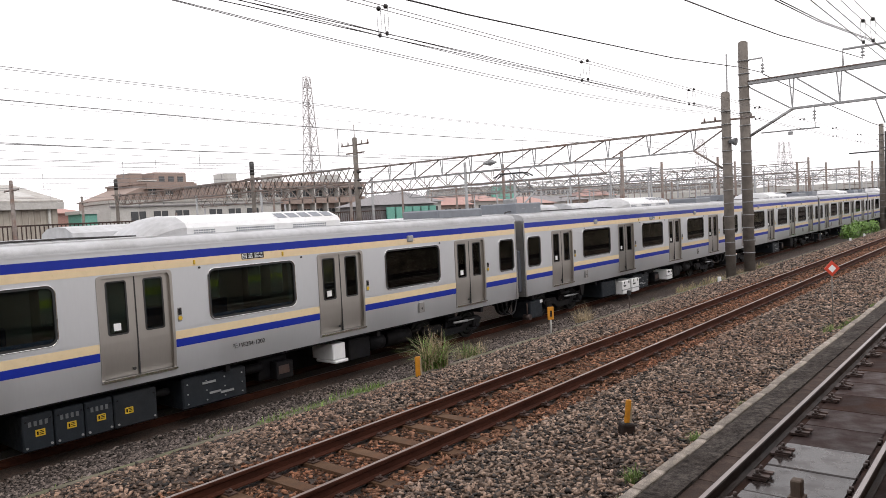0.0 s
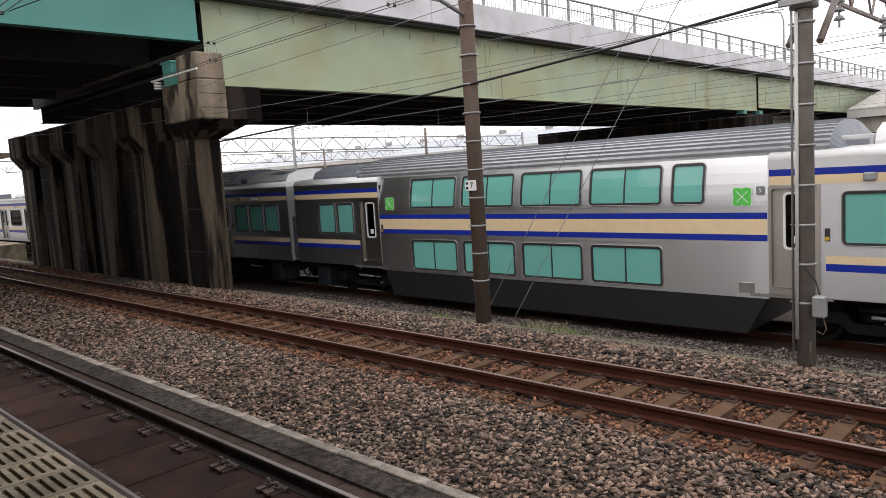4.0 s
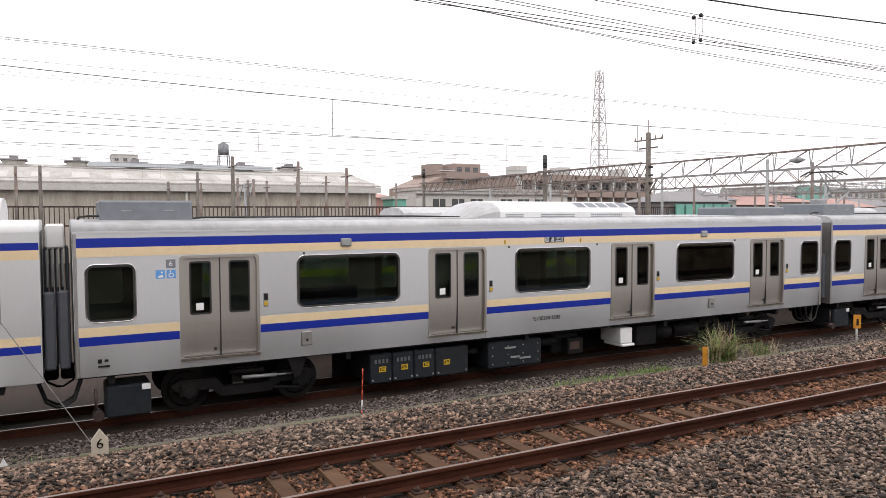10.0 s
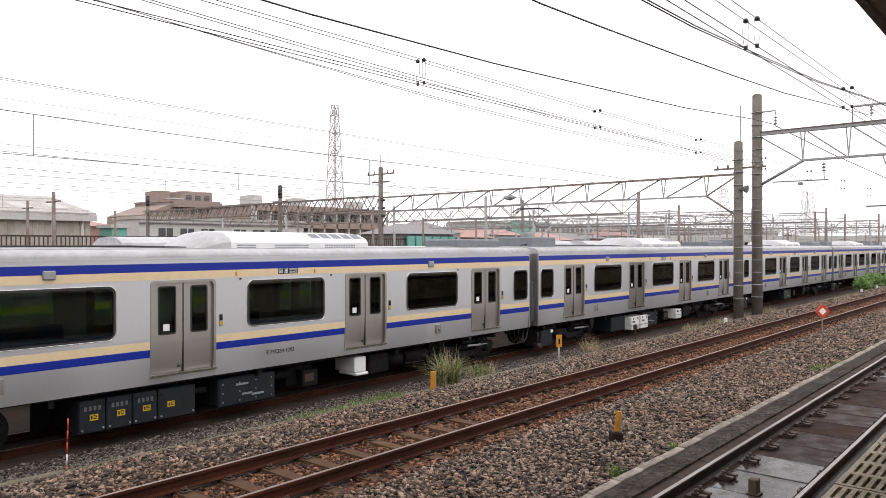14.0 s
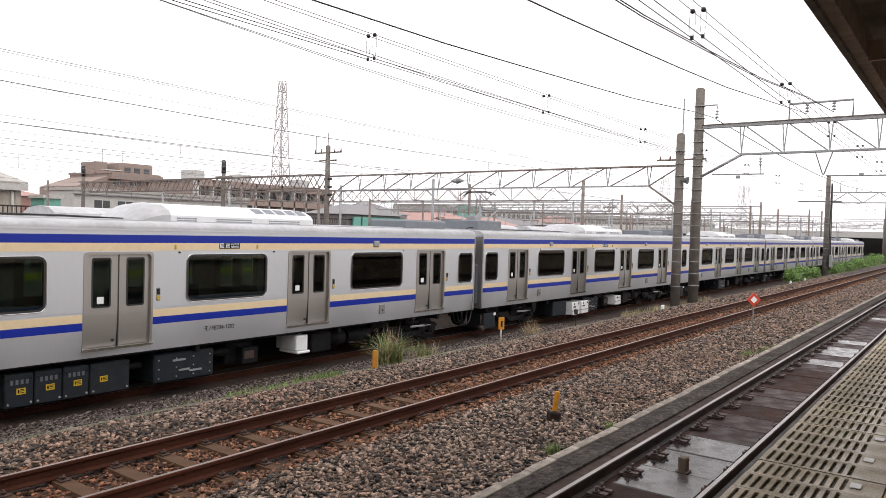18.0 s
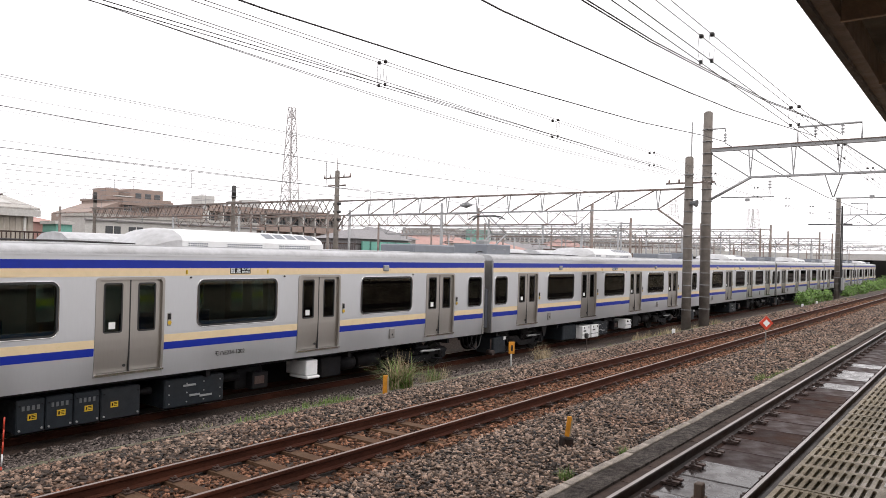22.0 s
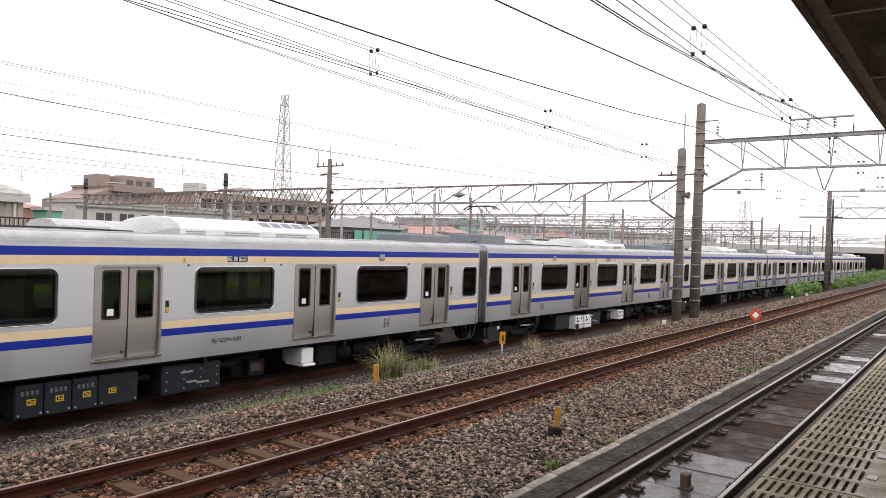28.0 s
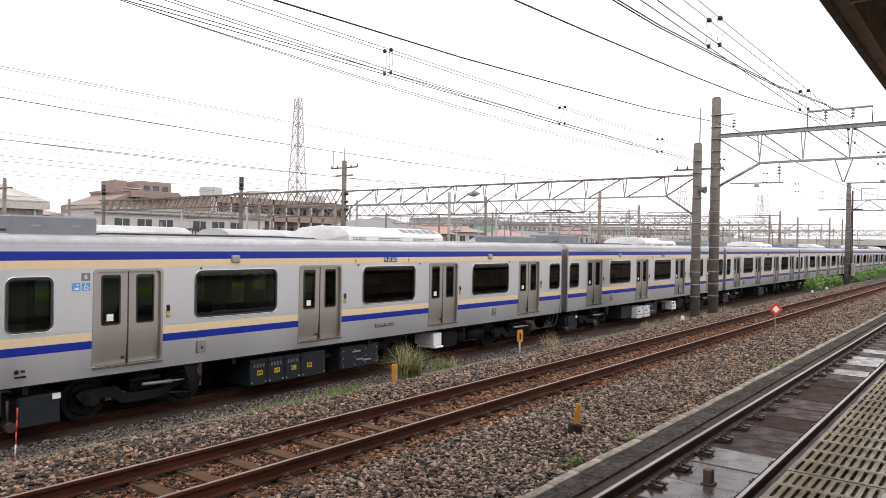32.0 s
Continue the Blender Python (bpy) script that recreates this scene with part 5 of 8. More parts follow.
    box(bm, d_l + h + 0.45, d_r - h - 0.45, 0.1, CAR_W - 0.1, 0.16, 0.9)
    simple(c, "skirt", bm, "skirt", "matt charcoal skirt")
    # doors
    for dc in (d_l, d_r):
        bm = bmesh.new()
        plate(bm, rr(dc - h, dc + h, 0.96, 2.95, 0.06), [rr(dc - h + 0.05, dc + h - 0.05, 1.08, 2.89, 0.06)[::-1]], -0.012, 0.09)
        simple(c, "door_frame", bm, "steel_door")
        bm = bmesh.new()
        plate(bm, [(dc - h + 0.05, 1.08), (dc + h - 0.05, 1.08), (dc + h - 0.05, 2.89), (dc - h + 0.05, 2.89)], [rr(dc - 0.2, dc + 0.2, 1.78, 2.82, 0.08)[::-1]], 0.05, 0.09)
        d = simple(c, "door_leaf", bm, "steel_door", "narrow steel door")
        bm = bmesh.new()
        plate(bm, rr(dc - 0.2, dc + 0.2, 1.78, 2.82, 0.08), [rr(dc - 0.16, dc + 0.16, 1.82, 2.78, 0.06)[::-1]], 0.042, 0.08)
        simple(d, "window_seal", bm, "white")
        bm = bmesh.new()
        solid(bm, rr(dc - 0.17, dc + 0.17, 1.81, 2.79, 0.06), 0.055, 0.065)
        simple(d, "pane", bm, "g_dark")
        bm = bmesh.new()
        box(bm, dc - 0.03, dc + 0.10, 0.04, 0.052, 1.90, 2.03)
        simple(d, "sticker", bm, "white")
        s = 1 if dc == d_r else 1
        bm = bmesh.new()
        rbox(bm, dc + h + 0.06, dc + h + 0.15, -0.012, 0.02, 1.95, 2.18, 0.012, 1)
        k = simple(c, "button_box", bm, "rubber")
        bm = bmesh.new()
        tube(bm, (dc + h + 0.105, -0.022, 2.0), (dc + h + 0.105, -0.01, 2.0), 0.038, n=12)
        simple(k, "button", bm, "yellow")
        bm = bmesh.new()
        box(bm, dc - h - 0.35, dc + h + 0.2, -0.01, 0.05, 0.90, 0.955)
        simple(c, "sill_panel", bm, "steel_dark")
    # four-leaf sign and car number
    for xc in (Lc - 5.06, 4.64):
        bm = bmesh.new()
        for sx in (-1, 1):
            for sz in (-1, 1):
                solid(bm, rr(xc + (-0.004 if sx > 0 else -0.17), xc + (0.17 if sx > 0 else 0.004), 2.755 + (-0.004 if sz > 0 else -0.17), 2.755 + (0.17 if sz > 0 else 0.004), 0.055), -0.006 - 0.0005 * (sx + 1) - 0.001 * (sz + 1), 0.0)
        k = simple(c, "leaf_sign", bm, "clover", "bright green four-leaf sign")
        bm = bmesh.new()
        for sx in (-1, 1):
            for sz in (-1, 1):
                solid(bm, rr(xc + (-0.005 if sx > 0 else -0.182), xc + (0.182 if sx > 0 else 0.005), 2.755 + (-0.005 if sz > 0 else -0.182), 2.755 + (0.182 if sz > 0 else 0.005), 0.06), -0.0022 - 0.0005 * (sx + 1) - 0.001 * (sz + 1), 0.0)
        simple(k, "leaf_border", bm, "white", "white border")
        bm = bmesh.new()
        for r in (0.0, 90.0):
            a = radians(45 + r)
            dx, dz = 0.15 * math.cos(a), 0.15 * math.sin(a)
            nx, nz = -0.006 * math.sin(a), 0.006 * math.cos(a)
            solid(bm, [(xc - dx + nx, 2.755 - dz + nz), (xc - dx - nx, 2.755 - dz - nz), (xc + dx - nx, 2.755 + dz - nz), (xc + dx + nx, 2.755 + dz + nz)], -0.013, -0.004)
        simple(k, "leaf_cross", bm, "white")
    bm = bmesh.new()
    box(bm, Lc - 4.80, Lc - 4.66, -0.005, 0.0, 2.79, 2.94)
    k = simple(c, "number_square", bm, "grey_box", "dark square with the car number 5")
    # display and lamps over the end windows
    bm = bmesh.new()
    rbox(bm, Lc - 2.24, Lc - 1.70, -0.012, 0.02, 2.96, 3.11, 0.02, 1)
    d = simple(c, "display", bm, "black", "black side destination display")
    bm = bmesh.new()
    bm.free()
    text_part("display_words", "回 送", 0.115, M["led"], d, pose(Lc - 2.09, -0.015, 3.032, 90, 0, 0), "lit white characters")
    text_part("display_words", "OUT OF\nSERVICE", 0.058, M["led"], d, pose(Lc - 1.84, -0.015, 3.038, 90, 0, 0), "lit white words")
    bm = bmesh.new()
    rbox(bm, Lc - 3.05, Lc - 2.85, -0.05, 0.02, 2.98, 3.12, 0.02, 1)
    simple(c, "side_lamp_housing", bm, "galv")
    for a, z, w in ((Lc - 1.95, 1.2, 0.1), (Lc - 5.0, 1.05, 0.15)):
        bm = bmesh.new()
        rbox(bm, a - w, a + w, -0.008, 0.02, z - 0.1, z + 0.1, 0.008, 1)
        simple(c, "hatch", bm, "steel_dark")
    # roof units
    # The left unit is coloured grey to carry the darkness of the bridge overhead.
    for x0, x1, m in ((Lc - 2.98, Lc - 0.55, "ac_white"), (0.55, 2.75, "grey_box")):
        bm = bmesh.new()
        prof = [(0.42, 3.46), (0.42, 3.64), (0.52, 3.80), (0.9, 3.94), (1.475, 3.98), (2.05, 3.94), (2.43, 3.80), (2.53, 3.64), (2.53, 3.46)]
        prism(bm, prof, x0, x1)
        b = simple(c, "roof_unit", bm, m, {"ac_white": "white air-conditioning unit on the roof", "grey_box": "air-conditioning unit on the roof, greyed for the bridge's shade"}[m])
        bm = bmesh.new()
        for i in range(5):
            xa = x0 + 1.2 + i * 0.19
            for y0, z0, y1, z1 in ((0.56, 3.817, 0.70, 3.869), (0.72, 3.876, 0.86, 3.927)):
                bm.faces.new([bm.verts.new(p) for p in ((xa, y0, z0 + 0.004), (xa + 0.16, y0, z0 + 0.004), (xa + 0.16, y1, z1 + 0.004), (xa, y1, z1 + 0.004))])
        simple(b, "grille", bm, "grey_box", "dark grilles")
        bm = bmesh.new()
        xa = x0 - 0.58 if m == "ac_white" else x1 + 0.01
        rbox(bm, xa, xa + 0.57, 0.40, 2.55, 3.46, 3.76, 0.06, 2)
        k = simple(b, "cowl", bm, "roof")
        bm = bmesh.new()
        rbox(bm, xa + 0.05, xa + 0.50, 0.385, 0.41, 3.53, 3.68, 0.01, 1)
        simple(k, "cowl_panel", bm, "grey_box", "recessed dark panel")
        bm = bmesh.new()
        for i in range(int((x1 - x0 - 1.3) / 0.09)):
            for z in (3.52, 3.57):
                box(bm, x0 + 1.15 + 0.09 * i, x0 + 1.21 + 0.09 * i, 0.412, 0.424, z, z + 0.028)
        tagged(simple(b, "louvre", bm, "grey_box"), "rows of dark vent slots", kind="stuff")
    for nm, dims in (("far_side", (0.02, Lc - 0.02, CAR_W - 0.06, CAR_W, 0.9, 3.5)), ("floor", (0.06, Lc - 0.06, 0.06, CAR_W - 0.07, 0.92, 1.0)), ("end_wall", (0.0, 0.05, 0.03, CAR_W - 0.07, 0.94, 3.4)),
                     ("end_wall", (Lc - 0.05, Lc, 0.03, CAR_W - 0.07, 0.94, 3.4)), ("inner_panel", (d_l + h, d_r - h, 0.22, 0.3, 1.0, 3.5))):
        bm = bmesh.new()
        box(bm, *dims)
        simple(c, nm, bm, "inside")
    bogie(c, 2.88)
    bogie(c, Lc - 2.88)
    for xa in (Lc - 1.5, 0.75):
        bm = bmesh.new()
        rbox(bm, xa, xa + 0.6, 0.14, 0.9, 0.18, 0.80, 0.03, 1)
        simple(c, "equipment_box", bm, "under_blue")
    for k in range(2):
        bm = bmesh.new()
        box(bm, 0.5 + 17.5 * k, 1.5 + 17.5 * k, 0.1, CAR_W - 0.1, 0.78, 0.92)
        simple(c, "end_sill", bm, "under")
    for y in (0.45, 0.7, 2.2):
        for s, x in ((-1, 0), (1, Lc)):
            bm = bmesh.new()
            polytube(bm, [(x - s * 0.1, y, 0.85), (x + s * 0.02, y, 0.5), (x + s * 0.18, y, 0.40), (x + s * 0.24, y, 0.40)], 0.025)
            simple(c, "jumper_hose", bm, "under")
    for s, x in ((-1, 0), (1, Lc)):
        bm = bmesh.new()
        rbox(bm, min(x, x + s * 0.22), max(x, x + s * 0.22), 1.3, 1.65, 0.70, 0.98, 0.04, 1)
        simple(c, "coupler", bm, "under")
    bm = bmesh.new()
    for k in range(5):
        xa = Lc + 0.03 + 0.085 * k
        rbox(bm, xa, xa + 0.06, 0.92, 2.03, 1.05, 3.12, 0.025, 1)
    gw = simple(c, "gangway", bm, "bellows", "ribbed dark gangway bellows")
    bm = bmesh.new()
    rbox(bm, Lc + 0.07, Lc + 0.37, 0.82, 2.13, 3.10, 3.52, 0.03, 1)
    simple(gw, "hood", bm, "white", "white hood over the gangway")
    bm = bmesh.new()
    for k in range(4):
        rbox(bm, Lc + 0.07 + 0.08 * k, Lc + 0.11 + 0.08 * k, 0.84, 0.93, 2.42, 3.08, 0.012, 1)
    simple(gw, "upper_fold", bm, "galv", "pale upper folds")
    bm = bmesh.new()
    rbox(bm, Lc + 0.03, Lc + 0.2, 0.12, 0.3, 1.1, 2.4, 0.03, 1)
    rbox(bm, Lc + 0.24, Lc + 0.41, 0.12, 0.3, 1.1, 2.42, 0.03, 1)
    simple(c, "gap_guard", bm, "bellows")
    for o in c.children_recursive:
        if o.type == 'MESH' and o.name.split(".")[0] in ("side_wall", "window_surround", "pane", "mullion", "window_trim") and o.data.users == 1:
            lean_in(o.data)
    return c, Lc


TRAIN_Y = 14.0
cars = []
car6 = ordinary_car()
car6.location = (0.03, TRAIN_Y, 0)
cars.append((car6, 0.03))
for i in range(1, 6):
    k = copy_thing(car6, pose(0.03 + 20.0 * i, TRAIN_Y, 0))
    cars.append((k, 0.03 + 20.0 * i))
for i in (3, 4, 5):
    k = copy_thing(car6, pose(0.03 - 20.0 * i, TRAIN_Y, 0))
    cars.append((k, 0.03 - 20.0 * i))
labelled_boxes(car6)
car5, LC = deck_car()
car5.location = (-20.0, TRAIN_Y, 0)
cars.append((car5, -20.0))
car4 = copy_thing(car5, pose(-40.0, TRAIN_Y, 0))
cars.append((car4, -40.0))
text_part("car_number", "5", 0.12, M["white"], car5, pose(LC - 4.73, -0.007, 2.865, 90, 0, 0), "white figure five")
text_part("car_number", "モハE234-1202", 0.125, M["black"], car6, pose(9.62, -0.001, 1.27, 90, 0, 0), "black car number")
bm = bmesh.new()
box(bm, 1.45, 1.61, -0.005, 0.01, 2.74, 2.89)
k6 = part("number_square", bm, M["grey_box"], car6, "dark square with the car number 6")
text_part("car_figure", "6", 0.13, M["white"], k6, pose(1.53, -0.007, 2.815, 90, 0, 0))
for a in (1.28, 1.46):
    bm = bmesh.new()
    box(bm, a, a + 0.15, -0.005, 0.01, 2.56, 2.71)
    s = part("pictogram", bm, M["sky_blue"], car6, "light blue access pictogram")
    bm = bmesh.new()
    if a < 1.4:
        solid(bm, [(a + 0.03, 2.58), (a + 0.13, 2.58), (a + 0.11, 2.63), (a + 0.05, 2.61)], -0.008, -0.004)
        tube(bm, (a + 0.1, -0.009, 2.67), (a + 0.1, -0.004, 2.67), 0.018, n=8)
    else:
        plate(bm, rr(a + 0.03, a + 0.12, 2.575, 2.655, 0.038), [rr(a + 0.045, a + 0.105, 2.59, 2.64, 0.024)[::-1]], -0.008, -0.004)
        tube(bm, (a + 0.065, -0.009, 2.69), (a + 0.065, -0.004, 2.69), 0.013, n=8)
        box(bm, a + 0.055, a + 0.07, -0.008, -0.004, 2.63, 2.68)
    part("pictogram_figure", bm, M["white"], s)
bm = bmesh.new()
box(bm, 0.34, 0.40, -0.005, 0.01, 1.17, 1.24)
box(bm, 0.44, 0.50, -0.005, 0.01, 1.19, 1.23)
box(bm, 0.34, 0.52, -0.005, 0.01, 1.10, 1.13)
part("small_marking", bm, M["black"], car6)

# the next car carries large white boxes low on its side
bm = bmesh.new()
rbox(bm, 5.5, 6.65, 0.2, 1.2, 0.22, 0.80, 0.03, 1)
part("equipment_box", bm, M["under_blue"], cars[1][0])
for a, b, z0, z1 in ((6.95, 7.62, 0.17, 0.70), (7.80, 8.46, 0.17, 0.70), (11.35, 11.95, 0.30, 0.72)):
    bm = bmesh.new()
    rbox(bm, a, b, 0.06, 0.7, z0, z1, 0.025, 1)
    wb = part("white_box", bm, M["white"], cars[1][0], "white equipment box")
    bm = bmesh.new()
    box(bm, a + 0.08, a + 0.3, 0.05, 0.062, z0 + 0.3, z0 + 0.36)
    part("handle", bm, M["rubber"], wb)
    bm = bmesh.new()
    box(bm, a - 0.02, b + 0.02, 0.045, 0.1, z0 + 0.16, z0 + 0.19)
    part("ledge", bm, M["galv"], wb)
    for dx in (0.12, b - a - 0.16):
        bm = bmesh.new()
        rbox(bm, a + dx, a + dx + 0.05, 0.04, 0.062, z1 - 0.12, z1 - 0.03, 0.008, 1)
        part("catch", bm, M["rubber"], wb)


# ---------------------------------------------------------------- road bridge over the tracks
BX, BW = -19.8, 16.5             # near face and width
bridge = hub("road_bridge", "steel girder road bridge with pale green and teal girders and a white parapet", "bridge", kind="structure")


def girder(y0, y1, z0, z1, x, m, stiff, name="girder", label=""):
    bm = bmesh.new()
    box(bm, x - 0.012, x + 0.012, y0, y1, z0, z1)
    box(bm, x - 0.22, x + 0.10, y0, y1, z0 - 0.035, z0)
    box(bm, x - 0.18, x + 0.10, y0, y1, z1, z1 + 0.03)
    g = part(name, bm, M[m], bridge, label)
    if stiff:
        y = y0 + 0.6
        bm = bmesh.new()
        while y < y1:
            box(bm, x + 0.013, x + 0.05, y, y + 0.012, z1 - 0.34, z1 - 0.10)
            y += 1.28
        part("stiffener", bm, M[m], g, kind="stuff")
        for ys in stiff:
            bm = bmesh.new()
            for k in range(2):
                box(bm, x + 0.012, x + 0.03, ys - 0.26 + 0.29 * k, ys - 0.03 + 0.29 * k, z0 + 0.15, z1 - 0.15)
                for r in range(int((z1 - z0 - 0.4) / 0.13)):
                    for c in range(2):
                        zz = z0 + 0.22 + 0.13 * r
                        tube(bm, (x + 0.03, ys - 0.20 + 0.29 * k + 0.12 * c, zz), (x + 0.045, ys - 0.20 + 0.29 * k + 0.12 * c, zz), 0.018, n=5)
            part("splice_plate", bm, M[m], g, "bolted splice plates")
    return g


girder(11.2, 53.0, 6.52, 8.88, BX, "girder_g", (24.0, 34.5, 45.0), label="pale green plate girder with rust streaks")
girder(53.4, 118.0, 6.75, 8.88, BX, "girder_g", (66.0, 80.0), label="pale green plate girder")
girder(-30.0, 10.9, 7.70, 9.40, BX + 0.25, "girder_t", (-6.0,), label="teal plate girder")
# Inner girders and cross beams take the shade-dark colour instead of the outer paint.
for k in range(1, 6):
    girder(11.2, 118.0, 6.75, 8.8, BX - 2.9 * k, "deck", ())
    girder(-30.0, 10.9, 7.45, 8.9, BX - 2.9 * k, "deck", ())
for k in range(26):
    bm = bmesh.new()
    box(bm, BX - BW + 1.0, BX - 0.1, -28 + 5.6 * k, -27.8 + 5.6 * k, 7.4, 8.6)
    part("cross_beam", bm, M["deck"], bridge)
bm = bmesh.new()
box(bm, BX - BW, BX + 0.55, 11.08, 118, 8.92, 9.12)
part("deck_slab", bm, M["deck"], bridge, "deck underside, coloured dark as shade")
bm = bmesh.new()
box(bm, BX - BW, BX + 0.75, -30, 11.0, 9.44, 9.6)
part("deck_slab", bm, M["deck"], bridge, "deck underside, coloured dark as shade")
bm = bmesh.new()
v = box(bm, BX + 0.12, BX + 0.62, 11.08, 118, 9.0, 9.06)
part("deck_edge", bm, M["deck"], bridge)
y = 11.08
k = 0
while y < 118:
    bm = bmesh.new()
    y2 = min(y + 9.0, 118)
    rbox(bm, BX + 0.42, BX + 0.66, y + 0.01, y2 - 0.01, 9.05, 10.06, 0.02, 1)
    p = part("parapet", bm, M["parapet"], bridge, "pale concrete parapet panel")
    y = y2
for y0, y1 in ((-30, 11.0),):
    bm = bmesh.new()
    rbox(bm, BX + 0.52, BX + 0.76, y0, y1, 9.5, 10.5, 0.02, 1)
    part("parapet", bm, M["parapet"], bridge, "pale concrete parapet panel")
for z, r in ((11.05, 0.05), (10.62, 0.025)):
    bm = bmesh.new()
    tube(bm, (BX + 0.54, 11.1, z), (BX + 0.54, 118, z), r, n=6)
    part("rail", bm, M["galv"], bridge)
bm = bmesh.new()
rbox(bm, -0.06, 0.06, -0.05, 0.05, 0, 1.0, 0.015, 1)
post_me = finish(bm, "post", M["galv"])
bm = bmesh.new()
y = 11.2
while y < 116:
    share("post", post_me, bridge, pose(BX + 0.54, y, 10.05))
    for k in range(1, 8):
        box(bm, BX + 0.53, BX + 0.545, y + 0.25 * k - 0.01, y + 0.25 * k + 0.01, 10.05, 11.0)
    y += 2.0
part("railing_infill", bm, M["galv"], bridge, kind="stuff")
for y in (28, 58, 92):
    lamp = hub("street_lamp", "thin grey street lamp on the bridge parapet", "street lamp", "lamps on the bridge")
    bm = bmesh.new()
    polytube(bm, [(BX + 0.2, y, 9.1), (BX + 0.2, y, 13.2), (BX + 0.0, y, 13.8), (BX - 1.6, y, 14.2)], 0.06, 6)
    part("pole", bm, M["galv"], lamp)
    bm = bmesh.new()
    rbox(bm, BX - 2.2, BX - 1.5, y - 0.12, y + 0.12, 14.14, 14.26, 0.03, 1)
    part("head", bm, M["galv"], lamp)
for y in (50.5, 53.3):
    bm = bmesh.new()
    box(bm, BX - 0.3, BX + 0.2, y - 0.3, y + 0.3, 6.2, 6.5)
    part("bearing", bm, M["girder_t"], bridge)
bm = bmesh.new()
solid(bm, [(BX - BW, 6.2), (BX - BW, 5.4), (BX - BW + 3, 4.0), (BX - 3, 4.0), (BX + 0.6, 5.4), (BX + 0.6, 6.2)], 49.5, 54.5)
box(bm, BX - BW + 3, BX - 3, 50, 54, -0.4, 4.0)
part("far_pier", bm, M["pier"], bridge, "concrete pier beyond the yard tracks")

# the near pier: a wall of pilasters with a haunched cap, between the tracks
pier = hub("bridge_pier", "stained dark concrete bridge pier with haunched pilasters", "bridge pier", kind="structure")
# Recessed wall: its shade is painted in by the near-black concrete.
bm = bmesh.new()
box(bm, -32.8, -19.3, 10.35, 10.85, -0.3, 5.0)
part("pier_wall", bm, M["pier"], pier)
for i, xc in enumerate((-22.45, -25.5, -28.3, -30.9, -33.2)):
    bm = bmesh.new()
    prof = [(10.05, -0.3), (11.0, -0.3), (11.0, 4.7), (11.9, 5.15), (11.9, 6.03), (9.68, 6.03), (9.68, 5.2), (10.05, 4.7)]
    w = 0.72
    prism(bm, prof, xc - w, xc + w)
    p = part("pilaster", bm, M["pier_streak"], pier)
    for z in (1.6, 2.9, 4.2):
        bm = bmesh.new()
        box(bm, xc - w - 0.004, xc + w + 0.004, 10.043, 10.06, z, z + 0.025)
        part("form_joint", bm, M["deck"], p)


def loft(bm, low, high):
    """A block between two level rectangles (x0, x1, y0, y1, z)."""
    rings = []
    for x0, x1, y0, y1, z in (low, high):
        rings.append([bm.verts.new(q) for q in ((x0, y0, z), (x1, y0, z), (x1, y1, z), (x0, y1, z))])
    a, b = rings
    bm.faces.new(a[::-1])
    bm.faces.new(b)
    for k in range(4):
        bm.faces.new((a[k], a[(k + 1) % 4], b[(k + 1) % 4], b[k]))


bm = bmesh.new()
rbox(bm, -19.95, -18.75, 10.06, 10.86, -0.3, 4.86, 0.03, 1)
p = part("end_pilaster", bm, M["pier_streak"], pier, "pale pilaster with dark runoff streaks")
for z in (1.75, 2.95, 4.2):
    bm = bmesh.new()
    box(bm, -19.953, -18.747, 10.053, 10.07, z, z + 0.02)
    part("form_joint", bm, M["deck"], p)
bm = bmesh.new()
loft(bm, (-19.94, -18.76, 10.07, 10.85, 4.865), (-19.8, -17.8, 9.82, 11.5, 5.33))
part("haunch", bm, M["pier_streak"], pier, "sloped haunch under the cap end")
bm = bmesh.new()
rbox(bm, -19.8, -17.76, 9.8, 10.62, 5.335, 6.36, 0.03, 1)
p = part("cap_end", bm, M["pier_pale"], pier, "pale stained end block of the cap")
for z in (5.62, 5.98):
    bm = bmesh.new()
    box(bm, -17.775, -17.757, 9.84, 10.58, z, z + 0.018)
    part("form_joint", bm, M["deck"], p)
# The set-back cap is painted in the shade-dark concrete too.
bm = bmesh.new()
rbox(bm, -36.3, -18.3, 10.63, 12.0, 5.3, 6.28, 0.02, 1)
part("cap", bm, M["pier"], pier, "broad concrete cap along the pier, coloured dark as if in shade")
bm = bmesh.new()
rbox(bm, -18.85, -17.77, 9.81, 10.61, 6.365, 7.05, 0.03, 1)
part("upstand", bm, M["pier_pale"], pier, "pale concrete upstand on the cap")
bm = bmesh.new()
rbox(bm, -19.75, -19.2, 9.85, 10.3, 6.37, 7.0, 0.02, 1)
box(bm, -19.85, -19.1, 9.8, 10.35, 6.36, 6.42)
box(bm, -19.8, -19.15, 9.82, 10.33, 6.98, 7.03)
part("bearing", bm, M["girder_t"], pier, "teal bearing block")
bm = bmesh.new()
rbox(bm, -19.9, -17.3, 9.56, 9.62, 6.50, 6.56, 0.01, 1)
k = part("cross_arm", bm, M["ceramic"], pier, "white cross arm")
bm = bmesh.new()
for z in (6.46, 6.39, 6.32):
    tube(bm, (-19.55, 9.59, z), (-19.55, 9.59, z - 0.05), 0.12, 0.09, n=12)
part("insulator", bm, M["ceramic"], k, "white ribbed insulator")


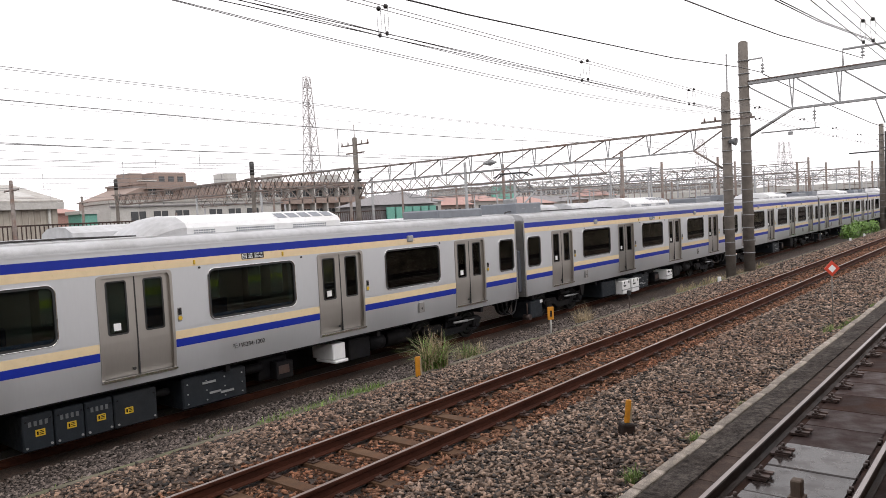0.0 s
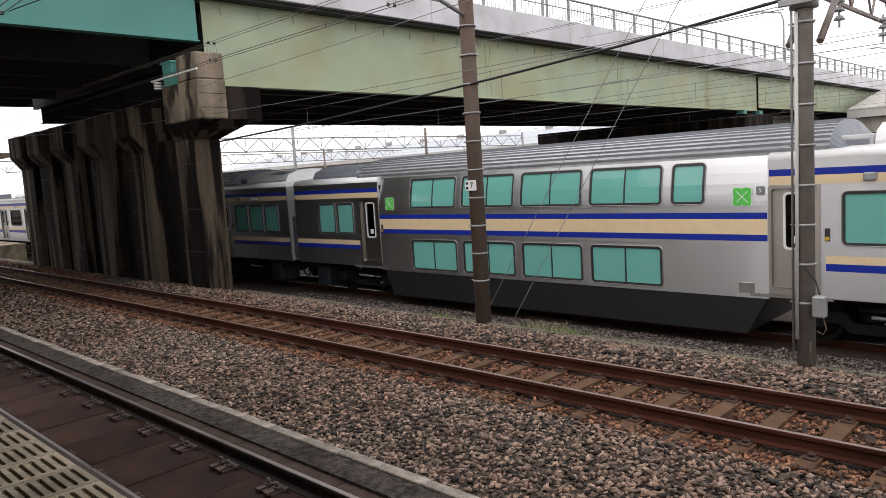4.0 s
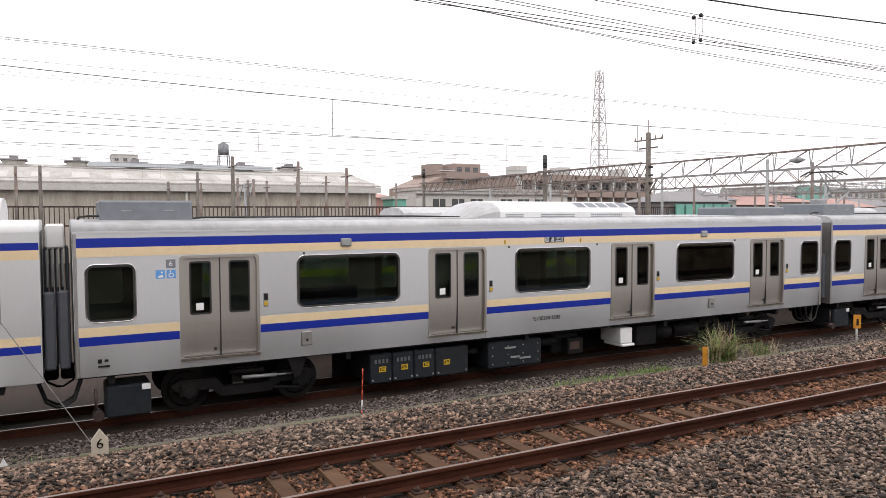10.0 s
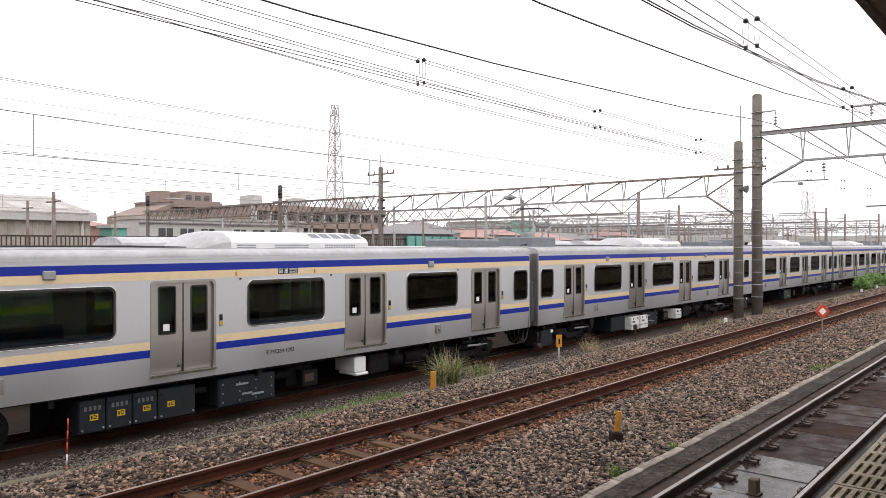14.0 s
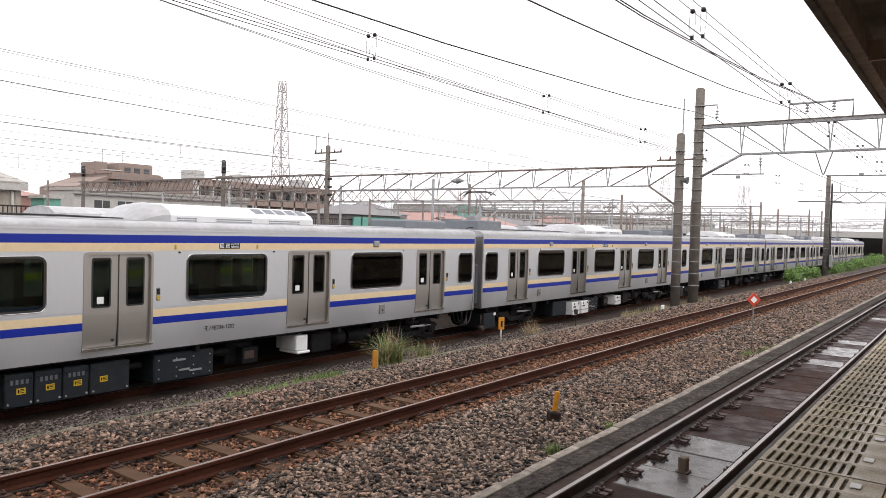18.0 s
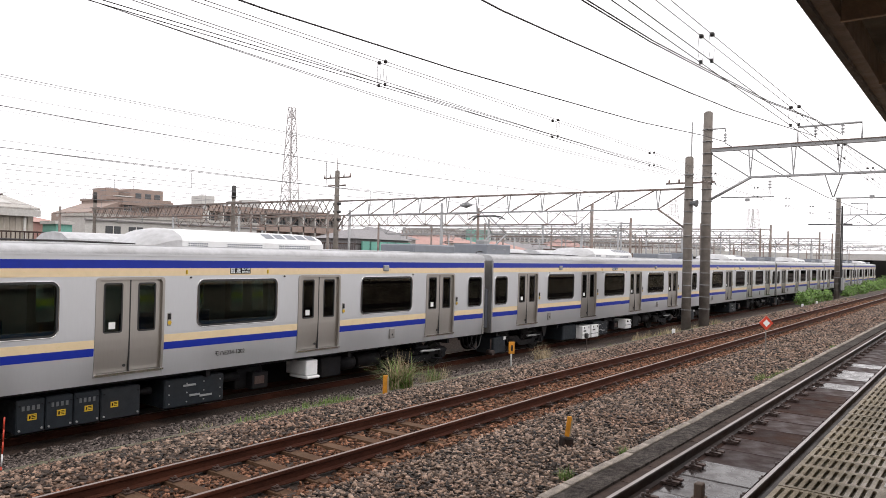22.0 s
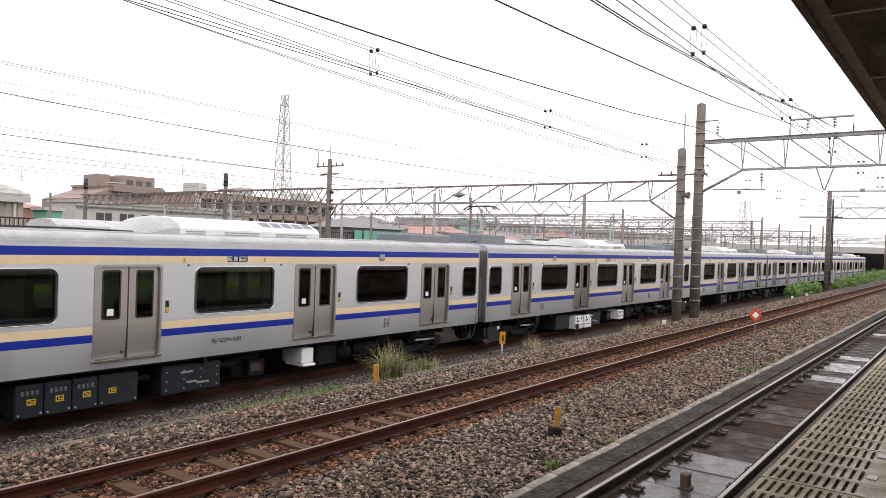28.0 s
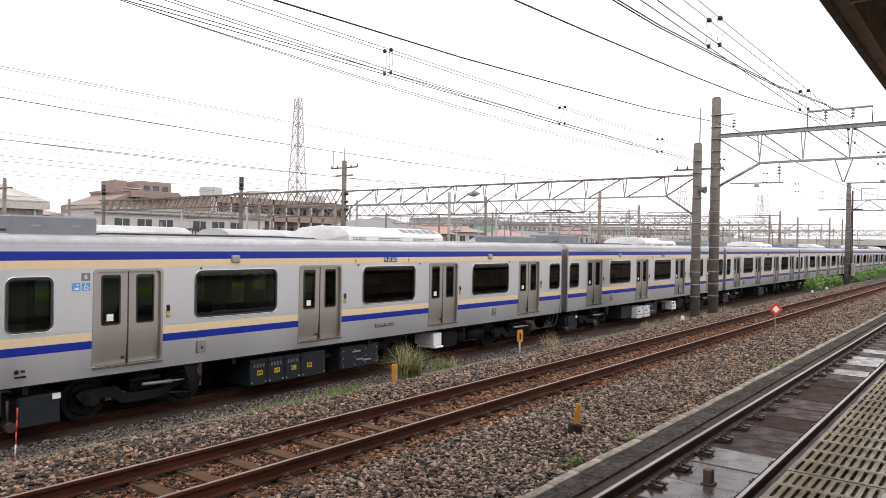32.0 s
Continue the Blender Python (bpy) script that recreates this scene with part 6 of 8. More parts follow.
# ---------------------------------------------------------------- poles and gantries
def step_bands(p, x, y, z0, z1, r, dz=0.55):
    z = z0
    while z < z1:
        bm = bmesh.new()
        tube(bm, (x, y, z), (x, y, z + 0.03), r + 0.012, n=12)
        tube(bm, (x - r - 0.08, y - 0.02, z + 0.015), (x + r + 0.03, y - 0.02, z + 0.015), 0.012, n=5)
        part("step_band", bm, M["galv"], p)
        z += dz


def pole(name, label, x, y, z0, z1, r0, r1, m="pole", bands=True, lean=0.0):
    p = hub(name, label, "pole", "concrete poles along the track")
    bm = bmesh.new()
    tube(bm, (x, y, z0 - 0.3), (x + lean, y, z1), r0, r1, n=16)
    tube(bm, (x + lean, y, z1), (x + lean, y, z1 + 0.06), r1, r1 * 0.6, n=16)
    part("shaft", bm, M[m], p)
    if bands:
        step_bands(p, x, y, z0 + 0.9, z1 - 0.3, r0)
    return p


def lattice(p, a, b, h, w, bay, m="truss", r=0.035, deep=True, single=False):
    """A lattice beam from a to b (its top chord), h deep, w wide."""
    a, b = Vector(a), Vector(b)
    d = (b - a)
    n = max(2, round(d.length / bay))
    side = d.cross(Vector((0, 0, 1))).normalized() * w / 2
    dn = Vector((0, 0, -h))
    offs = (-1, 1) if deep else (0,)
    for s in offs:
        for o, rr_ in ((Vector(), r * 1.3), (dn, r * 1.2)):
            bm = bmesh.new()
            e = d.normalized() * (bay * 0.5 if o.z < 0 else 0)
            tube(bm, a + side * s + o + e, b + side * s + o - e, rr_, n=4)
            part("chord", bm, M[m], p)
        bm = bmesh.new()
        for i in range(n):
            p0 = a + d * (i / n) + side * s
            p1 = a + d * ((i + 0.5) / n) + side * s + dn
            p2 = a + d * ((i + 1) / n) + side * s
            tube(bm, p0, p1, r * 0.75, n=4, caps=False)
            tube(bm, p1, p2, r * 0.75, n=4, caps=False)
            if deep:
                tube(bm, p0 - Vector((0, 0, 0)), p0 - 2 * side * s * (1 if s < 0 else 1) if s < 0 else p0 + d * 0.001, r * 0.55, n=4, caps=False)
            else:
                tube(bm, p1, p1 + Vector((0, 0, h)), r * 0.5, n=4, caps=False)
            if single:
                part("lacing_bar", bm, M[m], p)
                bm = bmesh.new()
        if single:
            bm.free()
        else:
            part("lacing", bm, M[m], p, kind="stuff")


def n_truss(p, a, b, h, bays, gap, m="truss"):
    """A plane truss from a to b (its top chord): paired uprights and one diagonal a bay; the bottom chord stops short of b."""
    a, b = Vector(a), Vector(b)
    d = b - a
    u = d.normalized()
    dn = Vector((0, 0, -h))
    bm = bmesh.new()
    for q in (-0.07, 0.07):
        tube(bm, a + Vector((q, 0, 0)), b + Vector((q, 0, 0)), 0.055, n=4)
    part("top_chord", bm, M[m], p, "rust-streaked top chord")
    bm = bmesh.new()
    tube(bm, a + dn + u * 0.7, b + dn - u * gap, 0.05, n=4)
    part("bottom_chord", bm, M["galv"], p)
    end = d.length - gap
    for i in range(1, bays + 1):
        foot = a + u * (0.7 + (end - 0.7) * i / bays)
        last = a + u * (0.7 + (end - 0.7) * (i - 1) / bays)
        for q in (-0.11, 0.11):
            bm = bmesh.new()
            tube(bm, foot + dn, foot + u * q, 0.026, n=4, caps=False)
            part("upright", bm, M["galv"], p)
        bm = bmesh.new()
        tube(bm, last + dn + u * 0.1, foot - u * 0.12, 0.036, n=4, caps=False)
        part("diagonal", bm, M[m], p)
    bm = bmesh.new()
    tube(bm, b + dn - u * gap, b - Vector((0, 0, 0.1)), 0.04, n=4)
    part("diagonal", bm, M[m], p)


def insulator_string(p, x, y, z, n=3, m="galv"):
    bm = bmesh.new()
    tube(bm, (x, y, z), (x, y, z - 0.16 * n), 0.018, n=5)
    for k in range(n):
        tube(bm, (x, y, z - 0.05 - 0.13 * k), (x, y, z - 0.11 - 0.13 * k), 0.05, 0.085, n=8)
    part("insulator", bm, M[m], p)


# pole beside the double-deck car, carrying the yard gantry
pa = pole("catenary_pole", "tall grey concrete catenary pole with step bands and conduits", -3.52, 11.2, 0.5, 10.4, 0.122, 0.105)
bm = bmesh.new()
tube(bm, (-3.665, 11.10, 0.6), (-3.64, 11.12, 9.8), 0.018, n=6)
part("conduit", bm, M["galv"], pa, "thin grey conduit")
bm = bmesh.new()
tube(bm, (-3.60, 11.07, 0.9), (-3.58, 11.08, 5.4), 0.026, n=8)
part("conduit", bm, M["pale_wall"], pa, "pale grey conduit")
bm = bmesh.new()
rbox(bm, -3.39, -3.22, 11.0, 11.14, 1.24, 1.54, 0.02, 1)
bx = part("junction_box", bm, M["galv"], pa, "small grey junction box")
bm = bmesh.new()
polytube(bm, [(-3.25, 11.05, 1.22), (-3.20, 11.0, 1.10), (-3.24, 10.98, 1.02), (-3.32, 11.0, 1.06)], 0.009)
part("cable", bm, M["pole_rust"], bx, "dull red cable loop")
bm = bmesh.new()
polytube(bm, [(-3.3, 11.05, 1.56), (-3.33, 11.0, 1.75), (-3.48, 10.98, 1.95)], 0.009)
part("cable", bm, M["wire"], bx)
bm = bmesh.new()
tube(bm, (-3.40, 10.99, 0.5), (-3.40, 10.99, 0.9), 0.010, n=6)
part("marker_rod", bm, M["pole_rust"], pa, "thin rusty rod")
for z in (5.45, 6.0, 6.75):
    bm = bmesh.new()
    tube(bm, (-3.52, 11.2, z), (-3.52, 11.2, z + 0.16), 0.18, n=14)
    rbox(bm, -3.78, -3.3, 10.96, 11.02, z + 0.03, z + 0.12, 0.01, 1)
    part("clamp", bm, M["galv"], pa)
bm = bmesh.new()
tube(bm, (-3.28, 11.05, 6.3), (-3.28, 11.05, 6.72), 0.14, n=12)
tube(bm, (-3.28, 11.05, 6.15), (-3.28, 11.05, 6.3), 0.06, 0.14, n=12)
part("spot_lamp", bm, M["galv"], pa, "round grey floodlight")
bm = bmesh.new()
polytube(bm, [(-3.3, 11.1, 5.75), (-3.15, 11.05, 5.9), (-3.1, 11.1, 6.3), (-3.15, 11.2, 7.2), (-3.3, 11.2, 8.6)], 0.03, 6)
polytube(bm, [(-3.3, 11.2, 5.8), (-3.1, 11.3, 6.1), (-3.2, 11.3, 7.6), (-3.0, 11.4, 8.4)], 0.018, 5)
part("cable", bm, M["wire"], pa, "black cable hanging down the pole")
ga = hub("gantry", "rust-stained lattice gantry beam over the yard", "gantry", "yard gantries")
lattice(ga, (-3.55, 11.4, 6.95), (-3.55, 46.0, 6.95), 1.05, 0.55, 1.3, r=0.033, single=True)
bm = bmesh.new()
tube(bm, (-3.75, 11.3, 5.0), (-3.75, 12.3, 5.9), 0.05, n=6)
tube(bm, (-3.35, 11.3, 5.0), (-3.35, 12.3, 5.9), 0.05, n=6)
part("brace", bm, M["truss"], ga)
for y in (12.9, 15.5, 18.8, 22.0, 26.0):
    insulator_string(ga, -3.55, y, 5.85)
bm = bmesh.new()
polytube(bm, [(-3.55, 23.2, 6.9), (-3.55, 23.2, 7.45), (-2.6, 23.2, 7.45)], 0.05, 4)
part("hook_arm", bm, M["truss"], ga)
for dy in (20.5, 21.3):
    bm = bmesh.new()
    rbox(bm, -3.3, -3.0, dy - 0.25, dy + 0.25, 6.3, 6.6, 0.08, 1)
    part("floodlight", bm, M["galv"], ga, "grey floodlight on the beam")
for k, (x, y, h) in enumerate(((-3.55, 31.0, 7.6), (-3.55, 46.2, 7.4), (-2.6, 38.0, 7.0))):
    p = pole("catenary_pole", "grey yard pole under the lattice beam", x, y, -0.2, h, 0.17, 0.14, m="truss", bands=False)
    if k == 0:
        bm = bmesh.new()
        tube(bm, (x, y, h), (x, y, h + 2.1), 0.04, n=5)
        part("rod", bm, M["galv"], p)

# pole with the number plate
ps = pole("catenary_pole", "rust-streaked brown concrete pole with a small number plate", -9.6, 11.2, 0.45, 8.8, 0.16, 0.135, m="pole_rust")
bm = bmesh.new()
rbox(bm, -9.70, -9.42, 10.99, 11.01, 3.16, 3.36, 0.005, 1)
k = part("plate", bm, M["white"], ps, "small white plate with the figure 7")
text_part("plate_figure", "7", 0.17, M["black"], k, pose(-9.53, 10.985, 3.26, 90, 0, 0))
bm = bmesh.new()
box(bm, -9.68, -9.62, 10.985, 10.99, 3.28, 3.33)
box(bm, -9.68, -9.62, 10.985, 10.99, 3.19, 3.24)
part("plate_marking", bm, M["black"], k)
bm = bmesh.new()
tube(bm, (-9.6, 11.2, 6.5), (-9.3, 9.3, 6.9), 0.04, n=6)
tube(bm, (-9.6, 11.2, 7.3), (-9.3, 9.0, 6.9), 0.035, n=6)
tube(bm, (-9.3, 9.0, 6.9), (-9.2, 7.8, 6.35), 0.03, n=6)
part("cantilever", bm, M["galv"], ps, "grey cantilever arm for the overhead wire")
bm = bmesh.new()
for k in range(4):
    tube(bm, (-9.45, 10.3 - 0.1 * k, 6.72), (-9.44, 10.25 - 0.1 * k, 6.73), 0.09, 0.06, n=10)
part("insulator", bm, M["ceramic"], ps, "white insulator")

# the pair of poles by the far end of the next car
pc = pole("catenary_pole", "weathered concrete pole at the end of the lattice gantry", 32.1, 11.55, 0.4, 8.12, 0.21, 0.18)
bm = bmesh.new()
tube(bm, (32.2, 11.5, 8.1), (32.25, 11.5, 9.75), 0.03, n=5)
part("rod", bm, M["galv"], pc)
bm = bmesh.new()
tube(bm, (32.1, 12.6, 7.0), (32.1, 10.4, 7.0), 0.045, n=5)
for y in (10.55, 10.9, 12.0, 12.45):
    tube(bm, (32.1, y, 7.0), (32.1, y, 7.18), 0.05, 0.03, n=6)
part("cross_arm", bm, M["truss"], pc, "cross arm with insulators")
bm = bmesh.new()
tube(bm, (31.95, 11.3, 6.08), (31.93, 11.12, 6.05), 0.10, 0.17, n=14)
rbox(bm, 31.9, 32.0, 11.28, 11.42, 6.0, 6.16, 0.02, 1)
part("loudspeaker", bm, M["vent"], pc, "small grey horn loudspeaker")
gc = hub("gantry", "pale lattice gantry beam spanning the yard track", "gantry", "yard gantries")
n_truss(gc, (32.1, 33.9, 6.74), (32.1, 11.65, 6.74), 0.9, 10, 1.3)
bm = bmesh.new()
tube(bm, (32.1, 12.95, 5.84), (32.1, 11.6, 4.9), 0.05, n=6)
tube(bm, (32.1, 33.2, 5.84), (32.1, 33.9, 4.9), 0.05, n=6)
part("brace", bm, M["truss"], gc)
bm = bmesh.new()
tube(bm, (31.8, 23.6, 6.25), (31.8, 23.2, 6.25), 0.17, 0.05, n=12)
tube(bm, (31.8, 24.0, 6.25), (31.8, 23.6, 6.25), 0.06, 0.17, n=12)
part("loudspeaker", bm, M["galv"], gc, "grey horn loudspeaker")
ph = pole("catenary_pole", "concrete yard pole with a cross arm", 32.1, 34.0, -0.2, 8.65, 0.18, 0.15, bands=False)
bm = bmesh.new()
tube(bm, (32.1, 32.8, 8.25), (32.1, 35.2, 8.25), 0.05, n=5)
tube(bm, (32.1, 33.2, 7.75), (32.1, 34.8, 7.75), 0.05, n=5)
for y in (32.85, 33.4, 34.6, 35.15):
    tube(bm, (32.1, y, 8.25), (32.1, y, 8.5), 0.06, 0.03, n=6)
tube(bm, (32.1, 34, 8.65), (32.1, 34, 9.5), 0.025, n=5)
part("cross_arm", bm, M["truss"], ph)
for z in (5.5, 6.0, 6.5):
    bm = bmesh.new()
    rbox(bm, 32.0, 32.3, 33.75, 34.25, z, z + 0.16, 0.04, 1)
    part("fitting", bm, M["wire"], ph)
gh = hub("gantry", "rusty brown lattice gantry beam beyond the yard pole", "gantry", "yard gantries")
lattice(gh, (32.1, 34.3, 6.85), (32.1, 65.0, 6.85), 0.85, 0.5, 1.3, m="truss", r=0.042, single=True)
for y in (37, 41.5, 48, 52, 57, 61):
    insulator_string(gh, 32.1, y, 6.0)
for y, h in ((44.7, 8.1), (65.0, 8.3)):
    p = pole("catenary_pole", "dark-topped yard pole under the lattice beam", 32.1, y, -0.2, h, 0.17, 0.14, bands=False)
    bm = bmesh.new()
    tube(bm, (32.1, y, h - 0.9), (32.1, y, h + 0.02), 0.165, n=12)
    part("top_sleeve", bm, M["wire"], p, "black top sleeve")
    bm = bmesh.new()
    tube(bm, (32.1, y - 0.9, 6.95), (32.1, y + 0.9, 6.95), 0.05, n=5)
    part("cross_arm", bm, M["truss"], p)
rq = random.Random(77)
for i in range(34):
    x, y = rq.uniform(36, 190), rq.uniform(24, 66)
    h = rq.uniform(5.0, 7.2)
    p = pole("catenary_pole", "slim grey yard pole with a cross arm", x, y, -0.2, h, 0.12, 0.09, m=rq.choice(("galv", "galv", "truss")), bands=False)
    bm = bmesh.new()
    w = rq.uniform(0.6, 1.3)
    z = h - rq.uniform(0.3, 1.0)
    tube(bm, (x, y - w, z), (x, y + w, z), 0.05, n=5)
    part("cross_arm", bm, M["truss"], p)
    for s in (-0.8, 0.8):
        insulator_string(p, x, y + s * w, z, 2)
for i in range(16):
    x, y = rq.uniform(-14, 30), rq.uniform(40, 66)
    h = rq.uniform(5.8, 7.4)
    p = pole("catenary_pole", "slim grey yard pole with a cross arm", x, y, -0.2, h, 0.13, 0.1, m=rq.choice(("pole", "truss")), bands=False)
    bm = bmesh.new()
    tube(bm, (x, y - 1.0, h - 0.5), (x, y + 1.0, h - 0.5), 0.05, n=5)
    part("cross_arm", bm, M["truss"], p)

pole("catenary_pole", "tall concrete pole carrying a steel beam over the tracks", 33.5, 11.2, 0.4, 10.35, 0.235, 0.2)
gb = hub("catenary_beam", "grey steel catenary beam with braces over the platform tracks", "gantry", "yard gantries")
bm = bmesh.new()
rbox(bm, 33.42, 33.58, -1.0, 11.2, 8.52, 8.68, 0.01, 1)
part("top_chord", bm, M["galv"], gb)
bm = bmesh.new()
rbox(bm, 33.44, 33.56, -1.0, 9.35, 7.24, 7.34, 0.01, 1)
part("bottom_chord", bm, M["galv"], gb)
ys = [9.3 - 1.755 * k for k in range(6)]
for y in ys:
    for q in (-0.09, 0.09):
        bm = bmesh.new()
        tube(bm, (33.5, y, 7.33), (33.5, y + q, 8.53), 0.03, n=4)
        part("upright", bm, M["galv"], gb)
for a, b in zip([11.1] + [y - 0.2 for y in ys], ys):
    bm = bmesh.new()
    tube(bm, (33.5, a, 8.5), (33.5, b + 0.08, 7.33), 0.036, n=4)
    part("diagonal", bm, M["galv"], gb)
bm = bmesh.new()
rbox(bm, 33.38, 33.42, -1.0, 11.2, 8.66, 8.70, 0.005, 1)
part("flange", bm, M["truss"], gb, "rust-streaked flange")
bm = bmesh.new()
tube(bm, (33.5, 11.15, 6.27), (33.5, 9.25, 7.30), 0.06, n=6)
part("strut", bm, M["galv"], gb)
bm = bmesh.new()
polytube(bm, [(33.5, 7.4, 8.65), (33.5, 7.4, 9.36), (33.5, 5.0, 9.36), (33.5, 5.0, 8.65)], 0.05, 4)
part("frame", bm, M["galv"], gb)
bm = bmesh.new()
polytube(bm, [(33.5, 11.1, 9.58), (33.5, 10.42, 9.58), (33.5, 10.42, 9.4)], 0.035, 4)
part("hook_arm", bm, M["galv"], gb)
for y in (10.42, 6.71, 5.7):
    insulator_string(gb, 33.5, y, 9.36)
for y in (6.0, 1.55):
    bm = bmesh.new()
    polytube(bm, [(33.5, y + 0.32, 7.25), (33.5, y + 0.02, 6.32), (33.5, y - 0.02, 6.32), (33.5, y - 0.32, 7.25)], 0.03, 4)
    part("hanger", bm, M["galv"], gb)
    bm = bmesh.new()
    tube(bm, (33.5, y - 0.1, 6.27), (33.5, y - 2.4, 6.24), 0.03, n=5)
    part("steady_arm", bm, M["galv"], gb)
bm = bmesh.new()
tube(bm, (33.5, 10.55, 6.42), (33.5, 8.3, 6.4), 0.03, n=5)
tube(bm, (33.5, 8.48, 7.24), (33.5, 8.46, 6.4), 0.015, n=5)
part("steady_arm", bm, M["galv"], gb)
insulator_string(gb, 33.5, 8.48, 7.15, 3)
for y in (9.4, 4.6):
    bm = bmesh.new()
    rbox(bm, 33.44, 33.56, y - 0.09, y + 0.09, 6.22, 6.36, 0.02, 1)
    part("clamp", bm, M["galv"], gb)

pd = pole("catenary_pole", "dark concrete pole with ladders beside the bushes", 71.0, 11.5, 0.3, 9.2, 0.24, 0.18)
bm = bmesh.new()
rbox(bm, 70.7, 71.3, 10.95, 11.2, 1.2, 2.3, 0.04, 1)
part("cabinet", bm, M["galv"], pd, "white pole cabinet")
bm = bmesh.new()
for s in (-0.3, 0.3):
    polytube(bm, [(71 + s, 11.2, 1.0), (71 + s * 1.2, 11.2, 4.5), (71 + s, 11.2, 6.5), (71 + s * 0.5, 11.2, 8.6)], 0.05, 5)
tube(bm, (71, 10.4, 7.0), (71, 13.9, 7.0), 0.06, n=5)
part("cable", bm, M["wire"], pd)
gd = hub("catenary_beam", "thin grey catenary beam beyond the bushes", "gantry", "yard gantries")
for z in (6.9, 7.8):
    bm = bmesh.new()
    tube(bm, (71, 11.2, z), (71, -1, z), 0.07, n=4)
    part("chord", bm, M["galv"], gd)
bm = bmesh.new()
for k in range(5):
    tube(bm, (71, 11.2 - 2.4 * k, 6.9), (71, 10.0 - 2.4 * k, 7.8), 0.05, n=4)
    tube(bm, (71, 10.0 - 2.4 * k, 7.8), (71, 8.8 - 2.4 * k, 6.9), 0.05, n=4)
part("bracing", bm, M["galv"], gd)

bm = bmesh.new()
polytube(bm, [(71, 10.54, 7.8), (71, 10.54, 8.8), (71, 9.3, 8.8), (71, 9.3, 7.8)], 0.05, 4)
part("frame", bm, M["galv"], gd)
pole("catenary_pole", "grey concrete pole far along the track", 124.5, 11.8, 0.2, 10.3, 0.25, 0.2, bands=False)

# the yard's further gantries, one beam with its poles each
ra = random.Random(11)
for i, (x, y0, y1, z) in enumerate(((48, 34, 78, 6.9), (60, 26, 56, 6.6), (76, 25, 66, 6.9), (92, 23, 80, 7.2), (112, 20, 74, 7.0), (135, 13, 84, 7.2), (160, 12, 90, 7.2), (190, 12, 90, 7.3), (-28, 56, 80, 7.0), (14, 60, 66, 6.4), (44, 22, 60, 6.7), (68, 24, 70, 6.8), (84, 20, 72, 7.1), (102, 22, 78, 7.0), (122, 20, 80, 7.2), (148, 13, 86, 7.2), (175, 12, 88, 7.3), (-46, 18, 60, 6.8), (-70, 18, 70, 6.8))):
    g = hub("gantry", "distant pale lattice gantry over the yard tracks", "gantry", "yard gantries")
    lattice(g, (x, y0, z), (x, y1, z), 0.95, 0.4, 2.2, m="galv" if i % 2 else "truss", r=0.045, deep=False)
    n = max(2, round((y1 - y0) / 15))
    for k in range(n + 1):
        y = y0 + (y1 - y0) * k / n
        bm = bmesh.new()
        tube(bm, (x, y, -0.3), (x, y, z + ra.uniform(0.1, 0.9)), 0.14, 0.11, n=8)
        part("post", bm, M["galv" if k % 2 else "truss"], g)
        if k < n:
            insulator_string(g, x, y + 5, z - 0.95, 3)

# ---------------------------------------------------------------- overhead wires
def wire(name, label, pts, r, m="wire", group="overhead wires"):
    bm = bmesh.new()
    polytube(bm, pts, r, 5)
    return thing(name, bm, M[m], label, "wire", group)


def span(a, b, sag, n=14):
    a, b = Vector(a), Vector(b)
    return [tuple(a.lerp(b, k / n) - Vector((0, 0, sag * 4 * (k / n) * (1 - k / n)))) for k in range(n + 1)]


def catenary(y, z_c, z_m, x0, x1, pitch, x_first, label):
    h = hub("overhead_line", label, "overhead line", "overhead wires")
    for s in (-0.062, 0.062):
        for z, m, r in ((z_c, "wire", 0.0058), (z_m, "wire_aged", 0.0050)):
            bm = bmesh.new()
            tube(bm, (x0, y + s, z), (x1, y + s, z), r, n=5)
            part("wire", bm, M[m], h)
    x = x_first
    while x < min(x1, 120):
        bm = bmesh.new()
        for s in (-0.062, 0.062):
            polytube(bm, [(x, y + s - 0.03, z_m), (x, y + s - 0.035, (z_m + z_c) / 2), (x, y + s - 0.015, z_c)], 0.004, 4)
            polytube(bm, [(x, y + s + 0.03, z_m), (x, y + s + 0.035, (z_m + z_c) / 2), (x, y + s + 0.015, z_c)], 0.004, 4)
        d = part("dropper", bm, M["wire_grey"], h)
        for s in (-0.062, 0.062):
            bm = bmesh.new()
            bmesh.ops.create_uvsphere(bm, u_segments=8, v_segments=6, radius=0.031, matrix=Matrix.Translation((x, y + s, z_m)))
            part("clamp", bm, M["wire"], d, "round black dropper clamp")
            bm = bmesh.new()
            rbox(bm, x - 0.015, x + 0.015, y + s - 0.02, y + s + 0.02, z_c - 0.02, z_c + 0.03, 0.006, 1)
            part("contact_clip", bm, M["wire"], d)
        x += pitch


catenary(RAIL_MID, 6.0, 6.34, -60, 200, 5.24, -13.3, "twin contact and messenger wires over the middle track")
catenary(RAIL_NEAR, 5.86, 6.17, -60, 200, 4.7, -10.45, "twin contact and messenger wires over the platform track")
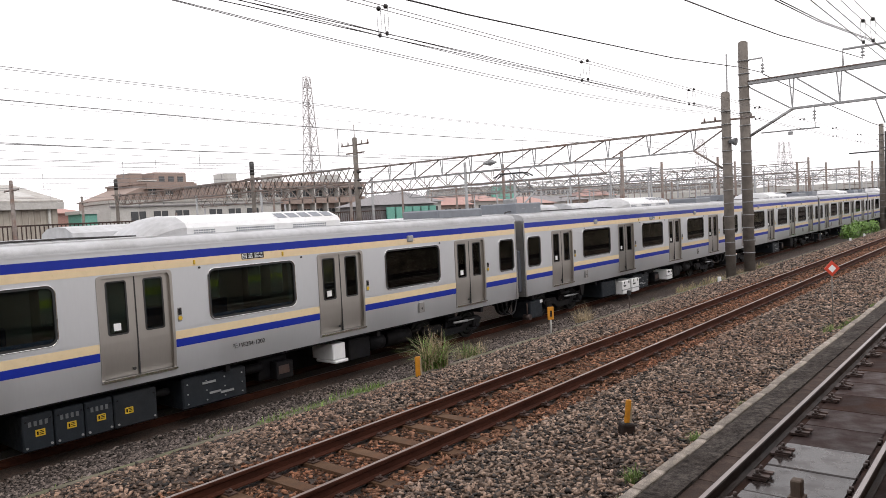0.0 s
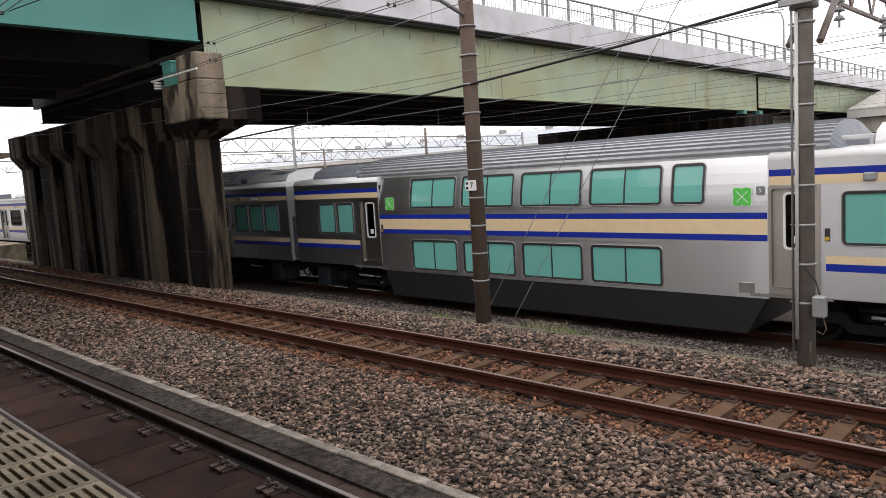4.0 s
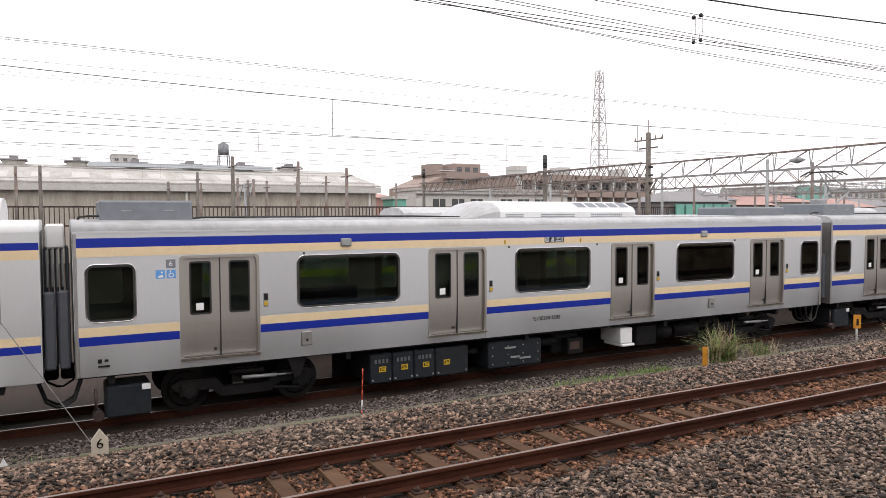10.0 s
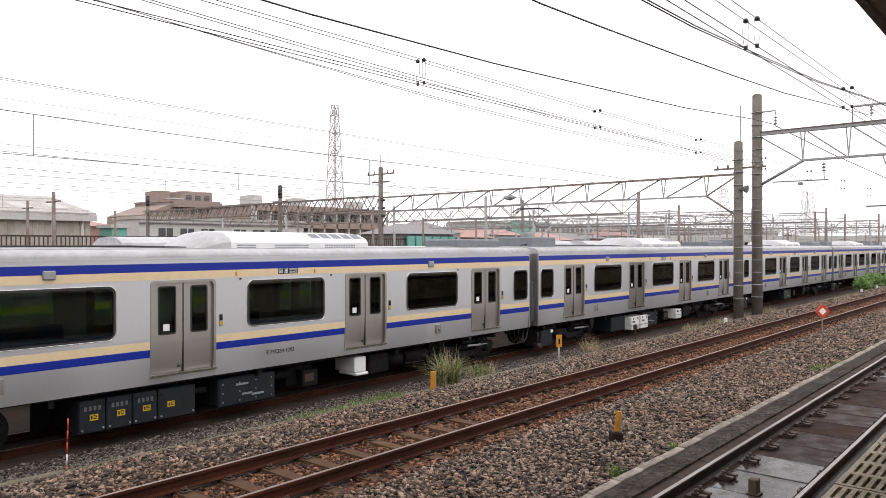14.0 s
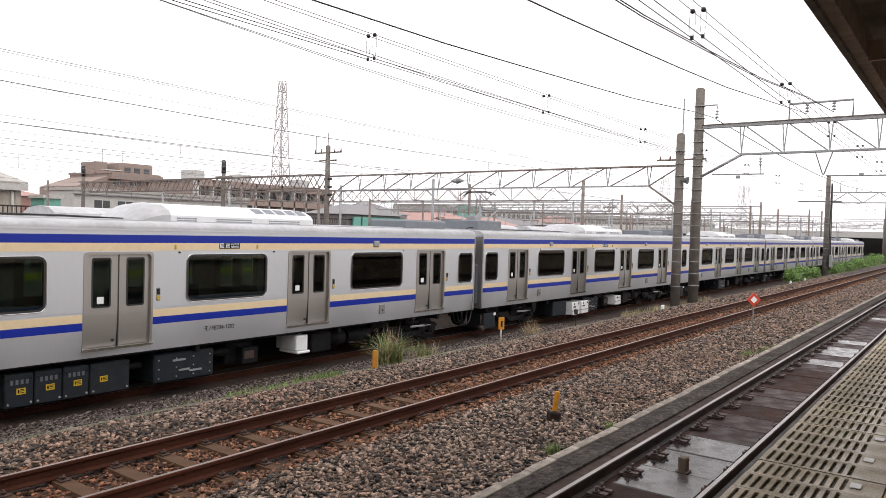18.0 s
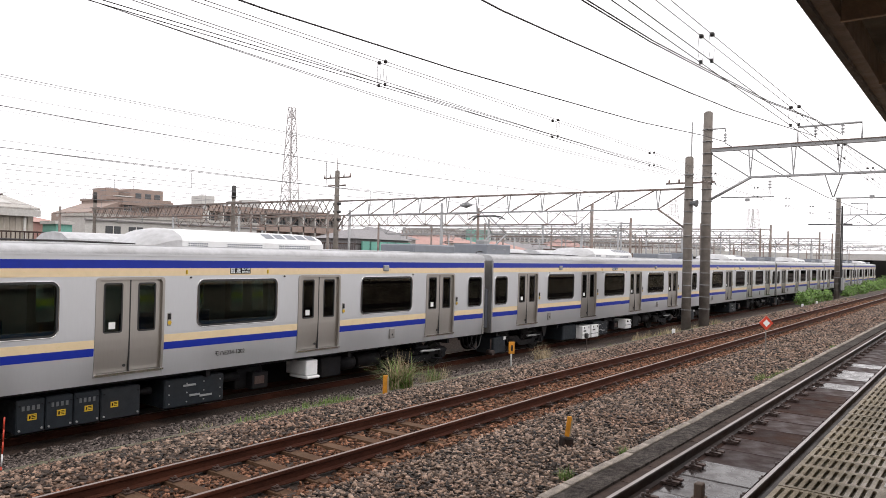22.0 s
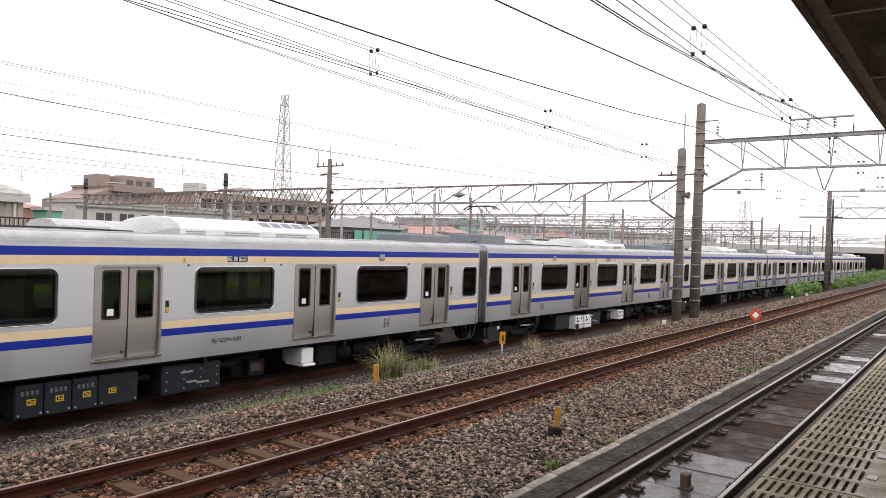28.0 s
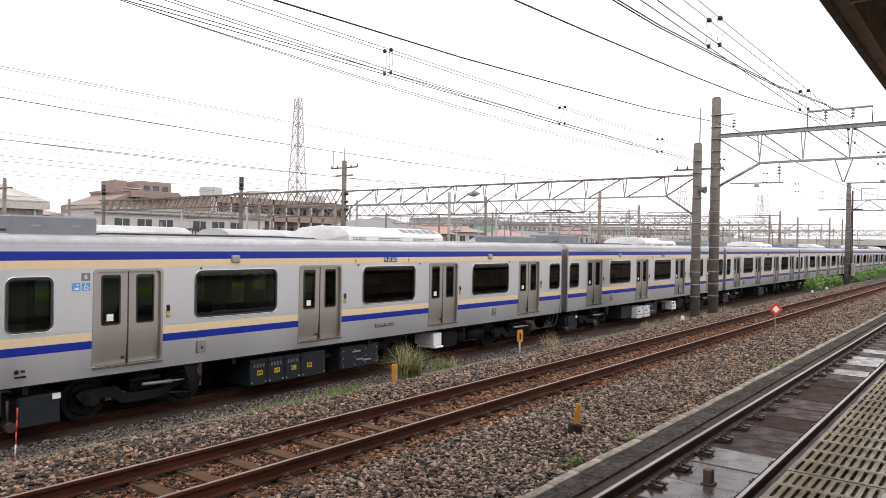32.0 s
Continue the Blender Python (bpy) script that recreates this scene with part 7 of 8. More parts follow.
for y, zc, zm in ((15.5, 5.35, 6.25), (22.0, 5.56, 6.3), (27.0, 5.6, 6.4), (34.0, 5.7, 6.5), (45.0, 5.8, 6.8), (55, 6.0, 7.0)):
    h = hub("overhead_line", "thin grey contact and messenger wires over a yard track", "overhead line", "overhead wires")
    for k in range(-3, 6):
        bm = bmesh.new()
        polytube(bm, span((-3.6 + 34.8 * k, y, zm + 0.15), (-3.6 + 34.8 * (k + 1), y, zm + 0.15), 0.35, 10), 0.010, 4)
        tube(bm, (-3.6 + 34.8 * k, y, zc), (-3.6 + 34.8 * (k + 1), y, zc), 0.010, n=4)
        for q in range(1, 4):
            u = q / 4
            xx = -3.6 + 34.8 * (k + u)
            tube(bm, (xx, y, zc), (xx, y, zm + 0.15 - 1.4 * u * (1 - u)), 0.009, n=4)
        part("wire_span", bm, M["wire_grey"], h)
wire("feeder_cable", "thick black feeder cable along the poles", [(33.5, 10.42, 8.95), (30.1, 10.3, 8.74), (23.4, 10.3, 8.22), (20.2, 10.3, 8.05), (15.6, 10.3, 7.82), (12.7, 10.3, 7.68), (7.6, 10.35, 7.55), (2, 10.6, 7.62), (-3.6, 11.0, 7.9)], 0.016)
wire("feeder_cable", "thick black feeder cable along the poles", [(-3.75, 11.1, 5.6), (-6.2, 11.1, 5.40), (-8.9, 11.1, 5.24), (-14.5, 11.05, 4.95), (-19.0, 11.0, 4.82), (-30, 11.2, 5.0)], 0.024)
wire("feeder_cable", "black feeder cable above the ballast", [(33.5, 6.71, 8.9), (27.9, 6.5, 8.36), (20.8, 6.5, 7.77), (17.0, 6.5, 7.55), (14.2, 6.5, 7.41), (10.8, 6.5, 7.25), (8.8, 6.5, 7.17), (3, 6.4, 7.10), (-6, 6.3, 7.2), (-16, 6.2, 7.7), (-30, 6, 8.8)], 0.014)
for s in (-0.03, 0.03):
    wire("feeder_cable", "black feeder cable above the ballast", [(33.5, 5.7, 8.9), (25.9, 5.37 + s, 8.24), (19.6, 5.37 + s, 7.7), (14.8, 5.37 + s, 7.43), (11.7, 5.37 + s, 7.27), (8, 5.3 + s, 7.15), (2, 5.2 + s, 7.08), (-8, 5.1 + s, 7.3), (-18, 5.0 + s, 7.9), (-32, 5, 9.2)], 0.012)
wire("feeder_cable", "black cable dropping from the pole hook", [(33.5, 10.42, 8.9), (40, 9.6, 8.2), (50, 9.0, 7.7), (60, 8.6, 7.6), (75, 8.2, 8.0)], 0.02)
for y, z0, z1, s in ((11.0, 7.0, 7.6, 0.3), (11.35, 7.05, 7.75, 0.35), (12.2, 7.1, 8.0, 0.5), (12.5, 7.1, 8.2, 0.55)):
    wire("line_wire", "thin grey line wire between the poles", span((32.1, y, z0 + 0.3), (-3.6, y, z1), s, 20), 0.008, "wire_grey")
for y, z in ((20, 8.2), (24, 9.0), (30, 9.6), (38, 10.4), (40, 10.9), (26, 7.4), (33, 7.7), (44, 8.0), (50, 9.0), (58, 9.8)):
    wire("line_wire", "thin grey line wire high over the yard", span((-60, y, z + 0.6), (130, y, z), 1.0, 16), 0.009, "wire_grey")
wire("stay_wire", "thin stay wire from the pole to its ground anchor", [(0.22, 10.85, 0.6), (-1.6, 11.0, 3.7), (-3.5, 11.15, 7.1)], 0.006, "wire_grey")
wire("stay_wire", "thin stay wire beside the brown pole", [(-9.9, 11.5, 0.45), (-5.6, 12.4, 7.6)], 0.007, "wire_grey")
wire("stay_wire", "thin stay wire beside the brown pole", [(-9.2, 11.6, 0.45), (-4.5, 12.6, 8.4)], 0.007, "wire_grey")
for (xa, za), (xb, zb), y in (((-3.6, 5.4), (-40, 6.5), 9.2), ((-3.6, 6.8), (-40, 6.1), 9.0)):
    wire("line_wire", "thin grey line wire to the bridge pier", span((xa, y + 1.5, za), (xb, y, zb), 0.4, 12), 0.007, "wire_grey")

# ---------------------------------------------------------------- platform canopy
canopy = hub("platform_canopy", "dark brown steel platform canopy with ribs under a corrugated sheet", "canopy", kind="structure")
X_END = 10.40
# It runs on unseen to x = -56, added to keep skylight off the pier.
bm = bmesh.new()
box(bm, -56, X_END, -6.0, 1.528, 5.27, 5.33)
part("canopy_sheet", bm, M["canopy"], canopy)
bm = bmesh.new()
box(bm, -56, X_END, 1.53, 1.575, 5.0, 5.50)
part("fascia", bm, M["fascia"], canopy, "dark brown fascia")
bm = bmesh.new()
box(bm, -56, X_END, 1.44, 1.528, 5.03, 5.042)
box(bm, -56, X_END, 1.44, 1.452, 5.042, 5.25)
part("edge_channel", bm, M["canopy"], canopy, "brown steel channel behind the fascia")
bm = bmesh.new()
box(bm, -56, X_END, 1.235, 1.4395, 5.25, 5.262)
box(bm, -56, X_END, 1.222, 1.235, 5.18, 5.33)
part("gutter", bm, M["fascia"], canopy, "box gutter behind the fascia")
bm = bmesh.new()
rbox(bm, X_END, X_END + 0.05, -6.0, 1.575, 5.0, 5.5, 0.01, 1)
part("end_fascia", bm, M["fascia"], canopy)
x = X_END - 0.12
while x > -55.5:
    bm = bmesh.new()
    box(bm, x, x + 0.012, -6.0, 1.436, 5.012, 5.17)
    box(bm, x - 0.03, x, -6.0, 1.436, 5.0, 5.012)
    box(bm, x + 0.012, x + 0.06, -6.0, 1.2, 5.158, 5.17)
    part("rib", bm, M["canopy_rib"], canopy, "brown steel channel rib with a lower lip, lightened as if lit")
    x -= 1.84
bm = bmesh.new()
x = -8.0
while x < X_END - 0.06:
    prism_y = [(x, 5.269), (x + 0.02, 5.225), (x + 0.05, 5.225), (x + 0.07, 5.269)]
    solid(bm, prism_y, -6.0, 1.22)
    x += 0.10
part("corrugation", bm, M["canopy"], canopy, kind="stuff")
for x in (-44, -34, -22, -9.7, -1.0, 7.6):
    bm = bmesh.new()
    rbox(bm, x - 0.12, x + 0.12, -3.62, -3.38, Z_PLAT - 0.05, 5.22, 0.02, 1)
    part("column", bm, M["canopy"], canopy)

# unseen wall, added behind the platform to darken the pier and car reflections
bm = bmesh.new()
box(bm, -60, -13, -8.6, -8.2, 0.4, 7.1)
thing("wall_platform", bm, M["brown_wall"], "plain brown wall added out of view behind the platform to hold off skylight", "wall", kind="structure")


# ---------------------------------------------------------------- behind the yard
def gable(bm_wall, bm_roof, x0, x1, y0, y1, z_eave, z_ridge, over=0.4):
    """Walls with gable ends and a two-sided roof, ridge along x."""
    ym = (y0 + y1) / 2
    prism(bm_wall, [(y0, -0.3), (y1, -0.3), (y1, z_eave), (ym, z_ridge - 0.1), (y0, z_eave)], x0, x1)
    for s in (-1, 1):
        ya = y0 - over if s < 0 else y1 + over
        ze = z_eave - over * (z_ridge - z_eave) / (ym - y0)
        prism(bm_roof, [(ya, ze), (ym, z_ridge), (ym, z_ridge + 0.15), (ya, ze + 0.15)], x0 - over, x1 + over)


fac = hub("factory", "long beige corrugated works shed with roof ventilators", "building")
bw, br = bmesh.new(), bmesh.new()
gable(bw, br, -18.0, 29.0, 70.0, 92.0, 6.7, 8.75)
part("wall", bw, M["factory"], fac)
part("roof", br, M["factory_roof"], fac, "weathered grey sheet roof")
bm = bmesh.new()
for k in range(94):
    box(bm, -18 + 0.5 * k, -17.9 + 0.5 * k, 69.94, 70.0, 0, 6.0)
part("wall_ribbing", bm, M["factory"], fac, kind="stuff")
bm = bmesh.new()
box(bm, -18.4, 29.4, 69.45, 69.6, 6.0, 6.6)
part("eaves_band", bm, M["pale_wall"], fac, "stained pale eaves band")
for x in (-9.5, 10.2, 28.2):
    bm = bmesh.new()
    tube(bm, (x, 69.8, -0.3), (x, 69.8, 6.4), 0.12, n=6)
    part("downpipe", bm, M["pale_wall"], fac)
for k in range(8):
    x = -14.5 + 5.35 * k
    bm = bmesh.new()
    box(bm, x - 0.9, x + 0.9, 79.6, 82.4, 8.4, 9.1)
    p = part("ventilator", bm, M["factory_roof"], fac)
    bm = bmesh.new()
    box(bm, x - 1.1, x + 1.1, 79.4, 82.6, 9.15, 9.27)
    box(bm, x - 0.35, x + 0.35, 80.3, 81.7, 9.27, 9.6)
    part("ventilator_cap", bm, M["tile_roof"], p)
bm = bmesh.new()
box(bm, 2.5, 20.5, 78.5, 79.3, 8.7, 9.1)
part("skylight_strip", bm, M["pale_blue"], fac, "pale blue ridge strip")
bm = bmesh.new()
for k in range(14):
    v = [bm.verts.new(p) for p in ((-15 + 3.2 * k, 72.0, 7.24), (-13.6 + 3.2 * k, 72.0, 7.24), (-13.6 + 3.2 * k, 75.5, 7.90), (-15 + 3.2 * k, 75.5, 7.90))]
    bm.faces.new(v)
part("roof_light", bm, M["pale_wall"], fac, kind="stuff")
hall = hub("works_hall", "long pale works hall with a low sheet roof beyond the bridge", "building")
bw, br = bmesh.new(), bmesh.new()
gable(bw, br, -110.0, -23.0, 62.0, 78.0, 5.9, 7.7)
part("wall", bw, M["factory"], hall)
part("roof", br, M["pale_blue"], hall, "pale blue-grey sheet roof")
bm = bmesh.new()
box(bm, -110.4, -22.6, 61.45, 61.6, 5.5, 6.0)
part("eaves_band", bm, M["pale_wall"], hall)
for k in range(12):
    bm = bmesh.new()
    box(bm, -106 + 7 * k, -105.4 + 7 * k, 69.6, 70.4, 7.7, 8.3)
    part("ventilator", bm, M["factory_roof"], hall)
fence = hub("yard_fence", "rusty yard fence of thin upright bars", "fence")
bm = bmesh.new()
for k in range(260):
    box(bm, -20 + 0.32 * k, -19.93 + 0.32 * k, 60.0, 60.06, 0, 4.5)
part("fence_infill", bm, M["rust"], fence, kind="stuff")
bm = bmesh.new()
for z in (3.0, 4.4):
    box(bm, -20, 63, 59.95, 60.1, z, z + 0.12)
part("fence_rail", bm, M["rust"], fence)

tank = hub("water_tower", "grey water tank on a lattice stand", "water tower")
bm = bmesh.new()
tube(bm, (29.5, 150, 16.2), (29.5, 150, 18.3), 1.05, n=14)
tube(bm, (29.5, 150, 18.3), (29.5, 150, 18.7), 1.05, 0.3, n=14)
part("tank", bm, M["water_tank"], tank)
for sx in (-1, 1):
    for sy in (-1, 1):
        bm = bmesh.new()
        tube(bm, (29.5 + 1.5 * sx, 150 + 1.5 * sy, 0), (29.5 + 0.9 * sx, 150 + 0.9 * sy, 16.2), 0.13, n=5)
        part("leg", bm, M["water_tank"], tank)


def pylon(x, y, h, base, label):
    p = hub("pylon", label, "pylon", "transmission pylons")
    bm = bmesh.new()
    n = 11
    lev = []
    for k in range(n + 1):
        u = k / n
        w = base * (0.5 - 0.36 * u)
        lev.append((h * u, w))
    for (z0, w0), (z1, w1) in zip(lev, lev[1:]):
        c0 = [(x + a * w0, y + b * w0, z0) for a, b in ((-1, -1), (1, -1), (1, 1), (-1, 1))]
        c1 = [(x + a * w1, y + b * w1, z1) for a, b in ((-1, -1), (1, -1), (1, 1), (-1, 1))]
        for k in range(4):
            tube(bm, c0[k], c1[k], h * 0.0032, n=4, caps=False)
            tube(bm, c0[k], c1[(k + 1) % 4], h * 0.0018, n=4, caps=False)
            tube(bm, c0[(k + 1) % 4], c1[k], h * 0.0018, n=4, caps=False)
            tube(bm, c1[k], c1[(k + 1) % 4], h * 0.0018, n=4, caps=False)
    part("lattice_tower", bm, M["tower"], p)
    for u in (0.55, 0.68, 0.81, 0.93):
        bm = bmesh.new()
        z = h * u
        tube(bm, (x - base * 0.22, y, z), (x + base * 0.22, y, z), h * 0.004, n=4)
        tube(bm, (x - base * 0.22, y, z), (x, y, z + h * 0.04), h * 0.002, n=4)
        tube(bm, (x + base * 0.22, y, z), (x, y, z + h * 0.04), h * 0.002, n=4)
        part("cross_arm", bm, M["tower"], p)


pylon(186.4, 220, 59.5, 6.8, "tall pale lattice transmission pylon")
pylon(640, 230, 57, 15, "distant pale lattice pylon")
pylon(560, 140, 42, 11, "distant pale lattice pylon")
pylon(900, 230, 66, 15, "distant pale lattice pylon")


def block(name, label, x0, x1, y0, y1, h, wall, roof="tile_roof", floors=2, hip=0.0, wins=True, group=""):
    b = hub(name, label, "building", group)
    bm = bmesh.new()
    box(bm, x0, x1, y0, y1, -0.4, h)
    part("wall", bm, M[wall], b)
    bm = bmesh.new()
    if hip:
        o = 0.5
        v = [bm.verts.new(p) for p in ((x0 - o, y0 - o, h), (x1 + o, y0 - o, h), (x1 + o, y1 + o, h), (x0 - o, y1 + o, h))]
        q = min(x1 - x0, y1 - y0) * 0.4
        if x1 - x0 > y1 - y0:
            r = [bm.verts.new((x0 + q, (y0 + y1) / 2, h + hip)), bm.verts.new((x1 - q, (y0 + y1) / 2, h + hip))]
            bm.faces.new((v[0], v[1], r[1], r[0]))
            bm.faces.new((v[2], v[3], r[0], r[1]))
            bm.faces.new((v[1], v[2], r[1]))
            bm.faces.new((v[3], v[0], r[0]))
        else:
            r = [bm.verts.new(((x0 + x1) / 2, y0 + q, h + hip)), bm.verts.new(((x0 + x1) / 2, y1 - q, h + hip))]
            bm.faces.new((v[1], v[2], r[1], r[0]))
            bm.faces.new((v[3], v[0], r[0], r[1]))
            bm.faces.new((v[0], v[1], r[0]))
            bm.faces.new((v[2], v[3], r[1]))
        bm.faces.new(v[::-1])
    else:
        box(bm, x0 - 0.2, x1 + 0.2, y0 - 0.2, y1 + 0.2, h, h + 0.35)
    part("roof", bm, M[roof], b)
    if wins:
        fh = h / floors
        for f in range(floors):
            zc = fh * (f + 0.55)
            if zc < 2.6:
                continue
            n = max(2, int((x1 - x0) / 2.6))
            for k in range(n):
                xc = x0 + (x1 - x0) * (k + 0.5) / n
                bm = bmesh.new()
                box(bm, xc - 0.75, xc + 0.75, y0 - 0.05, y0 + 0.05, zc - 0.6, zc + 0.6)
                w = part("window", bm, M["far_glass"], b)
                bm = bmesh.new()
                box(bm, xc - 0.03, xc + 0.03, y0 - 0.08, y0 - 0.05, zc - 0.6, zc + 0.6)
                box(bm, xc - 0.85, xc + 0.85, y0 - 0.10, y0 - 0.05, zc - 0.7, zc - 0.6)
                part("window_frame", bm, M["pale_wall"], w)
    return b


def balconies(b, x0, x1, y0, zs, m="pale_wall"):
    for z in zs:
        bm = bmesh.new()
        box(bm, x0, x1, y0 - 1.2, y0, z, z + 0.15)
        box(bm, x0, x1, y0 - 1.25, y0 - 1.15, z, z + 1.0)
        part("balcony", bm, M[m], b)


block("shed", "low brick-red roofed shed behind the tracks", 31, 43, 96, 108, 6.3, "red_wall", "red_wall", 2, 1.6, False)
block("hut", "small pale teal hut beside the works", 33.7, 35.3, 76, 79, 5.6, "green_net", "pale_wall", 2, 0, False)
b = block("apartment_block", "stepped brown apartment block with roof terraces", 67, 77, 126, 140, 12.0, "brown_wall", "brown_wall", 4)
balconies(b, 67, 77, 126, (5.6, 8.6, 11.0), "brown_wall")
bm = bmesh.new()
rbox(bm, 70.3, 76.9, 128, 139, 12.0, 14.3, 0.25, 2)
up = part("upper_floor", bm, M["brown_wall"], b)
for k in range(3):
    bm = bmesh.new()
    box(bm, 71.2 + 1.9 * k, 72.3 + 1.9 * k, 127.9, 128.05, 12.5, 13.5)
    part("window", bm, M["far_glass"], up)
bm = bmesh.new()
box(bm, 66.6, 69.0, 130, 135, 12.0, 14.2)
part("stair_tower", bm, M["brown_wall"], b)
bm = bmesh.new()
box(bm, 67.0, 70.0, 126.6, 128.2, 12.55, 12.75)
part("roof_terrace", bm, M["pale_wall"], b, "pale roof terrace")
bm = bmesh.new()
v = box(bm, 61.5, 67, 126, 140, -0.3, 11.5)
for k in v:
    if k.co.z > 5 and k.co.x < 64:
        k.co.z = 9.4
part("stepped_wing", bm, M["brown_wall"], b, "wing with a sloping brown roof")
for z in (5.2, 7.8):
    bm = bmesh.new()
    box(bm, 61.5, 67, 125.9, 126.0, z, z + 0.9)
    part("window_band", bm, M["far_glass"], b)
bm = bmesh.new()
tube(bm, (73, 132, 14.2), (73, 132, 17.0), 0.05, n=5)
tube(bm, (72.2, 132, 16.4), (73.8, 132, 16.4), 0.04, n=5)
part("aerial", bm, M["galv"], b)
b = block("apartment_block", "long brown apartment block with rows of balconies", 64, 92, 96, 108, 9.9, "brown_wall", "tile_roof", 3)
balconies(b, 64, 92, 96, (3.4, 6.6, 9.2), "brown_wall")
for k in range(11):
    bm = bmesh.new()
    box(bm, 64.2 + 2.7 * k - 0.12, 64.2 + 2.7 * k + 0.12, 94.75, 96, 3.0, 10.2)
    part("balcony_fin", bm, M["pale_wall"], b)
for x in (66, 75, 88):
    bm = bmesh.new()
    box(bm, x, x + 2.2, 99, 102, 10.5, 11.8)
    part("roof_hut", bm, M["pale_wall"], b)
b = block("warehouse", "long low pale warehouse beside the yard", 42.5, 68, 88, 95, 7.1, "pale_wall", "factory_roof", 1, 0, False)
for x in (45, 48, 51, 56, 59, 62):
    bm = bmesh.new()
    box(bm, x, x + 1.9, 87.9, 88.05, 4.6, 6.0)
    w = part("window", bm, M["far_glass"], b)
    bm = bmesh.new()
    box(bm, x + 0.9, x + 1.0, 87.84, 87.9, 4.6, 6.0)
    part("window_frame", bm, M["pale_wall"], w)
bm = bmesh.new()
box(bm, 42.3, 68.2, 87.7, 87.95, 6.6, 6.75)
part("eaves_band", bm, M["tile_roof"], b)
b = block("house", "dark green glazed house with a tiled roof", 60.5, 70, 60, 67, 5.1, "tile_roof", "tile_roof", 2, 1.3, True)
for k in range(6):
    bm = bmesh.new()
    box(bm, 61 + 1.5 * k, 62.2 + 1.5 * k, 59.4, 59.6, 2.5, 4.8)
    part("glazed_screen", bm, M["green_net"], b)
rb = random.Random(21)
hx = [(74, 70, "pale_wall", "tile_roof"), (86, 74, "brown_wall", "red_wall"), (100, 78, "pale_wall", "red_wall"), (113, 74, "brown_wall", "red_wall"), (127, 80, "pale_wall", "tile_roof"), (142, 82, "brown_wall", "tile_roof"),
      (158, 84, "pale_wall", "red_wall"), (175, 88, "pale_wall", "tile_roof"), (120, 110, "pale_wall", "tile_roof"), (95, 112, "pale_wall", "tile_roof"), (-34, 96, "pale_wall", "tile_roof"), (-50, 100, "brown_wall", "tile_roof"), (-66, 96, "pale_wall", "tile_roof")]
for x, y, w, r in hx:
    wd = rb.uniform(9, 12)
    h = rb.uniform(4.6, 6.0) * (1 + (y - 70) * 0.006)
    block("house", {"red_wall": "low house with a reddish-brown roof", "tile_roof": "low house with a dark tiled roof"}[r], x, x + wd, y, y + 8, h, w, r, 2, rb.uniform(1.2, 1.9), True, "houses beyond the yard")
b = block("factory_hall", "pale white-green industrial hall behind the gantries", 150, 235, 110, 130, 9.6, "pale_wall", "pale_wall", 3, 0, True)
bm = bmesh.new()
box(bm, 150, 235, 109.7, 109.95, 4.5, 5.6)
part("green_band", bm, M["green_net"], b)
b = block("factory_hall", "pale industrial hall with a teal screen", 128, 149, 100, 110, 9.0, "pale_wall", "pale_wall", 3, 0, True)
bm = bmesh.new()
box(bm, 138, 148, 99.5, 99.8, 4.2, 9.6)
part("net_screen", bm, M["green_net"], b, "teal green netting on a scaffold")
for k, (x0, x1, y, h) in enumerate(((240, 300, 120, 10), (310, 380, 140, 12), (260, 340, 60, 6.5), (400, 520, 150, 13), (220, 300, 36, 5.2), (330, 420, 30, 6))):
    block("factory_hall", "distant pale industrial building", x0, x1, y, y + 25, h, "pale_wall", "factory_roof", 2 if h < 8 else 3, 0, True)
b = block("office_block", "distant pale grey tower block", 20, 30, 330, 345, 30, "pale_wall", "pale_wall", 7, 0, True)
block("office_block", "distant pale blue-grey block", -44, -34, 330, 345, 31, "pale_blue", "pale_wall", 7, 0, False)
# low road bridge closing the far end of the yard
fb = hub("far_bridge", "low concrete road bridge across the end of the yard", "bridge", kind="structure")
bm = bmesh.new()
box(bm, 215, 224, -60, 90, 4.6, 6.2)
part("deck", bm, M["pale_wall"], fb)
bm = bmesh.new()
for y in range(-58, 90, 14):
    box(bm, 217, 222, y, y + 1.4, -0.3, 4.6)
part("bridge_post", bm, M["pier"], fb)
# A dark sheet stands in for the shade beneath the far deck.
bm = bmesh.new()
box(bm, 226, 227, -60, 90, -0.3, 4.6)
part("dark_back", bm, M["deck"], fb)

# left of the pier: platform shelter with white columns
sh = hub("platform_shelter", "far platform shelter with white columns and a red-brown edge", "shelter", kind="structure")
bm = bmesh.new()
box(bm, -90, -46, 10.6, 13.0, 5.9, 6.15)
part("shelter_roof", bm, M["canopy"], sh)
for x in (-48.5, -56.5, -64.5, -72.5):
    bm = bmesh.new()
    rbox(bm, x - 0.2, x + 0.2, 11.0, 11.4, 0.4, 5.9, 0.03, 1)
    part("column", bm, M["white"], sh)
bm = bmesh.new()
box(bm, -90, -46, 10.9, 13.2, -0.3, 1.0)
part("shelter_base", bm, M["plat"], sh)

# a second train standing on the next yard track
parked = hub("parked_train", "silver train with yellow-green and green stripes on the next track", "train")
bm = bmesh.new()
prism(bm, [(18.4, 0.95), (21.3, 0.95), (21.3, 3.3), (21.0, 3.55), (19.85, 3.62), (18.7, 3.55), (18.4, 3.3)], 3.0, 62.6)
part("body", bm, M["steel"], parked)
bm = bmesh.new()
box(bm, 3.0, 62.6, 18.39, 18.4, 2.02, 2.20)
part("stripe", bm, M["lime"], parked, "yellow-green stripe")
bm = bmesh.new()
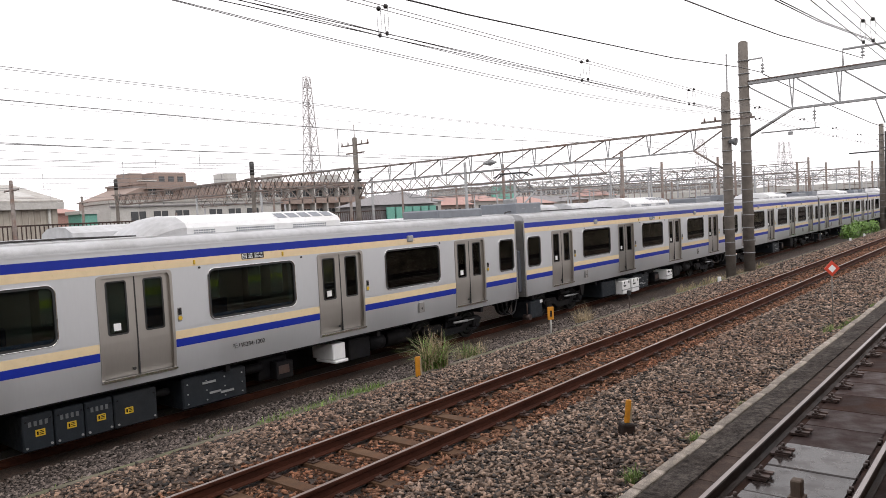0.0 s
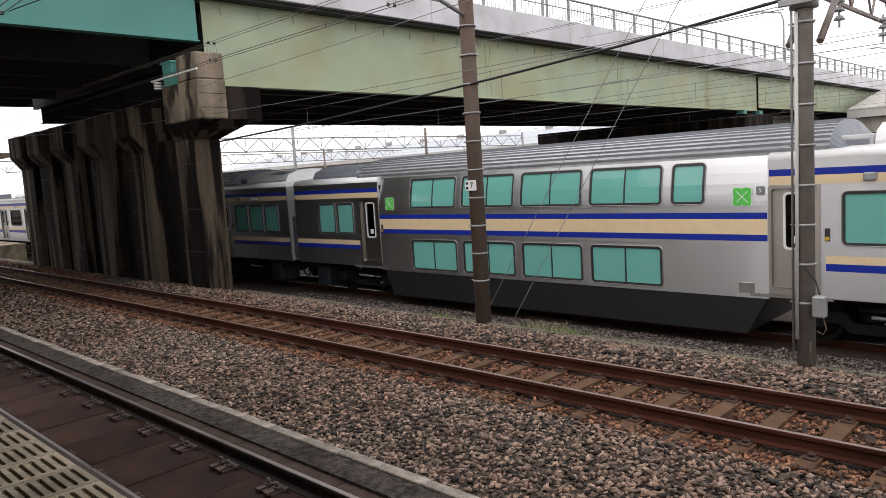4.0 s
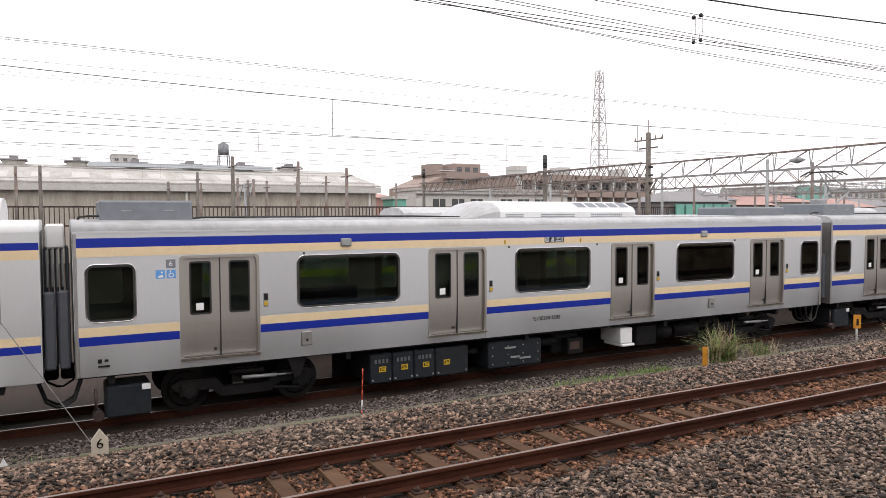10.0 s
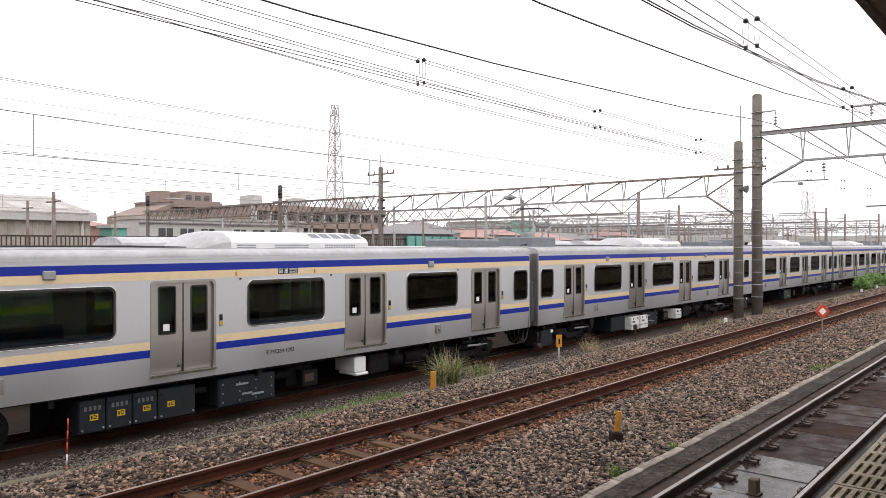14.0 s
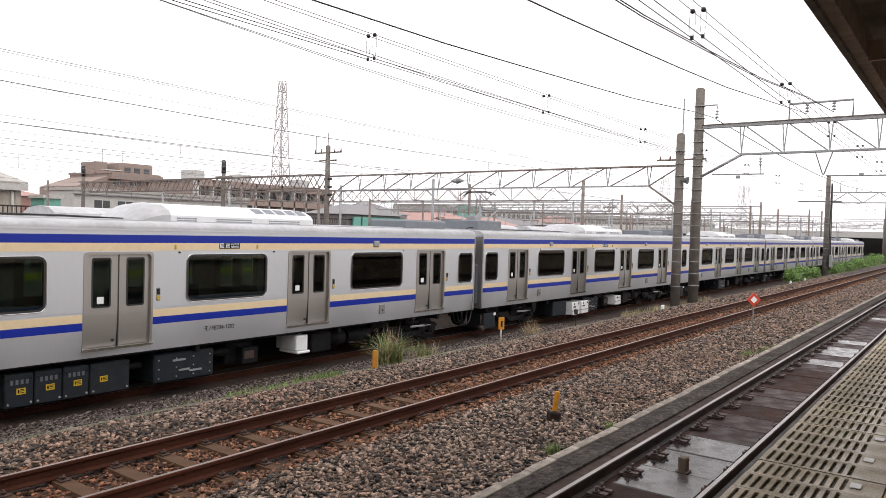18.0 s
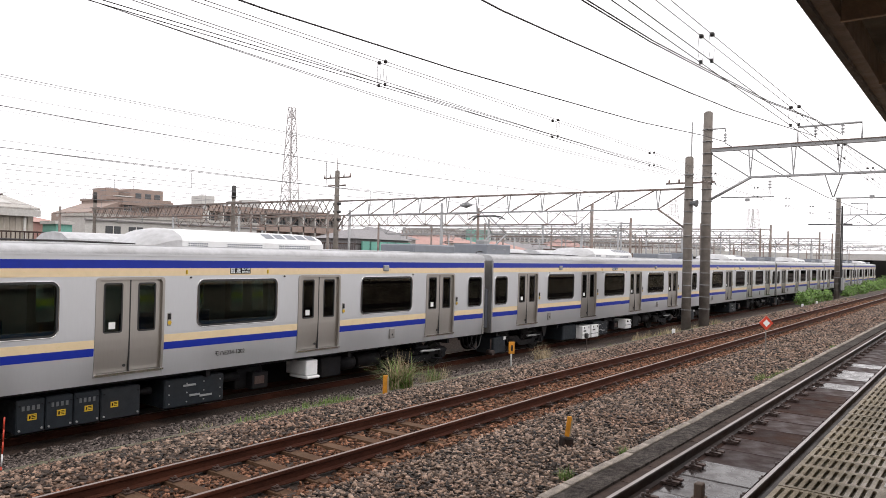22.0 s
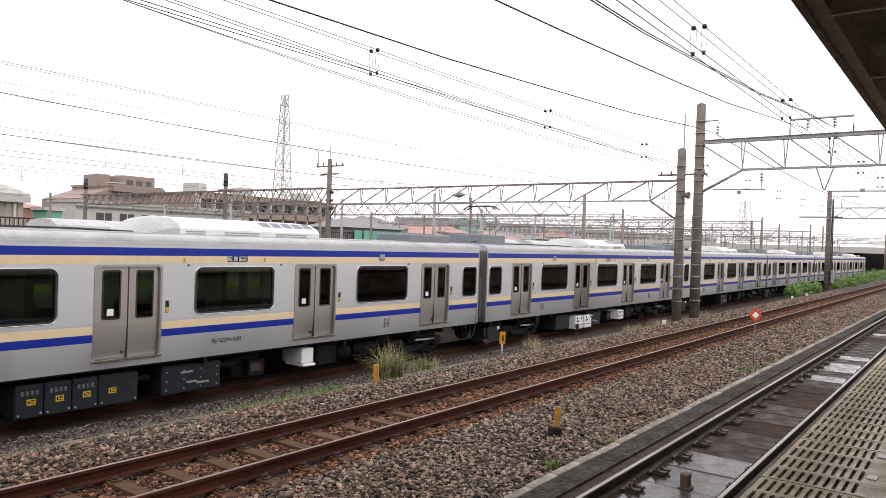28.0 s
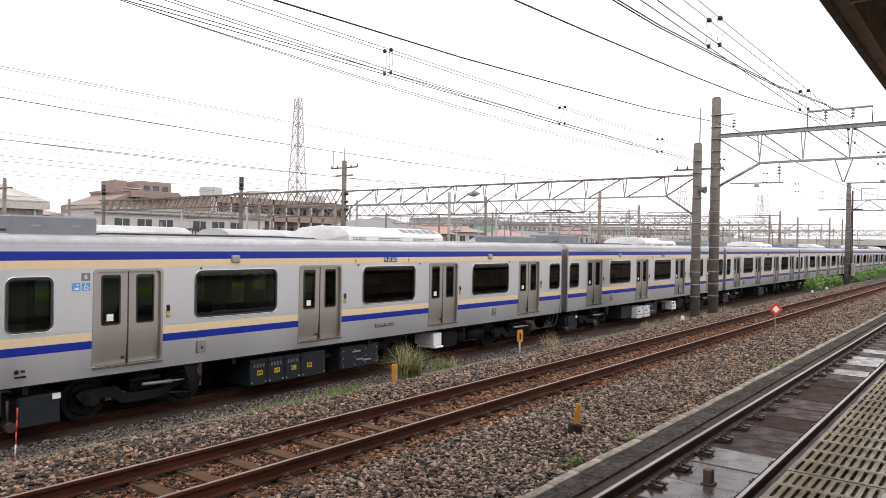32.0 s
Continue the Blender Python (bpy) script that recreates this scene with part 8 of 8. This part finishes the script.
box(bm, 3.0, 62.6, 18.39, 18.4, 1.94, 2.02)
part("stripe", bm, M["girder_t"], parked, "green stripe")
for k in range(3):
    x = 3.0 + 20 * k
    for x0, x1 in ((x + 5.8, x + 9.2), (x + 10.5, x + 13.5)):
        bm = bmesh.new()
        prism(bm, [(18.9, 3.5), (18.95, 3.72), (19.3, 3.86), (19.85, 3.9), (20.4, 3.86), (20.75, 3.72), (20.8, 3.5)], x0, x1)
        part("roof_unit", bm, M["canopy" if 45 < x0 < 50 else "roof"], parked)
    for d in range(5):
        bm = bmesh.new()
        box(bm, x + 1.0 + 4 * d, x + 2.6 + 4 * d, 18.385, 18.4, 2.25, 2.9)
        part("window", bm, M["far_glass"], parked)
bm = bmesh.new()
box(bm, 3.0, 62.6, 18.6, 21.1, 0.2, 0.95)
part("underframe", bm, M["under"], parked)

# pantograph on the roof of the next car
def pantograph(car, x):
    bm = bmesh.new()
    for y in (1.15, 1.8):
        tube(bm, (x, y, 3.75), (x + 1.05, y, 4.35), 0.03, n=6)
        tube(bm, (x + 1.05, y, 4.35), (x + 0.15, 1.475 + (y - 1.475) * 0.4, 4.95), 0.022, n=6)
    tube(bm, (x + 1.05, 1.1, 4.35), (x + 1.05, 1.85, 4.35), 0.025, n=6)
    p = part("pantograph_arm", bm, M["galv"], car, "raised grey pantograph arm")
    bm = bmesh.new()
    for dx in (-0.12, 0.14):
        polytube(bm, [(x + 0.15 + dx, 0.75, 4.85), (x + 0.15 + dx, 1.0, 4.98), (x + 0.15 + dx, 1.95, 4.98), (x + 0.15 + dx, 2.2, 4.85)], 0.025, 5)
    part("pantograph_head", bm, M["wire"], p)
    bm = bmesh.new()
    for dx in (-0.5, 0.6):
        for y in (0.95, 2.0):
            tube(bm, (x + dx, y, 3.56), (x + dx, y, 3.74), 0.06, n=8)
    for y in (0.95, 2.0):
        tube(bm, (x - 0.6, y, 3.75), (x + 0.7, y, 3.75), 0.025, n=5)
    tube(bm, (x - 0.6, 0.95, 3.75), (x - 0.6, 2.0, 3.75), 0.025, n=5)
    tube(bm, (x + 0.7, 0.95, 3.75), (x + 0.7, 2.0, 3.75), 0.025, n=5)
    rbox(bm, x - 0.35, x - 0.05, 1.2, 1.6, 3.7, 4.1, 0.03, 1)
    part("pantograph_base", bm, M["galv"], p)


parked.location.y = 0.9
pantograph(cars[1][0], 1.6)


# ---------------------------------------------------------------- markers beside the tracks
def marker(name, label, x, y, h, w, lean=0.0, base=False, m="orange"):
    z = ground_z(y)
    o = hub(name, label, "marker post", "orange marker posts")
    bm = bmesh.new()
    rbox(bm, -w / 2, w / 2, -0.02, 0.02, -0.1, h, 0.01, 1)
    p = part("post", bm, M[m], o)
    bm = bmesh.new()
    rbox(bm, w * 0.36, w * 0.5 + 0.012, -0.03, 0.03, -0.05, h - 0.03, 0.006, 1)
    part("edge", bm, M["straw"], p, "worn edge of the post")
    if base:
        bm = bmesh.new()
        rbox(bm, -0.085, 0.085, -0.08, 0.08, -0.08, 0.13, 0.03, 2)
        part("foot", bm, M["rail_oily"], o, "dark concrete foot")
    o.matrix_basis = pose(x, y, z, 0, lean, -35)
    return o


marker("marker_post", "orange marker post in the gravel", 11.5, 11.05, 0.42, 0.11)
marker("marker_post", "leaning orange marker post on a dark foot", 9.30, 5.56, 0.42, 0.07, 8, True)
o = hub("marker_sign", "orange marker plate on a pale post", "marker post", "orange marker posts", at=pose(17.0, 11.3, ground_z(11.3), 0, 0, -35))
bm = bmesh.new()
tube(bm, (0, 0, -0.1), (0, 0, 0.6), 0.025, n=6)
part("post", bm, M["pale_wall"], o)
bm = bmesh.new()
rbox(bm, -0.09, 0.09, -0.03, -0.01, 0.38, 0.72, 0.01, 1)
p = part("plate", bm, M["orange"], o)
bm = bmesh.new()
box(bm, -0.02, 0.03, -0.034, -0.029, 0.46, 0.62)
part("marking", bm, M["black"], p)

o = hub("diamond_sign", "red diamond sign with a pale centre on a thin rod", "track sign", at=pose(18.1, 4.93, 0.86, 0, 0, -50))
bm = bmesh.new()
tube(bm, (0, 0, -0.25), (0, 0, 1.2), 0.014, n=6)
part("rod", bm, M["pole"], o)
bm = bmesh.new()
solid(bm, [(0.0, 1.07), (0.17, 1.24), (0.0, 1.41), (-0.17, 1.24)], -0.02, 0.0)
p = part("plate", bm, M["red"], o)
bm = bmesh.new()
solid(bm, [(0.0, 1.155), (0.085, 1.24), (0.0, 1.325), (-0.085, 1.24)], -0.026, -0.019)
part("centre", bm, M["white"], p)

o = hub("black_post", "thin low post with a black head on the gravel lip", "marker post", at=pose(21.4, 11.17, 0.5))
bm = bmesh.new()
tube(bm, (0, 0, -0.1), (0, 0, 0.5), 0.012, n=6)
part("rod", bm, M["rust"], o)
bm = bmesh.new()
rbox(bm, -0.07, 0.07, -0.05, 0.05, 0.42, 0.58, 0.025, 1)
part("head", bm, M["rubber"], o, "black head")

o = hub("number_stone", "white pentagon marker with the figure 6", "track sign", at=pose(0.24, 10.78, 0.66))
bm = bmesh.new()
solid(bm, [(-0.1, -0.2), (0.1, -0.2), (0.1, 0.12), (0.0, 0.26), (-0.1, 0.12)], -0.03, 0.03)
p = part("plate", bm, M["dull_white"], o)
text_part("figure", "6", 0.18, M["black"], p, pose(0, -0.034, 0.07, 90, 0, 0))
o = hub("white_peg", "small white triangular peg", "track sign", at=pose(-0.85, 11.2, 0.46))
bm = bmesh.new()
solid(bm, [(-0.06, 0.0), (0.06, 0.0), (0.0, 0.13)], -0.03, 0.03)
part("peg", bm, M["white"], o)

o = hub("striped_rod", "thin red and white rod stuck in the gravel", "marker rod", at=pose(4.12, 11.5, ground_z(11.5), 0, 2, 0))
for k in range(5):
    bm = bmesh.new()
    tube(bm, (0, 0, 0.17 * k - 0.1), (0, 0, 0.17 * k + 0.07), 0.011, n=6)
    part("rod_section", bm, M["red" if k != 1 else "white"], o)
for x, y, z in ((29.0, 11.0, 0.05), (52, 10.6, 0.1), (58, 10.8, 0.1)):
    bm = bmesh.new()
    rbox(bm, -0.06, 0.06, -0.06, 0.06, -0.05, 0.22, 0.02, 1)
    thing("white_peg", bm, M["white"], "small white track peg", "track sign", "white pegs", at=pose(x, y, ground_z(y)))
bm = bmesh.new()
rbox(bm, -0.055, 0.055, -0.05, 0.05, 0, 0.17, 0.012, 1)
box(bm, -0.075, 0.075, -0.07, 0.07, -0.002, 0.012)
thing("iron_stub", bm, M["pole_rust"], "short brown block with a base plate on the wet slab", "iron stub", at=pose(8.25, 3.31, Z_NEAR - 0.128))


# ---------------------------------------------------------------- plants
def blades(n, rx, ry, h, width, seed, bend=0.5):
    """A tuft of bent blades."""
    r = random.Random(seed)
    bm = bmesh.new()
    for _ in range(n):
        a = r.uniform(0, 2 * math.pi)
        d = math.sqrt(r.random())
        x, y = rx * d * math.cos(a), ry * d * math.sin(a)
        hh = h * r.uniform(0.45, 1.0)
        la = r.uniform(0, 2 * math.pi)
        lean = r.uniform(0.1, bend) * hh
        w = width * r.uniform(0.6, 1.2)
        wx, wy = -math.sin(la) * w, math.cos(la) * w
        prev = None
        for k in range(4):
            u = k / 3
            px, py = x + math.cos(la) * lean * u * u, y + math.sin(la) * lean * u * u
            pz = hh * (1.25 * u - 0.25 * u - 0.48 * u ** 2.5 * min(lean / max(hh, 0.01), 1.25))
            s = 1 - u * 0.92
            cur = (bm.verts.new((px - wx * s, py - wy * s, pz)), bm.verts.new((px + wx * s, py + wy * s, pz)))
            if prev:
                bm.faces.new((prev[0], prev[1], cur[1], cur[0]))
            prev = cur
    return bm


def tuft(name, label, x, y, parts, group=""):
    o = hub(name, label, "grass", group, at=pose(x, y, ground_z(y) - 0.03))
    for i, (n, rx, ry, h, w, seed, bend, m) in enumerate(parts):
        bm = blades(n, rx, ry, h, w, seed, bend)
        q = new("tuft_growth", finish(bm, "tuft_growth", M[m], False))
        q.parent = o
        tagged(q, kind="stuff")
    return o


tuft("grass_clump", "tall clump of green and dry straw-coloured grass", 12.35, 11.35, [(190, 0.28, 0.22, 1.0, 0.018, 1, 1.1, "grass"), (150, 0.34, 0.24, 1.05, 0.014, 61, 1.0, "straw"), (70, 0.25, 0.2, 1.1, 0.006, 2, 0.5, "straw")])
tuft("grass_clump", "smaller clump of green and dry grass", 13.9, 11.6, [(120, 0.2, 0.2, 0.5, 0.012, 3, 0.9, "grass"), (150, 0.55, 0.3, 0.6, 0.005, 4, 0.8, "straw")])
tuft("grass_clump", "dry straw-coloured grass tuft", 19.3, 11.6, [(120, 0.35, 0.25, 0.6, 0.012, 5, 1.2, "straw"), (60, 0.3, 0.25, 0.75, 0.005, 55, 0.5, "straw")])
tuft("grass_clump", "bright green low grass patch", 8.55, 11.15, [(420, 0.85, 0.16, 0.2, 0.010, 6, 0.6, "grass")], "grass patches")
tuft("grass_clump", "bright green low grass patch", 10.0, 11.2, [(380, 0.7, 0.18, 0.24, 0.010, 7, 0.6, "grass")], "grass patches")
tuft("grass_clump", "thin dry and green grass at the foot of the pole", -8.1, 11.35, [(300, 0.9, 0.2, 0.22, 0.009, 8, 0.6, "grass"), (120, 0.5, 0.2, 0.4, 0.005, 9, 0.9, "straw")], "grass patches")
tuft("grass_clump", "low green grass along the lip", -6.3, 11.3, [(220, 0.7, 0.15, 0.14, 0.009, 10, 0.6, "grass")], "grass patches")
tuft("grass_clump", "low green grass along the lip", -10.9, 11.35, [(160, 0.5, 0.15, 0.16, 0.009, 11, 0.6, "grass")], "grass patches")
rt = random.Random(4)
for i in range(16):
    x = rt.uniform(-3, 30)
    tuft("grass_clump", "sparse weeds along the concrete lip", x, rt.uniform(11.25, 11.7), [(50, 0.35, 0.12, rt.uniform(0.08, 0.2), 0.007, 40 + i, 0.7, "grass"), (40, 0.4, 0.15, rt.uniform(0.1, 0.25), 0.005, 70 + i, 0.8, "straw")], "weeds")
for i, (x, y, r, h) in enumerate(((7.85, 4.80, 0.13, 0.24), (9.35, 4.69, 0.10, 0.20), (8.95, 4.52, 0.16, 0.10), (11.15, 4.70, 0.22, 0.12), (7.32, 4.66, 0.10, 0.10), (10.1, 4.51, 0.18, 0.06), (14.6, 4.68, 0.2, 0.1), (17.65, 4.92, 0.4, 0.2),
                                  (18.4, 4.76, 0.8, 0.16), (19.3, 4.7, 0.5, 0.14), (21.5, 4.7, 0.3, 0.14), (26.0, 4.75, 0.3, 0.15), (5.6, 4.8, 0.12, 0.12), (0.8, 6.1, 0.12, 0.15))):
    dry = 17 < x < 20
    tuft("grass_clump", "low yellow-green weeds at the sign's foot" if dry else "small green weed by the kerb", x, y, [(int(90 + 120 * r), r, 0.07, h, 0.009, 100 + i, 0.8, "grass"), (60 if dry else 8, r, 0.07, h * 1.2, 0.006, 170 + i, 0.8, "straw")], "weeds")
for i in range(10):
    x = 26 + i * 1.3 + rt.uniform(-0.5, 0.5)
    tuft("grass_clump", "dry grass round the pole feet", x, rt.uniform(11.3, 12.2), [(80, 0.5, 0.3, 0.4, 0.007, 130 + i, 0.8, "straw"), (25, 0.4, 0.3, 0.25, 0.008, 150 + i, 0.7, "grass")], "weeds")


def shrub(x, y, rx, ry, h, seed):
    r = random.Random(seed)
    o = hub("shrub", "bushy green shrub beside the track", "shrub", "shrubs along the track", at=pose(x, y, ground_z(y)))
    bm = bmesh.new()
    for k in range(7):
        a = r.uniform(0, 6.28)
        tube(bm, (0, 0, -0.1), (rx * 0.6 * math.cos(a), ry * 0.6 * math.sin(a), h * r.uniform(0.5, 0.85)), 0.03, 0.008, n=5)
    part("branch", bm, M["brown_wall"], o)
    bm = bmesh.new()
    lumps = [(r.uniform(-0.7, 0.7) * rx, r.uniform(-0.7, 0.7) * ry, h * r.uniform(0.3, 0.8), r.uniform(0.3, 0.5) * h) for _ in range(12)]
    for _ in range(1500):
        lx, ly, lz, lr = r.choice(lumps)
        d = Vector((r.gauss(0, 1), r.gauss(0, 1), r.gauss(0, 1))).normalized() * lr * r.uniform(0.55, 1.1)
        c = Vector((lx, ly, lz)) + d
        if c.z < 0.02:
            continue
        u = Vector((r.gauss(0, 1), r.gauss(0, 1), r.gauss(0, 1))).normalized()
        w = u.orthogonal().normalized()
        s = r.uniform(0.05, 0.11)
        bm.faces.new([bm.verts.new(c + q) for q in (-u * s, w * s * 0.45, u * s, -w * s * 0.45)])
    q = new("foliage", finish(bm, "foliage", M["leaf"], False))
    q.parent = o
    tagged(q, kind="stuff")


for i, (x, y, rx, ry, h) in enumerate(((58.5, 11.6, 2.0, 0.9, 1.5), (63, 11.9, 2.4, 1.0, 1.9), (67.5, 12.0, 1.8, 0.8, 1.5), (79, 11.6, 2.5, 1.0, 1.6), (84, 11.4, 2.2, 1.0, 1.5), (91, 11.4, 3.0, 1.2, 2.0), (98, 11.8, 3.0, 1.2, 1.9), (108, 12, 3.5, 1.4, 2.2), (120, 12.5, 4, 1.6, 2.6), (130, 13, 4, 2, 2.8))):
    shrub(x, y, rx * 0.8, ry * 0.7, h * 0.62, 200 + i)


# ---------------------------------------------------------------- loose stone
def stones(name, label, material, x0, x1, y0, y1, density, size, seed, keep=None, lift=0.0):
    """Broken stone lying over the ground as one mesh of small solids."""
    rg = np.random.default_rng(seed)
    n = int((x1 - x0) * (y1 - y0) * density)
    px = rg.uniform(x0, x1, n)
    py = rg.uniform(y0, y1, n)
    if keep is not None:
        ok = keep(px, py, rg)
        px, py = px[ok], py[ok]
        n = len(px)
    prof = np.array(PROFILE)
    pz = np.interp(py, prof[:, 0], prof[:, 1]) + lift + rg.uniform(-0.022, 0.020, n)
    base = np.array([(-1, -1, -1), (1, -1, -1), (1, 1, -1), (-1, 1, -1), (-1, -1, 1), (1, -1, 1), (1, 1, 1), (-1, 1, 1)], float) * 0.75
    faces = np.array([(0, 3, 2), (0, 2, 1), (4, 5, 6), (4, 6, 7), (0, 1, 5), (0, 5, 4), (1, 2, 6), (1, 6, 5), (2, 3, 7), (2, 7, 6), (3, 0, 4), (3, 4, 7)])
    sc = size * rg.uniform(0.6, 1.4, (n, 1, 1)) * np.stack([rg.uniform(0.8, 1.7, n), rg.uniform(0.55, 1.0, n), rg.uniform(0.3, 0.7, n)], 1)[:, None]
    v = base[None] * sc * rg.uniform(0.45, 1.25, (n, 8, 3))
    yaw = rg.uniform(0, 2 * np.pi, n)
    tl, td = rg.normal(0, 0.55, n), rg.uniform(0, 2 * np.pi, n)
    # a turn about the upright axis, then a tilt about a level one
    q = np.stack([np.cos(tl / 2) * np.cos(yaw / 2), np.sin(tl / 2) * np.cos(td - yaw / 2), np.sin(tl / 2) * np.sin(td - yaw / 2), np.cos(tl / 2) * np.sin(yaw / 2)], 1)
    w, a, b, c = q.T
    R = np.stack([1 - 2 * (b * b + c * c), 2 * (a * b - c * w), 2 * (a * c + b * w), 2 * (a * b + c * w), 1 - 2 * (a * a + c * c), 2 * (b * c - a * w),
                  2 * (a * c - b * w), 2 * (b * c + a * w), 1 - 2 * (a * a + b * b)], 1).reshape(n, 3, 3)
    v = np.einsum('nij,nkj->nki', R, v) + np.stack([px, py, pz], 1)[:, None]
    f = (faces[None] + 8 * np.arange(n)[:, None, None]).reshape(-1, 3)
    me = bpy.data.meshes.new(name)
    me.vertices.add(n * 8)
    me.vertices.foreach_set("co", v.reshape(-1).astype(np.float32))
    me.loops.add(len(f) * 3)
    me.loops.foreach_set("vertex_index", f.reshape(-1).astype(np.int32))
    me.polygons.add(len(f))
    me.polygons.foreach_set("loop_start", np.arange(0, len(f) * 3, 3, dtype=np.int32))
    me.update(calc_edges=True)
    me.materials.append(M[material])
    return tagged(new(name, me), label, "ballast", kind="stuff")


def off_sleepers(px, py, rg):
    """Leave rails clear and sleepers mostly bare."""
    s = np.abs(((px + 26.0 + 0.29) % 0.58) - 0.29) < 0.085
    inside = np.abs(py - RAIL_MID) < 0.98
    rail = np.minimum(np.abs(py - RAIL_MID - 0.566), np.abs(py - RAIL_MID + 0.566)) < 0.075
    return ~(rail | (inside & s & (rg.random(len(px)) < np.where(px > 9.0, 0.3, 0.93))) | ((~inside) & (rg.random(len(px)) < 0.0)))


stones("ballast", "coarse brown and grey broken-stone ballast", "ballast", -14, 17, 4.64, 6.75, 900, 0.030, 1)
stones("ballast", "brown rust-dusted ballast round the middle track", "ballast_rust", -24, 26, 6.75, 8.9, 760, 0.028, 2, off_sleepers, 0.0)
stones("ballast", "brown ballast shoulder beside the middle track", "ballast", -22, 26, 8.9, 11.12, 600, 0.031, 3)
stones("gravel", "fine grey gravel beside the yard track", "ballast_grey", -20, 26, 11.22, 14.2, 640, 0.029, 4, None, 0.01)
stones("ballast", "coarse ballast further along the tracks", "ballast", 17, 60, 4.64, 6.75, 330, 0.038, 5)
stones("ballast", "brown ballast further along the tracks", "ballast_rust", 26, 64, 6.75, 8.9, 180, 0.04, 6, off_sleepers)
stones("ballast", "brown ballast shoulder further along", "ballast", 26, 64, 8.9, 11.2, 180, 0.042, 7)
stones("ballast", "coarse ballast towards the bridge", "ballast", -40, -14, 4.64, 6.75, 330, 0.038, 8)
stones("ballast", "brown ballast towards the bridge", "ballast_rust", -44, -24, 6.75, 9.6, 200, 0.04, 9, off_sleepers)


# ---------------------------------------------------------------- what moves
def motions():
    """The train stands, then pulls away to the right from about the twenty-seventh second."""
    times = [0.0, 27.0, 27.5, 28.0, 28.5, 29.0, 29.5, 30.0, 30.5, 31.0, 31.5, 32.0]
    for car, x in cars:
        rows = []
        for t in times:
            d = 0.192 * max(t - 27.05, 0.0) ** 2
            rows.append((t, pose(x + d, TRAIN_Y, 0)))
        walk(car, rows)


motions()
